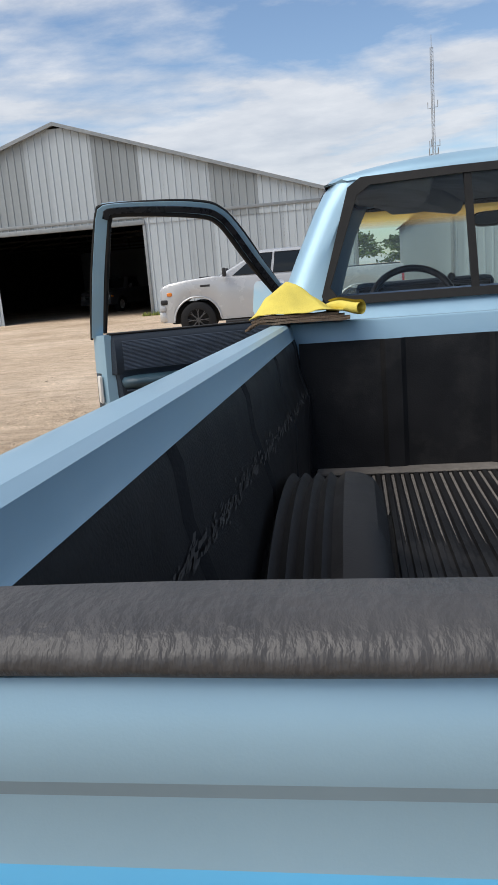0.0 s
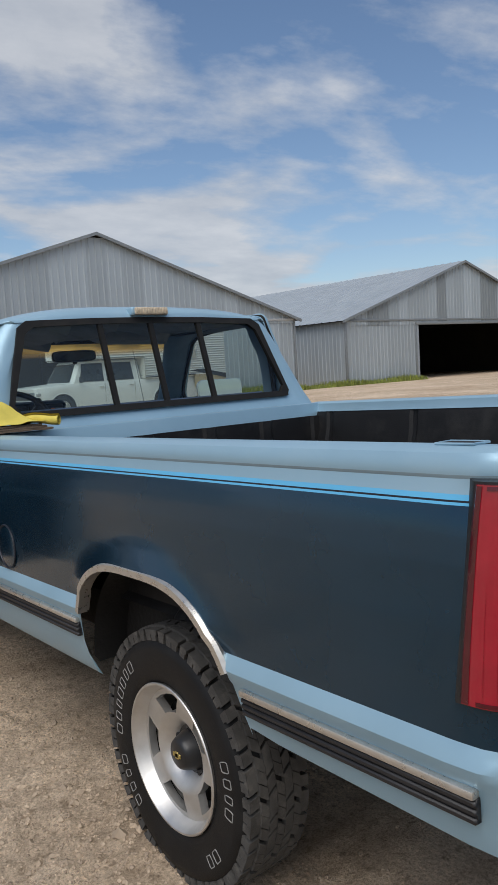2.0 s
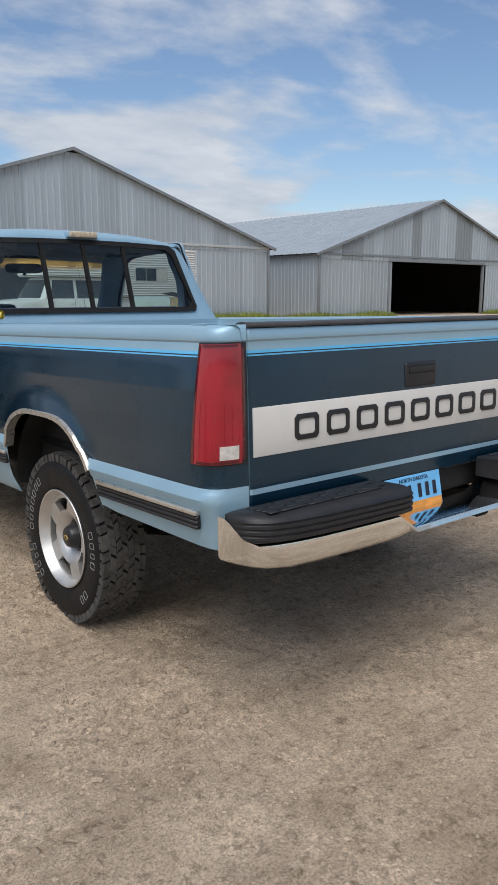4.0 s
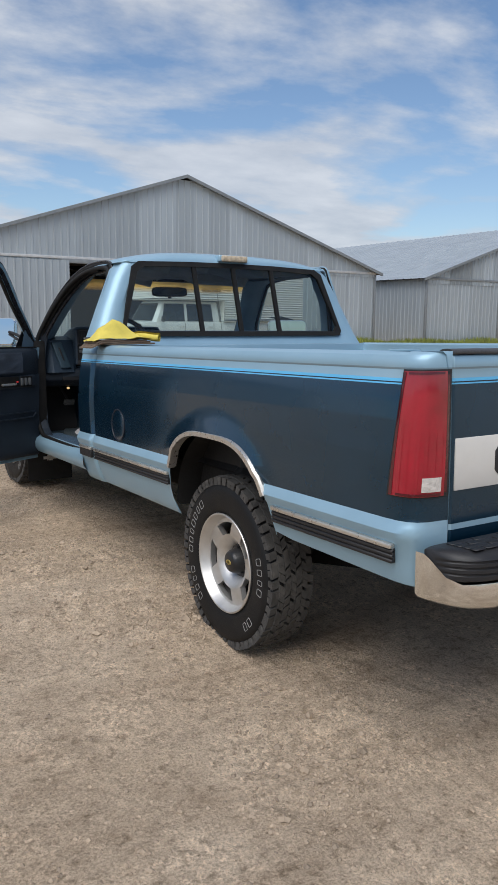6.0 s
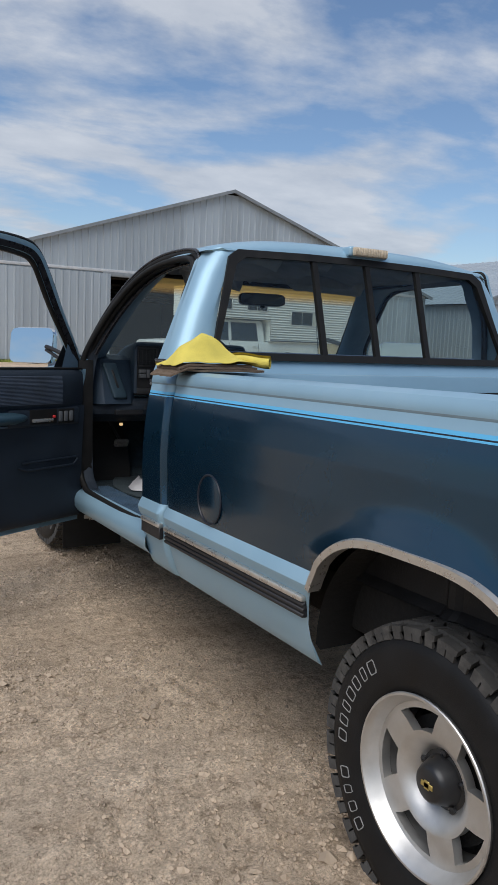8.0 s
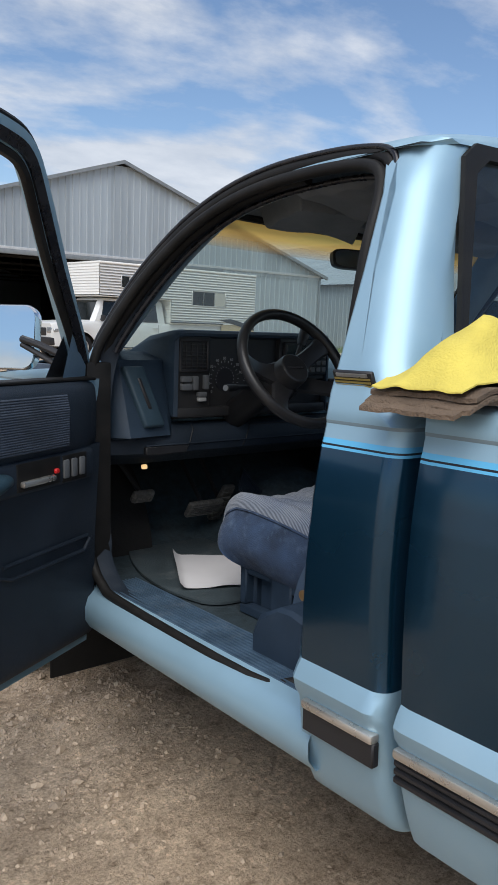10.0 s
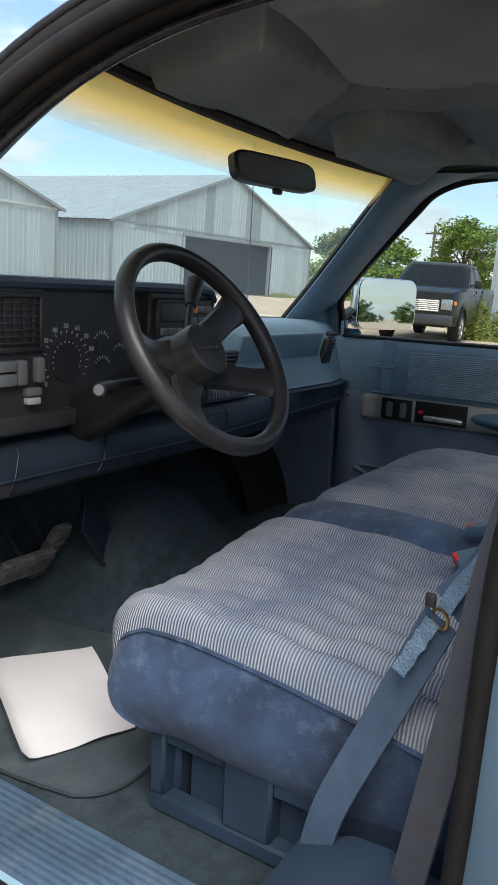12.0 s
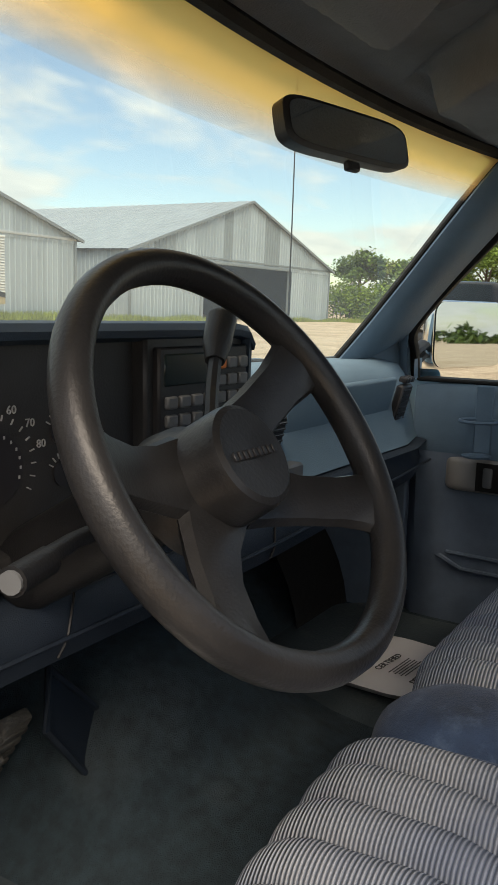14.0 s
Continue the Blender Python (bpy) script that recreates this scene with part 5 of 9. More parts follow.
def roof():
    bm = bmesh.new()
    ys = [(1.445, 1.700, 1.690, 0.655), (1.450, 1.722, 1.698, 0.672), (1.470, 1.745, 1.703, 0.690), (1.51, 1.762, 1.706, 0.705), (1.60, 1.776, 1.706, 0.712), (1.75, 1.784, 1.704, 0.712), (1.90, 1.782, 1.700, 0.706), (2.02, 1.772, 1.692, 0.688), (2.12, 1.752, 1.684, 0.655), (2.20, 1.725, 1.674, 0.625), (2.262, 1.690, 1.660, 0.60)]
    rings = []
    for y, zc, ze, hw in ys:
        rings.append([(hw * s, y + 0.055 * (1 - s * s) * max(0.0, (y - 1.75) / 0.512), ze + (zc - ze) * (1 - abs(s) ** 3.2)) for s in np.linspace(-1, 1, 29)])
    loft(bm, rings)
    for s in (-1, 1):   # drop edge to the door opening
        edge = [Vector(r[0 if s < 0 else -1]) for r in rings if r[0][1] < 2.08]
        loft(bm, [edge, [Vector((s * 0.732, min(max(e.y, 1.50), 2.10), (1.683 if s < 0 else 1.702) - max(0.0, e.y - 1.85) * 0.14)) for e in edge]])
    bmesh.ops.recalc_face_normals(bm, faces=bm.faces)
    part("roof_panel", bm, [M_LIGHT], truck, angle=40)
    # sagging headliner, its loose cloth draped over two flat pads and hanging in folds
    pads = (((-0.474, 2.233), (-0.173, 2.170), (-0.338, 1.949), (-0.568, 1.972)), ((0.155, 2.236), (0.60, 2.20), (0.335, 1.995), (-0.045, 2.025)))

    def pad_depth(x, y):
        best, ditch = 0.0, 0.0
        for quad in pads:
            cx, cy = sum(q[0] for q in quad) / 4, sum(q[1] for q in quad) / 4
            d = 9.0
            for k in range(4):
                (xa, ya), (xb, yb) = quad[k], quad[(k + 1) % 4]
                nx_, ny_ = yb - ya, xa - xb
                ln = math.hypot(nx_, ny_)
                s_ = ((x - xa) * nx_ + (y - ya) * ny_) / ln
                c_ = ((cx - xa) * nx_ + (cy - ya) * ny_) / ln
                d = min(d, s_ if c_ > 0 else -s_)
            best = max(best, min(1.0, max(0.0, (d + 0.004) / 0.016)))
            ditch = max(ditch, math.exp(-((d + 0.016) / 0.011) ** 2))
        return best * best * (3 - 2 * best) - 0.30 * ditch * (1 - best)

    def fold(x, y, line, depth, reach):
        xl = lerp(line, y)
        d = xl - x
        if d > 0:
            return depth * math.exp(-d / reach)
        return depth * max(0.0, 1 + d / 0.032) ** 2

    bm = bmesh.new()
    rings = []
    for j, y in enumerate(np.linspace(1.47, 2.29, 190)):
        row = []
        wide = lerp([(1.47, 0.735), (1.90, 0.728), (2.02, 0.704), (2.12, 0.665), (2.20, 0.634), (2.29, 0.605)], y)
        wide_r = lerp([(1.47, 0.735), (1.95, 0.735), (2.12, 0.715), (2.20, 0.685), (2.29, 0.625)], y)
        for i, x in enumerate(np.linspace(-wide, wide_r, 300)):
            zt = 1.715 - 0.030 * abs(x / 0.735) ** 4 - 0.040 * max(0, (y - 2.0) / 0.29) ** 1.5
            e = min(1.0, max(0.0, wide - 0.012 - abs(x)) / 0.10) * min(1.0, (y - 1.465) / 0.08) * max(0.0, min(1.0, (2.285 - y) / 0.10))
            crease = noise.noise(Vector((x * 2.4 + y * 1.2, y * 3.4 - x * 1.0, 3)))
            fine = noise.noise(Vector((x * 5 + y * 9, y * 16 - x * 4, 11)))
            s_ = min(1.0, abs(x) / 0.62)
            yy = y + 0.05 * (1 - s_ * s_) * max(0.0, (y - 1.75) / 0.54)
            w2 = min(1.0, max(0.0, (1.97 - y) / 0.06))
            w3 = min(1.0, max(0.0, (2.16 - y) / 0.06))
            f2 = w2 * fold(x, y, [(1.46, -0.37), (1.737, -0.381), (1.857, -0.395), (1.942, -0.451)], 0.075, 0.22)
            f3 = w3 * fold(x, y, [(1.46, -0.12), (1.804, -0.123), (1.955, -0.138), (2.03, -0.185), (2.166, -0.173)], 0.052, 0.12)
            f4 = w2 * fold(x, y, [(1.46, 0.30), (1.75, 0.24), (1.95, 0.30), (2.1, 0.45)], 0.055, 0.14)
            row.append((x, yy, zt - e * (0.012 + max(f2, f3, f4) + 0.050 * pad_depth(x, yy) * min(1.0, max(0.0, wide - 0.02 - abs(x)) / 0.08) + 0.018 * crease + 0.007 * fine)))
        rings.append(row)
    loft(bm, rings)
    part("headliner", bm, [M_HEAD], truck, "sagging dark grey cloth headliner", 60)
    bm = bmesh.new()   # trim between the headliner and the passenger's opening
    loft(bm, [[(0.672, y, 1.712), (0.705, y, 1.692), (0.728, y, 1.668)] for y in (1.50, 1.6, 1.75, 1.9, 2.0, 2.08)] + [[(0.66, 2.15, 1.695), (0.69, 2.17, 1.685), (0.742, 2.17, 1.665)]])
    part("roof_rail_trim", bm, [M_HEAD], truck, "dark roof rail trim", 60)


roof()


def back_window():
    bm = bmesh.new()
    z0, z1 = 1.283, 1.702

    def p(x, z, o=0.0):
        return (x, lerp(BACKY, z) - o, z)
    out = []
    for x, z in ((-0.757, z0 + 0.03), (-0.735, z0), (0.735, z0), (0.757, z0 + 0.03), (0.655, z1 - 0.035), (0.61, z1 - 0.004), (0.3, z1 + 0.006), (0, z1 + 0.009), (-0.3, z1 + 0.006), (-0.61, z1 - 0.004), (-0.655, z1 - 0.035)):
        out.append((x, z))
    c = (0, 1.49)
    inner = [(x - math.copysign(0.030, x) if abs(x) > 0.5 else x, z + (0.028 if z < 1.4 else -0.028)) for x, z in out]
    loft(bm, [[p(x, z, 0.002) for x, z in out], [p(x, z, 0.012) for x, z in out], [p(x, z, 0.012) for x, z in inner], [p(x, z, -0.01) for x, z in inner]], True)
    fr = part("rear_window", bm, [M_RUBBER], truck, "black-framed sliding rear window", 30)
    for x0, x1 in ((-0.262, -0.255), (0.004, 0.010), (0.276, 0.283)):
        bm = bmesh.new()
        w = 0.012
        loft(bm, [[p(x1 - w, z0 + 0.02, 0.008), p(x1 + w, z0 + 0.02, 0.008), p(x1 + w, z0 + 0.02, -0.012), p(x1 - w, z0 + 0.02, -0.012)], [p(x0 - w, z1 - 0.02, 0.008), p(x0 + w, z1 - 0.02, 0.008), p(x0 + w, z1 - 0.02, -0.012), p(x0 - w, z1 - 0.02, -0.012)]], True, True)
        part("window_bar", bm, [M_RUBBER], fr)
    edges = [(-0.73, -0.635), (-0.255, -0.262), (0.010, 0.004), (0.283, 0.276), (0.73, 0.635)]
    for (b0, t0), (b1, t1) in zip(edges, edges[1:]):
        bm = bmesh.new()
        loft(bm, [[p(b0, z0 + 0.02, 0.0), p(b1, z0 + 0.02, 0.0)], [p(t0, z1 - 0.02, 0.0), p(t1, z1 - 0.02, 0.0)]])
        pane = part("window_pane", bm, [M_GLASS], fr, "tinted glass")
        pane.visible_shadow = False


back_window()

# high brake lamp
bm = bmesh.new()
bx(bm, -0.100, 0.100, 1.425, 1.50, 1.716, 1.757, 0.010, 3)
lamp3 = part("high_brake_lamp", bm, [M_LIGHT], truck, "roof-edge brake lamp with yellowed lens")
bm = bmesh.new()
bx(bm, -0.085, 0.092, 1.412, 1.44, 1.718, 1.754, 0.008, 2)
part("lamp_lens", bm, [M_CREAM], lamp3, "yellowed ribbed lens")
for k in range(20):
    bm = bmesh.new()
    bx(bm, -0.080 + k * 0.0086, -0.0765 + k * 0.0086, 1.4095, 1.42, 1.722, 1.750, 0.0012, 1)
    part("lens_rib", bm, [M_CREAM], lamp3)


def door_seals(sg):
    bm = bmesh.new()
    line = bez((OPENING if sg < 0 else OPENING_R) + [OPENING[0]], 4)[:-1]
    tube(bm, [p + Vector((0.004, 0, 0)) for p in line], 0.013 if sg < 0 else 0.006, 8, True)
    if sg > 0:
        mirror_x(bm)
    part("door_seal", bm, [M_RUBBER], truck, "worn black rubber door seal", 60)
    bm = bmesh.new()
    c = Vector((-0.85, 1.95, 1.2))
    off = []
    for p in line:
        d = (p - c); d.x = 0; d.normalize()
        off.append(p + d * 0.022 + Vector((0.012 if p.z < 1.2 else 0.018, 0, 0)))
    top = [p for p in off if p.z > 1.27]
    i0 = next(i for i, p in enumerate(off) if p.z > 1.27)
    tube(bm, top, 0.014, 8)
    if sg > 0:
        mirror_x(bm)
    part("drip_seal", bm, [M_RUBBER], truck, "black outer drip seal", 60)
    if sg < 0:
        for shift, inw, r_ in ((0.018, -0.004, 0.0065), (-0.040, 0.030, 0.007)):
            bm = bmesh.new()
            bead = []
            for p in top:
                d = (p - c); d.x = 0; d.normalize()
                bead.append(p + d * shift + Vector((inw, 0, 0)))
            tube(bm, bead, r_, 8)
            part("seal_bead", bm, [M_SEALGLOSS], truck, "glossy black seal bead", 60)
    # painted jamb between the body edge and the seal
    bm = bmesh.new()
    jamb = []
    for z in (0.66, 0.75, 0.9, 1.05, 1.12, 1.2, 1.25, 1.36, 1.48, 1.55, 1.60):
        h = lerp([q for q in SIDE if q[0] < 1.2] + HWU, z)
        yf = float(np.interp(z, [0.55, 0.90, 1.12, 1.25, 1.48, 1.60], [1.505, 1.492, 1.480, 1.478, 1.500, 1.522]))
        ip = (float(np.interp(z, [0.70, 1.12, 1.25, 1.48, 1.60], [-0.826, -0.822, -0.826, -0.800, -0.756])), float(np.interp(z, [0.70, 0.9, 1.12, 1.25, 1.48, 1.60], [1.574, 1.566, 1.561, 1.546, 1.535, 1.545])))
        jamb.append([(-(h - 0.012), yf + 0.004, z), (-(h - 0.030), yf + 0.014, z), (ip[0], ip[1] - 0.006, z)])
    loft(bm, jamb)
    if sg > 0:
        mirror_x(bm)
    part("door_jamb", bm, [M_LIGHT], truck, "", 60)
    # inner flange from the seal into the cab
    bm = bmesh.new()
    ins = []
    for p in line:
        d = (c - p); d.x = 0; d.normalize()
        ins.append([p - d * 0.012, p + Vector((0.045, 0, 0)) + d * 0.004, p + Vector((0.065, 0, 0)) + d * 0.014 * (1 if p.z > 0.75 else 0)])
    loft(bm, ins + [ins[0]])
    if sg > 0:
        mirror_x(bm)
    part("opening_flange", bm, [M_DEEPNAVYSHADE if sg < 0 else M_BLUEVINYL], truck, angle=60)


door_seals(-1)
door_seals(1)

# windscreen, with a faded orange shade band along the top
M_BAND = glass("orange_sun_strip", (0.92, 0.53, 0.17), haze=0.5, haze_col=(1.0, 0.58, 0.19))
_n, _l = M_BAND.node_tree.nodes, M_BAND.node_tree.links
_tc, _sp, _rp = _n.new("ShaderNodeTexCoord"), _n.new("ShaderNodeSeparateXYZ"), _n.new("ShaderNodeValToRGB")
_mr = _n.new("ShaderNodeMapRange")
_mr.inputs[1].default_value, _mr.inputs[2].default_value = 1.585, 1.665
_rp.color_ramp.elements[0].color, _rp.color_ramp.elements[1].color = (1, 1, 1, 1), (1.0, 0.48, 0.08, 1)
_rp.color_ramp.elements.new(0.5).color = (1.0, 0.60, 0.16, 1)
_l.new(_tc.outputs["Object"], _sp.inputs[0]); _l.new(_sp.outputs["Z"], _mr.inputs[0]); _l.new(_mr.outputs[0], _rp.inputs[0])
_l.new(_rp.outputs[0], next(q for q in _n if q.type == "BSDF_TRANSPARENT").inputs["Color"])
_hz = _n.new("ShaderNodeMath")   # the film scatters more where it is deeper
_hz.operation = "MULTIPLY"
_hz.inputs[1].default_value = 0.80
_l.new(_mr.outputs[0], _hz.inputs[0])
_l.new(_hz.outputs[0], next(q for q in _n if q.type == "MIX_SHADER" and q.inputs[2].links[0].from_node.type == "BSDF_TRANSLUCENT").inputs[0])


def screen_glass():
    e = bez(SCREEN, 6)
    rows_l, n = [], len(e)
    for k, p in enumerate(e):
        rows_l.append([Vector((p.x * s, p.y + (0.055 + 0.05 * k / n) * (1 - s * s), p.z)) for s in np.linspace(1, -1, 17)])
    bm = bmesh.new()
    loft(bm, rows_l)
    ws = part("windscreen", bm, [M_WSGLASS], truck, "clear curved windscreen with orange top band")
    ws.visible_shadow = False
    bm = bmesh.new()
    loft(bm, [[v + Vector((0, -0.004, -0.004)) for v in r] for r in rows_l[:6]])
    band = part("sun_strip", bm, [M_BAND], ws, "see-through orange sun strip")
    band.visible_shadow = False
    bm = bmesh.new()
    ring = [r[0] for r in rows_l] + rows_l[-1][1:] + [r[-1] for r in rows_l[::-1]][1:] + rows_l[0][::-1][1:-1]
    tube(bm, ring, 0.011, 6, True)
    part("screen_seal", bm, [M_RUBBER], ws)


screen_glass()

# bonnet, cowl, nose
bm = bmesh.new()
rings = []
for y, zc, ze, hw in ((2.66, 1.245, 1.238, 0.86), (2.75, 1.235, 1.228, 0.86), (2.78, 1.25, 1.235, 0.87), (3.0, 1.235, 1.215, 0.87), (3.4, 1.195, 1.17, 0.86), (3.75, 1.145, 1.12, 0.83), (3.86, 1.11, 1.09, 0.80), (3.90, 1.06, 1.04, 0.78), (3.90, 0.62, 0.62, 0.78)):
    rings.append([(hw * s, y + 0.03 * (1 - s * s), ze + (zc - ze) * (1 - abs(s) ** 4)) for s in np.linspace(-1, 1, 17)])
loft(bm, rings)
part("bonnet", bm, [M_LIGHT], truck, angle=35)
bm = bmesh.new()
bx(bm, -0.90, 0.90, 3.70, 3.87, 0.56, 1.06, 0.03, 2)
part("nose_panel", bm, [M_LIGHT], truck)
bm = bmesh.new()
for k in range(2):
    x0 = -0.45 + k * 0.62
    tube(bm, [(x0, 2.745, 1.262), (x0 - 0.10, 2.70, 1.285), (x0 - 0.42 + 0.1 * k, 2.735, 1.272)], 0.006, 6)
part("wiper", bm, [M_BLACKP], truck, "black windscreen wipers")
bm = bmesh.new()
tube(bm, [(0.735, 2.80, 1.235), (0.660, 2.75, 1.55), (0.583, 2.70, 1.87)], [0.0022, 0.0017, 0.0012], 6)
part("aerial", bm, [M_BLACKP], truck, "thin whip aerial")

# ---- doors ----
M_RIBCLOTH = mat("blue_grey_ribbed_cloth", (0.20, 0.255, 0.325), 0.95, 0, 0.2, 30, 0.3, 300)
# driver's door insert: worn cloth, darkened to put its shade into the colour
M_SHADECLOTH = mat("worn_cloth_in_door_shade", (0.050, 0.066, 0.092), 0.95, 0, 0.3, 9, 0.3, 300, stain=0.4, sscale=7, stain_col=(0.09, 0.11, 0.14))
M_VELOUR = mat("blue_velour", (0.028, 0.053, 0.106), 0.95, 0, 0.55, 8, 0.3, 500, stain=0.7, sscale=34, stain_col=(0.085, 0.132, 0.212))
M_VELOUR.node_tree.nodes["Principled BSDF"].inputs["Sheen Weight"].default_value = 0.10
M_SWITCH = mat("grey_switch_plastic", (0.115, 0.122, 0.128), 0.5, 0, 0.1, 20)
M_PLATEGREY = mat("satin_grey_trim_plate", (0.27, 0.265, 0.26), 0.45, 0.2, 0.1, 15)
M_LATCH = mat("rusty_brass_latch", (0.30, 0.17, 0.08), 0.5, 0.6, 0.4, 60, 0.3, 200)
M_REDDOT = mat("red_lock_mark", (0.6, 0.02, 0.02), 0.4)
# darker copy of the armrest vinyl for the driver's door, shade included
M_SHADEARM = mat("shaded_teal_armrest_vinyl", (0.028, 0.062, 0.086), 0.42, 0, 0.15, 10, 0.2, 600)
M_ARM = mat("teal_blue_armrest_vinyl", (0.075, 0.135, 0.185), 0.5, 0, 0.15, 10, 0.2, 600)

FRAME = [(-0.925, 1.487, 1.21), (-0.885, 1.492, 1.32), (-0.83, 1.503, 1.48), (-0.775, 1.520, 1.64), (-0.755, 1.530, 1.700), (-0.745, 1.560, 1.721), (-0.738, 1.78, 1.724), (-0.742, 1.94, 1.716), (-0.750, 2.02, 1.695), (-0.778, 2.10, 1.63), (-0.826, 2.235, 1.465), (-0.868, 2.36, 1.32), (-0.905, 2.44, 1.235)]
FRAME_R = FRAME[:5] + [(-0.742, 1.60, 1.705), (-0.738, 1.78, 1.714), (-0.742, 1.94, 1.713), (-0.747, 2.05, 1.706), (-0.754, 2.15, 1.692), (-0.766, 2.235, 1.658), (-0.783, 2.295, 1.603), (-0.822, 2.414, 1.487), (-0.874, 2.550, 1.340), (-0.905, 2.562, 1.27), (-0.925, 2.562, 1.20)]


def ribbon(bm, line, half, thick, centre, mi=0):
    """A flat bar along a line: half its width in the plane of the door, thick across it."""
    rings = []
    c = Vector(centre)
    for i, p in enumerate(line):
        a, b = line[max(i - 1, 0)], line[min(i + 1, len(line) - 1)]
        d = (b - a).normalized()
        inw = (c - p)
        inw = (inw - d * inw.dot(d)).normalized()
        nrm = d.cross(inw).normalized()
        rings.append([p - inw * half + nrm * thick, p - inw * half * 1.05, p - inw * half - nrm * thick, p + inw * half - nrm * thick, p + inw * half * 1.05, p + inw * half + nrm * thick])
    loft(bm, rings, True, True, mi)
    bmesh.ops.recalc_face_normals(bm, faces=bm.faces)


def door(sg, name, label, turn=None):
    def flip(b, stretch=True):
        if sg > 0:
            for v in b.verts if stretch else []:
                if v.co.y > 2.34:
                    v.co.y = 2.34 + (v.co.y - 2.34) * 2.0
            mirror_x(b)
    y0, y1 = 1.474, 2.452
    # pressed shell: outer skin, edges and inner steel
    bm = bmesh.new()
    rings = []
    rows_ = [(z, h) for z, h in [(0.510, 0.912), (0.525, 0.925)] + SIDE if z < 1.22]
    for z, h in rows_:
        yr = float(np.interp(z, [0.52, 0.56, 0.62, 1.2], [y0 + 0.020, y0 + 0.006, y0 - 0.002, y0 - 0.002]))
        yf = float(np.interp(z, [0.52, 0.60, 1.2], [y1 - 0.03, y1, y1 - 0.003]))
        xi = -0.872 + max(0.0, z - 1.0) * 0.12
        rings.append([(xi, yr + 0.03, z), (xi - 0.03, yr + 0.012, z), (-(h - 0.010), yr, z), (-h, yr + 0.008, z), (-h, (yr + yf) / 2, z), (-h, yf - 0.01, z), (-(h - 0.012), yf, z), (xi, yf - 0.004, z)])
    loft(bm, rings, True, True, mfun=lambda c: (side_mat(c) if c.x < -0.925 else 0))
    flip(bm)
    bmesh.ops.recalc_face_normals(bm, faces=bm.faces)
    root = part(name, bm, BODY_MATS, truck, label, 35)
    if turn is not None:
        root.matrix_local = turn
    # window frame
    line = bez(FRAME if sg < 0 else FRAME_R, 4)
    bm = bmesh.new()
    ribbon(bm, line, 0.024, 0.018, (-0.84, 1.95, 1.42))
    flip(bm, False)
    part("window_frame", bm, [M_LIGHT], root, "blue steel window frame", 40)
    bm = bmesh.new()
    c = Vector((-0.84, 1.95, 1.42))
    ins = [p + (c - p).normalized() * 0.036 + Vector((0.012, 0, 0)) for p in line]
    tube(bm, ins, 0.012, 6)
    flip(bm, False)
    part("glass_run", bm, [M_RUBBER], root, "black rubber glass channel", 60)
    bm = bmesh.new()
    outl = [p - (c - p).normalized() * 0.026 + Vector((0.006, 0, 0)) for p in line]
    tube(bm, outl, 0.007, 6)
    flip(bm, False)
    part("frame_seal", bm, [M_RUBBER], root)
    if sg < 0:
        # wide black weatherstrip on the inner face of the frame, from the rear corner forwards
        bm = bmesh.new()
        ribbon(bm, [p + (c - p).normalized() * 0.014 + Vector((0.021, 0, 0)) for p in line if p.z > 1.69 or p.y > 1.8], 0.012, 0.006, c)
        part("weatherstrip", bm, [M_SEALGLOSS], root, "black weatherstrip inside the frame", 40)
    # small black sail behind the mirror
    bm = bmesh.new()
    ys_ = (2.44, 2.30, 2.335, 2.325) if sg < 0 else (2.60, 2.535, 2.54, 2.53)
    loft(bm, [[(-0.915, ys_[0], 1.21), (-0.90, ys_[0], 1.25)], [(-0.915, ys_[1], 1.21), (-0.862, ys_[2], 1.36)]])
    loft(bm, [[(-0.885, ys_[0], 1.18), (-0.875, ys_[0], 1.25)], [(-0.870, ys_[1], 1.18), (-0.835, ys_[3], 1.37)]], mi=1)
    flip(bm, False)
    part("mirror_sail", bm, [M_BLACKP, M_BLUEVINYL], root, "black corner cover")
    if sg > 0:
        bm = bmesh.new()
        poly = [p + (c - p).normalized() * 0.03 for p in line]
        lo = [Vector((-0.915, p.y, 1.205)) for p in poly]
        loft(bm, [lo, poly])
        flip(bm, False)
        pane = part("window_pane", bm, [M_CLEAR], root, "clear side glass")
        pane.visible_shadow = False
    # inner trim: lower panel, its rear lower corner rounded
    def rear(z):
        e = float(np.interp(z, [0.5, 0.95, 1.06, 1.21], [y0 + 0.082, y0 + 0.076, y0 + 0.060, y0 + 0.030]))
        return e + 0.125 * (1 - math.sqrt(max(0.0, 1 - (max(0.0, 0.645 - z) / 0.125) ** 2)))
    bm = bmesh.new()
    prof = [(0.521, -0.868), (0.524, -0.860), (0.530, -0.854), (0.545, -0.849), (0.57, -0.846), (0.61, -0.844), (0.66, -0.843), (0.80, -0.840), (0.93, -0.832), (1.00, -0.826), (1.05, -0.824)]
    rings = [[(-0.8725, rear(z) - 0.006, z) for z, x in prof]]
    for u in (0.0, 0.004, 0.012, 0.2, 0.4, 0.6, 0.8, 0.95, 0.985, 1.0):
        soft_ = 1.0 if 0.01 < u < 0.99 else (0.55 if u in (0.004, 0.985) else 0.0)
        rings.append([(-0.868 + (x + 0.868) * soft_, rear(z) + (2.425 - rear(z)) * u, z) for z, x in prof])
    rings.append([(-0.8725, 2.428, z) for z, x in prof])
    loft(bm, rings)
    flip(bm)
    # driver's side takes the darker copies, which carry the open door's shade
    part("lower_trim", bm, [M_NAVYVINYL if sg > 0 else M_DEEPNAVYSHADE], root, "navy grained door panel", 50)
    # padded upper trim
    bm = bmesh.new()
    rings = []
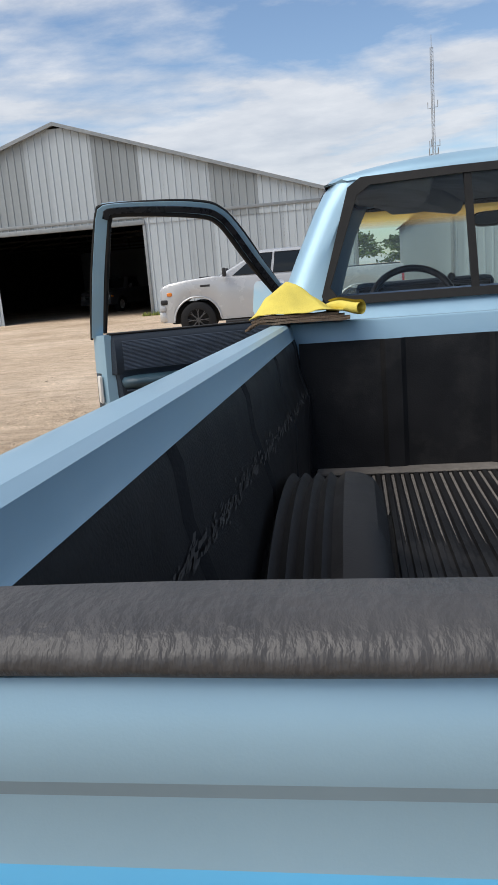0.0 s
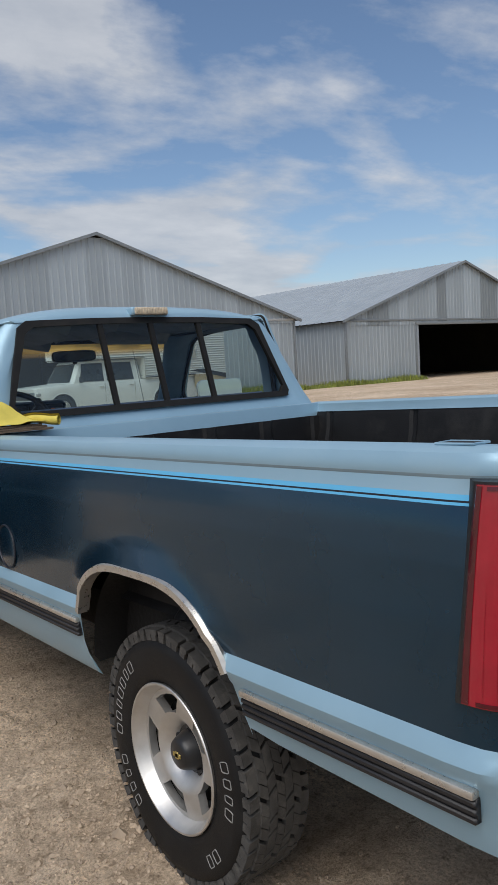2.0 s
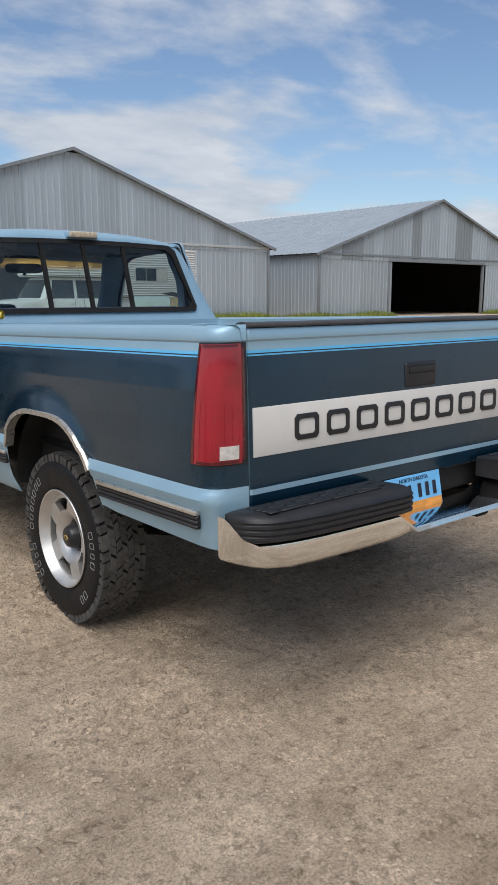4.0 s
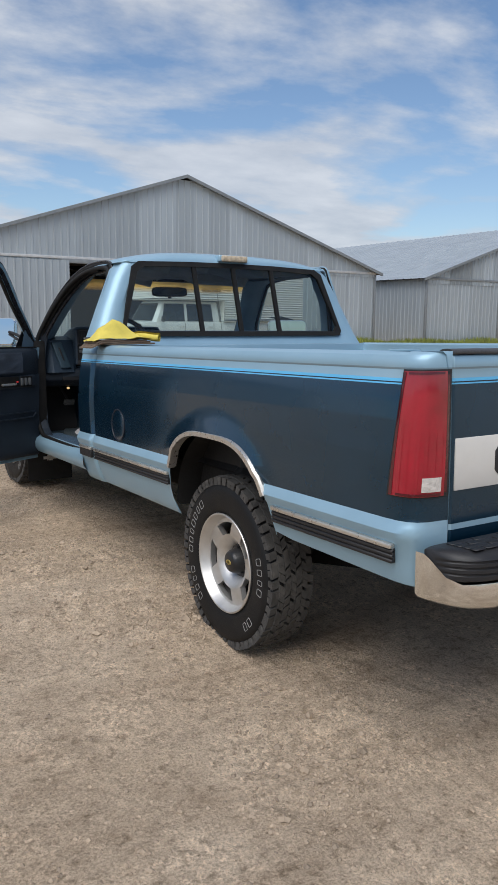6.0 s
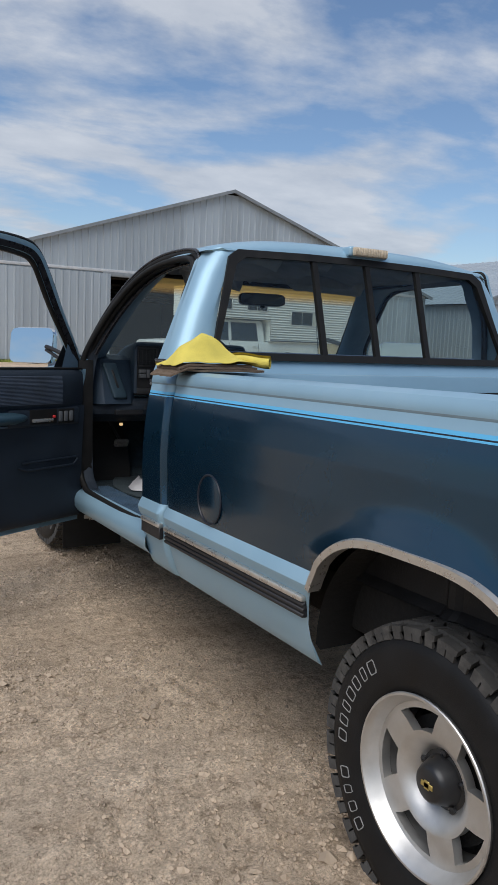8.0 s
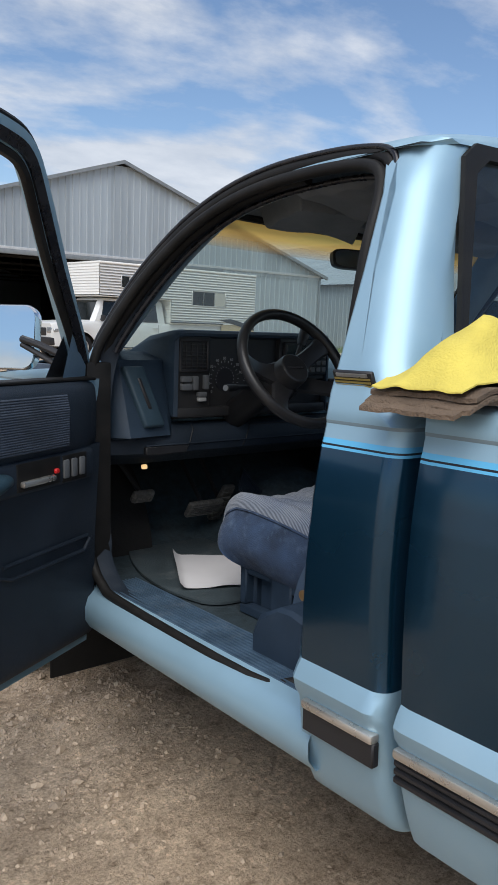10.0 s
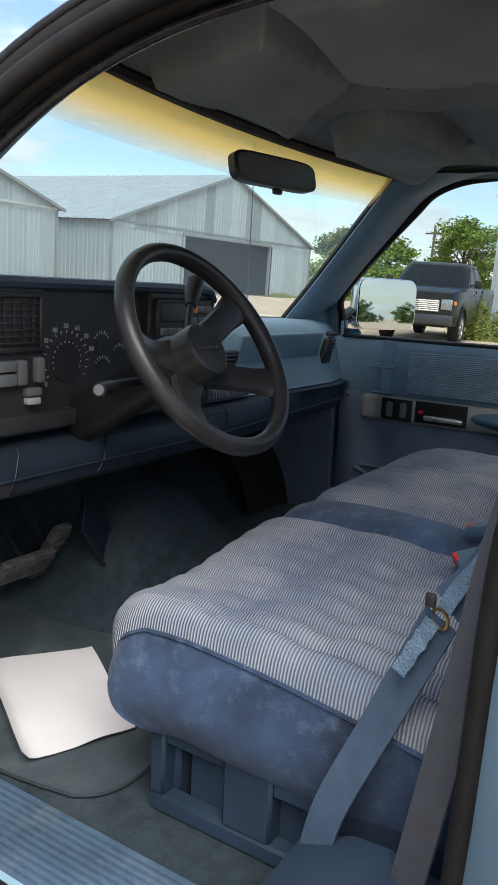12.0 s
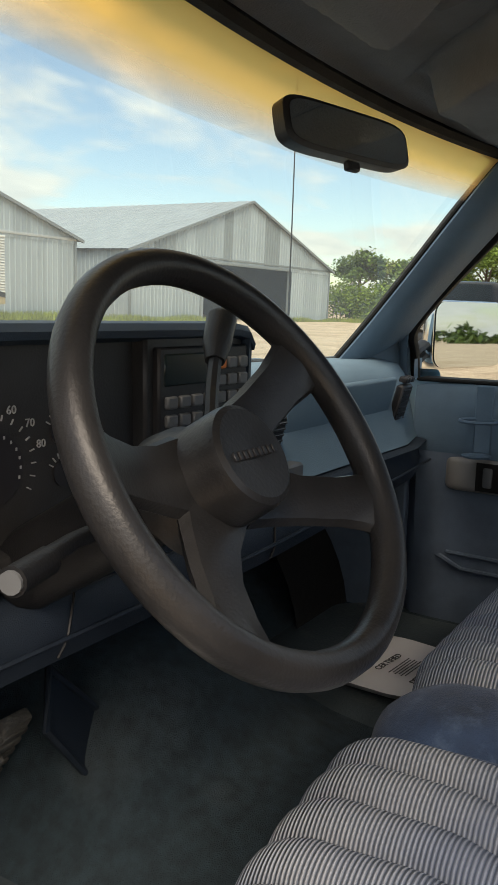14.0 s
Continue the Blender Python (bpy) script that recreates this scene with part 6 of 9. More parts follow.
    for y, e in ((y0 + 0.050, 0.0), (y0 + 0.064, 1.0), (1.7, 1.0), (2.0, 1.0), (2.28, 1.0), (2.36, 0.9), (2.42, 0.5)):
        rings.append([(-0.868, y, 1.04), (-0.868 + 0.045 * e, y, 1.045), (-0.868 + 0.056 * e, y, 1.07), (-0.868 + 0.058 * e, y, 1.15), (-0.868 + 0.050 * e, y, 1.19), (-0.868 + 0.030 * e, y, 1.212), (-0.890, y, 1.214)])
    loft(bm, rings)
    flip(bm)
    bmesh.ops.recalc_face_normals(bm, faces=bm.faces)
    part("upper_trim", bm, [M_BLUEVINYL if sg > 0 else M_DEEPNAVYSHADE], root, "blue padded upper door trim", 50)
    bm = bmesh.new()
    bx(bm, -0.902, -0.838, y0 + 0.05, 2.42, 1.2125, 1.2215, 0.003, 1)
    flip(bm)
    part("window_seal", bm, [M_RUBBER], root, "black scuffed window seal")
    # ribbed cloth insert: fine raised cords
    bm = bmesh.new()
    rows_ = []
    for k in range(133):
        z = 1.060 + k * 0.00095
        x = -0.868 + lerp([(1.05, 0.053), (1.07, 0.0575), (1.15, 0.0595), (1.19, 0.0515)], z) + 0.0016 + 0.0022 * abs(math.sin(math.pi * k / 6))
        rows_.append([(x, y0 + 0.095, z), (x, 1.9, z), (x, 2.255, z)])
    loft(bm, rows_)
    flip(bm)
    part("cloth_insert", bm, [M_RIBCLOTH if sg > 0 else M_SHADECLOTH], root, "blue-grey ribbed cloth insert", 70)
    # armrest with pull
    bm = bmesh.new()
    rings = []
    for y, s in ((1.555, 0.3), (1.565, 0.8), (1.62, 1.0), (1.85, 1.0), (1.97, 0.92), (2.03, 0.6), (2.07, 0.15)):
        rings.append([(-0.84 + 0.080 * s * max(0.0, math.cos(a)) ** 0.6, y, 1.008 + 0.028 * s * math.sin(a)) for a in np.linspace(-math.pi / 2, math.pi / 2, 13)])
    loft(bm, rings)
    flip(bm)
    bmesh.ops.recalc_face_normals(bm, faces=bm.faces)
    part("armrest", bm, [M_ARM if sg > 0 else M_SHADEARM], root, "teal blue vinyl armrest", 60)
    # switch plate
    bm = bmesh.new()
    bx(bm, -0.842, -0.814, 1.95, 2.375, 0.965, 1.045, 0.014, 3)
    flip(bm)
    plate = part("switch_plate", bm, [M_PLATEGREY if sg > 0 else M_DEEPNAVYSHADE], root, "trim plate with window switches")
    bm = bmesh.new()
    bx(bm, -0.816, -0.8125, 2.235, 2.335, 0.972, 1.038, 0.010, 3)
    bx(bm, -0.816, -0.8125, 2.065, 2.225, 0.975, 1.040, 0.008, 3)
    flip(bm)
    part("switch_recess", bm, [M_RUBBER], root, "black recessed panel")
    for k in range(2 if sg > 0 else 3):
        bm = bmesh.new()
        yk = 2.262 + k * 0.045 if sg > 0 else 2.245 + k * 0.033
        bx(bm, -0.815, -0.806, yk - 0.011, yk + 0.011, 0.982, 1.028, 0.005, 2)
        flip(bm)
        part("window_switch", bm, [M_SWITCH], root)
    bm = bmesh.new()
    bx(bm, -0.815, -0.800, 2.075, 2.195, 0.985, 1.000, 0.005, 2)
    flip(bm)
    part("release_handle", bm, [M_TRIM], root, "silver release handle")
    bm = bmesh.new()
    bx(bm, -0.815, -0.805, 2.198, 2.214, 1.0, 1.012, 0.003, 1)
    flip(bm)
    part("lock_mark", bm, [M_REDDOT], root)
    # pocket edge and speaker slots
    bm = bmesh.new()
    tube(bm, [(-0.838, 2.02, 0.79), (-0.832, 2.06, 0.775), (-0.832, 2.35, 0.775), (-0.835, 2.38, 0.80)], 0.005, 6)
    flip(bm)
    part("map_pocket", bm, [M_NAVYVINYL if sg > 0 else M_DEEPNAVYSHADE], root, "navy map pocket edge")
    bm = bmesh.new()
    tube(bm, [(-0.836, 2.04, 0.808), (-0.836, 2.37, 0.81)], 0.005, 6)
    flip(bm)
    part("pocket_lip", bm, [M_NAVYVINYL if sg > 0 else M_DEEPNAVYSHADE], root)
    bm = bmesh.new()
    tube(bm, [(-0.822, y0 + 0.1, 0.972), (-0.822, 1.95, 0.972)], 0.004, 5)
    flip(bm)
    part("trim_bead", bm, [M_NAVYVINYL], root)
    for k in range(4):
        bm = bmesh.new()
        z = 0.715 + k * 0.017
        bx(bm, -0.856, -0.8385, 1.66, 1.88 - 0.012 * k, z, z + 0.007, 0.003, 1)
        flip(bm)
        part("speaker_slot", bm, [M_BLACKP], root)
    if sg < 0:
        bm = bmesh.new()
        bx(bm, -0.925, -0.885, y0 - 0.006, y0 + 0.010, 0.92, 1.04, 0.004, 1)
        flip(bm)
        part("edge_label", bm, [M_WHITE], root, "pale sticker on the door edge")
        bm = bmesh.new()
        bx(bm, -0.935, -0.89, y0 - 0.006, y0 + 0.012, 0.85, 0.90, 0.004, 1)
        bx(bm, -0.915, -0.90, y0 - 0.012, y0 + 0.004, 0.865, 0.885, 0.003, 1, mi=1)
        part("door_latch", bm, [M_RUBBER, M_LATCH], root, "rusty dark door latch")
        bm = bmesh.new()
        for k in range(12):
            bx(bm, -0.926, -0.884, y0 - 0.006, y0 + 0.014, 0.66 + k * 0.013, 0.668 + k * 0.013, 0.001, 1)
        bx(bm, -0.932, -0.878, y0 - 0.003, y0 + 0.02, 0.65, 0.825, 0.003, 1)
        part("edge_vent", bm, [M_BLACKP], root, "black slotted vent")
        for z in (0.75, 1.06):
            bm = bmesh.new()
            tube(bm, [(-0.905, 2.456, z - 0.045), (-0.905, 2.456, z + 0.045)], 0.008, 8)
            bx(bm, -0.912, -0.862, 2.440, 2.458, z - 0.045, z - 0.035, 0.002, 1)
            bx(bm, -0.912, -0.862, 2.440, 2.458, z + 0.035, z + 0.045, 0.002, 1)
            part("hinge", bm, [M_BLACKP], root, "dark steel hinge loop")
    # wing mirror on its arm
    bm = bmesh.new()
    ya = 2.40 if sg < 0 else 2.445
    tube(bm, [(-0.92, ya, 1.27), (-1.00, ya - 0.005, 1.30), (-1.06, ya, 1.315)], 0.010, 8)
    tube(bm, [(-0.92, ya, 1.235), (-1.00, ya - 0.005, 1.275), (-1.06, ya, 1.30)], 0.008, 8)
    flip(bm)
    part("mirror_arm", bm, [M_BLACKP], root, "black mirror arm")
    bm = bmesh.new()
    def rrect(y, hw, hz, r, n=5):
        pts = []
        for cx, cz, a0 in ((hw - r, hz - r, 0), (-hw + r, hz - r, 90), (-hw + r, -hz + r, 180), (hw - r, -hz + r, 270)):
            for k in range(n + 1):
                a = radians(a0 + 90 * k / n)
                pts.append((cx + r * math.cos(a), y, cz + r * math.sin(a)))
        return pts
    place = Matrix.Translation((-1.150, 2.40, 1.318) if sg < 0 else (-1.13, 2.48, 1.318)) @ Matrix.Rotation(radians(8 if sg < 0 else 18), 4, "Z") @ Matrix.Rotation(radians(-7 if sg < 0 else -0.25), 4, "X")
    loft(bm, [[place @ Vector(p) for p in rrect(y, hw * (1.06 if sg < 0 else 1.30), hz, r)] for y, hw, hz, r in ((-0.010, 0.118, 0.084, 0.035), (0.0, 0.122, 0.088, 0.038), (0.02, 0.120, 0.086, 0.038), (0.045, 0.095, 0.065, 0.03), (0.055, 0.05, 0.04, 0.02))], True, True)
    flip(bm, False)
    bmesh.ops.recalc_face_normals(bm, faces=bm.faces)
    shell = part("mirror_shell", bm, [M_CHROME], root, "chrome mirror shell", 40)
    bm = bmesh.new()
    bm.faces.new([bm.verts.new(place @ Vector(p)) for p in rrect(-0.0125, 0.118 * (1.06 if sg < 0 else 1.25), 0.083, 0.032)][::-1])
    flip(bm, False)
    part("mirror_glass", bm, [M_MIRROR], root, "plain mirror glass")
    return root


H = Vector((-0.925, 2.452, 0))
SWING = Matrix.Translation(H) @ Matrix.Rotation(radians(-61), 4, "Z") @ Matrix.Translation(-H)
door(-1, "driver_door", "open driver's door with blue inner trim coloured as in shade", SWING)
PD = door(1, "passenger_door", "closed passenger door with blue ribbed cloth trim")

# cup holder hung on the passenger door
bm = bmesh.new()
tube(bm, [(0.775 + 0.04 * math.cos(a), 2.325 + 0.04 * math.sin(a), 1.138) for a in np.linspace(0, 2 * math.pi, 25)[:-1]], 0.004, 6, True)
revolve(bm, [(1.057, 0.002), (1.057, 0.031), (1.061, 0.033)], 24, m=Matrix.Translation((0.775, 2.325, 0)), axis="z")
bx(bm, 0.808, 0.818, 2.305, 2.345, 1.06, 1.214, 0.003, 1)
part("cup_holder", bm, [M_BLUEVINYL], PD, "blue plastic cup holder")

# ---- cab interior ----
M_BLACKDASH = mat("black_satin_dash", (0.028, 0.028, 0.029), 0.42, 0, 0.2, 12, 0.1, 400)
M_DASHTOP = mat("blue_dash_pad", (0.125, 0.200, 0.255), 0.55, 0, 0.12, 8, 0.3, 700)
M_WHEELRIM = mat("worn_black_steering_wheel", (0.021, 0.0205, 0.021), 0.36, 0, 0.3, 14, 0.08, 300, stain=0.35, sscale=10, stain_col=(0.036, 0.034, 0.033))
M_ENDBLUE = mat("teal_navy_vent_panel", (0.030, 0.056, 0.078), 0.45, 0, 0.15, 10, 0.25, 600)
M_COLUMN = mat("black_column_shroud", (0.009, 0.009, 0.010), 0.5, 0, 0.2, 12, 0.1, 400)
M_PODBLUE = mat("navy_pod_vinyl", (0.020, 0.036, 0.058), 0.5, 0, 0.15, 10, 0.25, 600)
M_DIAL = mat("dark_instrument_face", (0.022, 0.022, 0.026), 0.35)
M_MARK = mat("pale_dial_marks", (0.34, 0.35, 0.35), 0.5)
M_LCD = mat("dark_green_display", (0.004, 0.012, 0.014), 0.2)
M_LAMPON = glow("lit_courtesy_lamp", (1.0, 0.66, 0.30), 0.7)
M_ORANGE = mat("orange_button", (0.6, 0.16, 0.03), 0.4)
M_PEDAL = mat("worn_rubber_pedal", (0.085, 0.084, 0.080), 0.7, 0, 0.4, 40, 0.5, 200, stain=0.6, sscale=45, stain_col=(0.27, 0.25, 0.21))
M_BELT = mat("blue_grey_belt_webbing", (0.047, 0.076, 0.120), 0.8, 0, 0.15, 60, 0.3, 900)
M_BELTDARK = mat("dark_belt_webbing", (0.06, 0.065, 0.075), 0.85, 0, 0.15, 60, 0.3, 900)
M_WORNBELT = mat("frayed_pale_blue_webbing", (0.12, 0.19, 0.26), 0.9, 0, 0.3, 60, 0.6, 400)
M_BRASS = mat("tarnished_brass", (0.42, 0.28, 0.14), 0.4, 0.8, 0.2, 30)


def seat_cloth():
    m = bpy.data.materials.new("corded_grey_blue_seat_cloth")
    m.use_nodes = True
    n, l = m.node_tree.nodes, m.node_tree.links
    p = n["Principled BSDF"]
    p.inputs["Roughness"].default_value = 0.95
    p.inputs["Specular IOR Level"].default_value = 0.15
    tc = n.new("ShaderNodeTexCoord")
    w = n.new("ShaderNodeTexWave")
    w.bands_direction = "Y"
    w.inputs["Scale"].default_value, w.inputs["Distortion"].default_value, w.inputs["Detail"].default_value, w.inputs["Detail Scale"].default_value = 70.0, 0.8, 2, 0.6
    l.new(tc.outputs["Object"], w.inputs["Vector"])
    ns = n.new("ShaderNodeTexNoise")
    ns.inputs["Scale"].default_value, ns.inputs["Detail"].default_value = 7.0, 5
    l.new(tc.outputs["Object"], ns.inputs["Vector"])
    ramp = n.new("ShaderNodeValToRGB")
    ramp.color_ramp.elements[0].position, ramp.color_ramp.elements[0].color = 0.02, (0.105, 0.130, 0.170, 1)
    ramp.color_ramp.elements[1].position, ramp.color_ramp.elements[1].color = 0.60, (0.305, 0.335, 0.385, 1)
    l.new(w.outputs["Fac"], ramp.inputs[0])
    worn = n.new("ShaderNodeValToRGB")
    worn.color_ramp.elements[0].position, worn.color_ramp.elements[0].color = 0.35, (0.72, 0.76, 0.84, 1)
    worn.color_ramp.elements[1].position, worn.color_ramp.elements[1].color = 0.70, (1.25, 1.20, 1.12, 1)
    l.new(ns.outputs["Fac"], worn.inputs[0])
    mx = n.new("ShaderNodeMixRGB")
    mx.blend_type = "MULTIPLY"
    mx.inputs[0].default_value = 1.0
    l.new(ramp.outputs[0], mx.inputs[1]); l.new(worn.outputs[0], mx.inputs[2])
    l.new(mx.outputs[0], p.inputs["Base Color"])
    b = n.new("ShaderNodeBump")
    b.inputs["Strength"].default_value, b.inputs["Distance"].default_value = 0.8, 0.003
    l.new(w.outputs["Fac"], b.inputs["Height"])
    l.new(b.outputs[0], p.inputs["Normal"])
    return m


M_SEAT = seat_cloth()
M_SEATBASE = mat("dark_blue_moulded_plastic", (0.024, 0.040, 0.064), 0.5, 0, 0.15, 8, 0.2, 700, spec=0.3)

# floor with a hump down the middle and a rising toe board
bm = bmesh.new()
rings = []
for y in list(np.linspace(1.36, 2.6, 26)) + list(np.linspace(2.65, 3.0, 10)):
    row = []
    for x in np.linspace(-0.88, 0.88, 61):
        hump = (0.10 + 0.13 * min(1, max(0, (y - 2.40) / 0.16))) * math.exp(-abs((x + 0.02) / 0.24) ** 3.5) * min(1, max(0, (y - 2.0) / 0.5))
        toe = max(0.0, y - 2.66) * 0.95
        row.append((x, y, 0.635 + hump + toe))
    rings.append(row)
loft(bm, rings)
part("cab_floor", bm, [M_CARPET], truck, "dark teal floor carpet", 60)
for x0, x1, y0, y1, z1 in ((-0.90, 0.90, 2.98, 3.0, 1.24), (-0.885, -0.862, 2.40, 2.978, 1.24), (0.862, 0.885, 2.55, 2.978, 1.24), (-0.86, 0.86, 1.345, 1.36, 1.27)):
    bm = bmesh.new()
    bx(bm, x0, x1, y0, y1, 0.62, z1, 0.0, 1)
    part("cab_lining", bm, [M_NAVYVINYL], truck, "dark cab lining")
bm = bmesh.new()
bx(bm, 0.812, 0.836, 2.50, 2.985, 0.62, 1.05, 0.004, 1)
part("kick_panel", bm, [M_NAVYVINYL], truck)
bm = bmesh.new()
for k, (x0, x1, y0, y1, z0, z1) in enumerate(((-0.155, -0.125, 2.55, 2.62, 0.665, 0.80),)):
    pts = [(-0.252, 2.562, 0.886), (-0.172, 2.552, 0.796), (-0.207, 2.525, 0.709), (-0.291, 2.525, 0.827)]
    vs = [bm.verts.new(Vector(p) + Vector((-0.006, 0, 0.006))) for p in pts]
    bm.faces.new(vs)
    tube(bm, [Vector(p) + Vector((-0.006, 0, 0.006)) for p in pts], 0.006, 6, True)
part("vinyl_patch", bm, [M_DEEPNAVYSHADE], truck, "raised vinyl patch on the floor hump")

# ribbed step plate
bm = bmesh.new()
prof = [(-0.905, 0.640), (-0.904, 0.651)]
for k in range(11):
    x = -0.897 + k * 0.0108
    prof += [(x, 0.651), (x + 0.0008, 0.6555), (x + 0.0048, 0.6555), (x + 0.0056, 0.651)]
prof += [(-0.776, 0.651), (-0.775, 0.640)]
loft(bm, [[(x, y, z) for x, z in prof] for y in (1.56, 1.6, 2.0, 2.37)])
part("step_plate", bm, [M_STEP], truck, "scuffed ribbed blue step plate")


def cushion(name, x0, x1, y0, y1, cloth_mat, label, channels):
    bm = bmesh.new()
    nx = max(24, int((x1 - x0) / 0.0052))
    sec = []   # side view from the back over the top to under the front edge
    for t in np.linspace(0, 1, 40):
        y = y0 + (y1 - 0.05 - y0) * t
        sec.append((y, 0.905 + 0.040 * math.sin(t * 2.0), 0, 1))
    for a in np.linspace(0.15, 1.0, 12):
        ang = a * math.pi / 2 * 1.25
        sec.append((y1 - 0.05 + 0.096 * math.sin(ang), 0.872 + 0.070 * math.cos(ang), 0, 1 - 0.5 * a))
    sec += [(y1 + 0.012, 0.830, 1, 0), (y1 - 0.025, 0.804, 1, 0), (y1 - 0.070, 0.786, 1, 0)]
    rings = []
    for y, z, _, puff in sec:
        row = []
        for i in range(nx + 1):
            u = i / nx
            x = x0 + (x1 - x0) * u
            edge = min(u, 1 - u) * (x1 - x0)
            rnd = (0.016 if z > 0.83 else 0.0) * max(0.0, 1 - edge / 0.05) ** 2
            ch = 0.0
            if channels:
                ch = 0.034 * (abs(math.sin(math.pi * u * channels)) ** 0.45 - 0.80) * puff
                rim = min(1.0, edge / 0.07)
                ch += 0.006 * noise.noise(Vector((x * 6, y * 6, 1))) * puff * rim
                ch -= rim * 0.011 * puff * math.exp(-((y - (y0 + 0.22)) / 0.028) ** 2) + rim * 0.009 * puff * math.exp(-((y - (y0 + 0.36)) / 0.028) ** 2)
            else:
                ch = 0.008 * math.sin(math.pi * u) * puff
            fw = min(1.0, max(0.0, (y - (y1 - 0.20)) / 0.20)) if z > 0.80 else 0.9
            if x0 < -0.5 and z > 0.83:
                ch -= (0.034 * min(1.0, (x - x0) / 0.14) - 0.010 * max(0.0, 1 - (x - x0) / 0.10)) * min(1.0, max(0.0, (0.50 - (x - x0)) / 0.26)) * min(1.0, max(0.0, (y - (y1 - 0.36)) / 0.30))
            row.append((x, y - 0.082 * max(0.0, 1 - (x - x0 if x0 < -0.5 else edge + 0.06) / 0.16) ** 2 * fw, z + ch - rnd))
        rings.append(row)
    loft(bm, rings, mfun=lambda c: 1 if c.z < 0.835 else 0)
    top = part(name, bm, [cloth_mat, M_VELOUR], truck, label, 60)
    for xx, o in ((x0, 0), (x1, -1)):
        pipe = [r[o] for r, q in zip(rings, sec) if q[0] < y1 - 0.03 or q[1] > 0.9]
        bm = bmesh.new()
        tube(bm, [Vector(v) + Vector((0, 0, 0.002)) for v in pipe], 0.0035, 5)
        part("piping", bm, [M_VELOUR], top)
    return top, [(r[0], r[-1]) for r in rings]


def bench():
    _, edge_d = cushion("seat_cushion", -0.705, -0.200, 1.585, 2.112, M_SEAT, "worn corded grey-blue cloth cushion", 9)
    _, edge_p = cushion("seat_cushion", -0.045, 0.655, 1.585, 2.118, M_SEAT, "corded grey-blue passenger cushion", 12)
    cushion("seat_cushion", -0.203, -0.042, 1.585, 2.106, M_VELOUR, "smooth blue centre cushion", 0)
    # velour sides
    for edge, sg in (([q[0] for q in edge_d], -1), ([q[1] for q in edge_p], 1)):
        bm = bmesh.new()
        rings = []
        n = len(edge)
        for k, tp in enumerate(edge):
            tp = Vector(tp)
            yb = lerp([(0, 1.57), (39, 1.95), (51, 1.990), (n - 1, 2.000)], k)
            zb = lerp([(1.57, 0.70), (1.80, 0.735), (2.0, 0.752)], yb)
            zb, yb = min(zb, tp.z - 0.004), min(yb, tp.y)
            foot = Vector((tp.x - sg * 0.035, yb, zb))
            row = []
            for q in np.linspace(0, 1, 12):
                v = tp.lerp(foot, float(q))
                v.x += sg * (lerp([(1.70, 0.004), (1.80, 0.018), (1.96, 0.044)], tp.y) * min(1.0, (n - 1 - k) / 4) * math.sin(math.pi * q) ** 0.8 + 0.002 * noise.noise(Vector((v.y * 14, v.z * 14, 0))))
                v.y += 0.014 * math.sin(math.pi * q) * min(1.0, max(0.0, (k - 25) / 26), (n - 1 - k) / 5)
                row.append(v)
            rings.append(row)
        loft(bm, rings)
        part("cushion_side", bm, [M_VELOUR], truck, "scuffed blue velour cushion side", 60)
    # plastic base with hand holes
    bm = bmesh.new()
    for a, b, z0, z1 in ((1.56, 2.025, 0.636, 0.662), (2.000, 2.025, 0.662, 0.765), (1.832, 1.905, 0.662, 0.765), (1.905, 2.000, 0.742, 0.765), (1.755, 1.832, 0.732, 0.765), (1.56, 1.755, 0.662, 0.765)):
        bx(bm, -0.685, -0.655, a, b, z0, z1, 0.004, 1)
    bx(bm, -0.655, 0.63, 1.56, 1.98, 0.64, 0.75, 0.006, 1, mi=1)
    bx(bm, -0.66, 0.63, 1.992, 2.020, 0.636, 0.765, 0.006, 1)
    part("seat_base", bm, [M_SEATBASE, M_BLACKP], truck, "blue plastic seat base with hand holes")
    # backrest
    bm = bmesh.new()
    rings = []
    for z, yf, th in ((0.86, 1.625, 0.14), (0.90, 1.640, 0.17), (1.0, 1.615, 0.17), (1.15, 1.575, 0.16), (1.25, 1.545, 0.14), (1.30, 1.52, 0.11), (1.315, 1.49, 0.05)):
        rings.append([(x, yf - th * s, z) for x, s in ((-0.70, 0.5), (-0.695, 0.15), (-0.66, 0.0), (-0.2, 0.0), (0.2, 0.0), (0.62, 0.0), (0.655, 0.15), (0.66, 0.5), (0.655, 0.9), (0.6, 1.0), (-0.64, 1.0), (-0.695, 0.9))])
    loft(bm, rings, True, True)
    part("backrest", bm, [M_VELOUR], truck, "blue velour bench backrest", 60)


bench()

# belt reel cover, belts and buckle
bm = bmesh.new()
rings = []
for x in (-0.842, -0.832, -0.735, -0.725):
    e = 0.0 if x in (-0.832, -0.735) else 0.008
    rings.append([(x, y, z) for y, z in ((1.545 + e, 0.64), (1.785 - e, 0.64), (1.785 - e, 0.70 - e), (1.765 - e, 0.738 - e), (1.70, 0.772 - e), (1.66, 0.775 - e), (1.56 + e, 0.755 - e), (1.545 + e, 0.74 - e))])
loft(bm, rings, True, True)
bmesh.ops.recalc_face_normals(bm, faces=bm.faces)
part("belt_reel_cover", bm, [M_SEATBASE], truck, "blue plastic belt reel cover", 30)


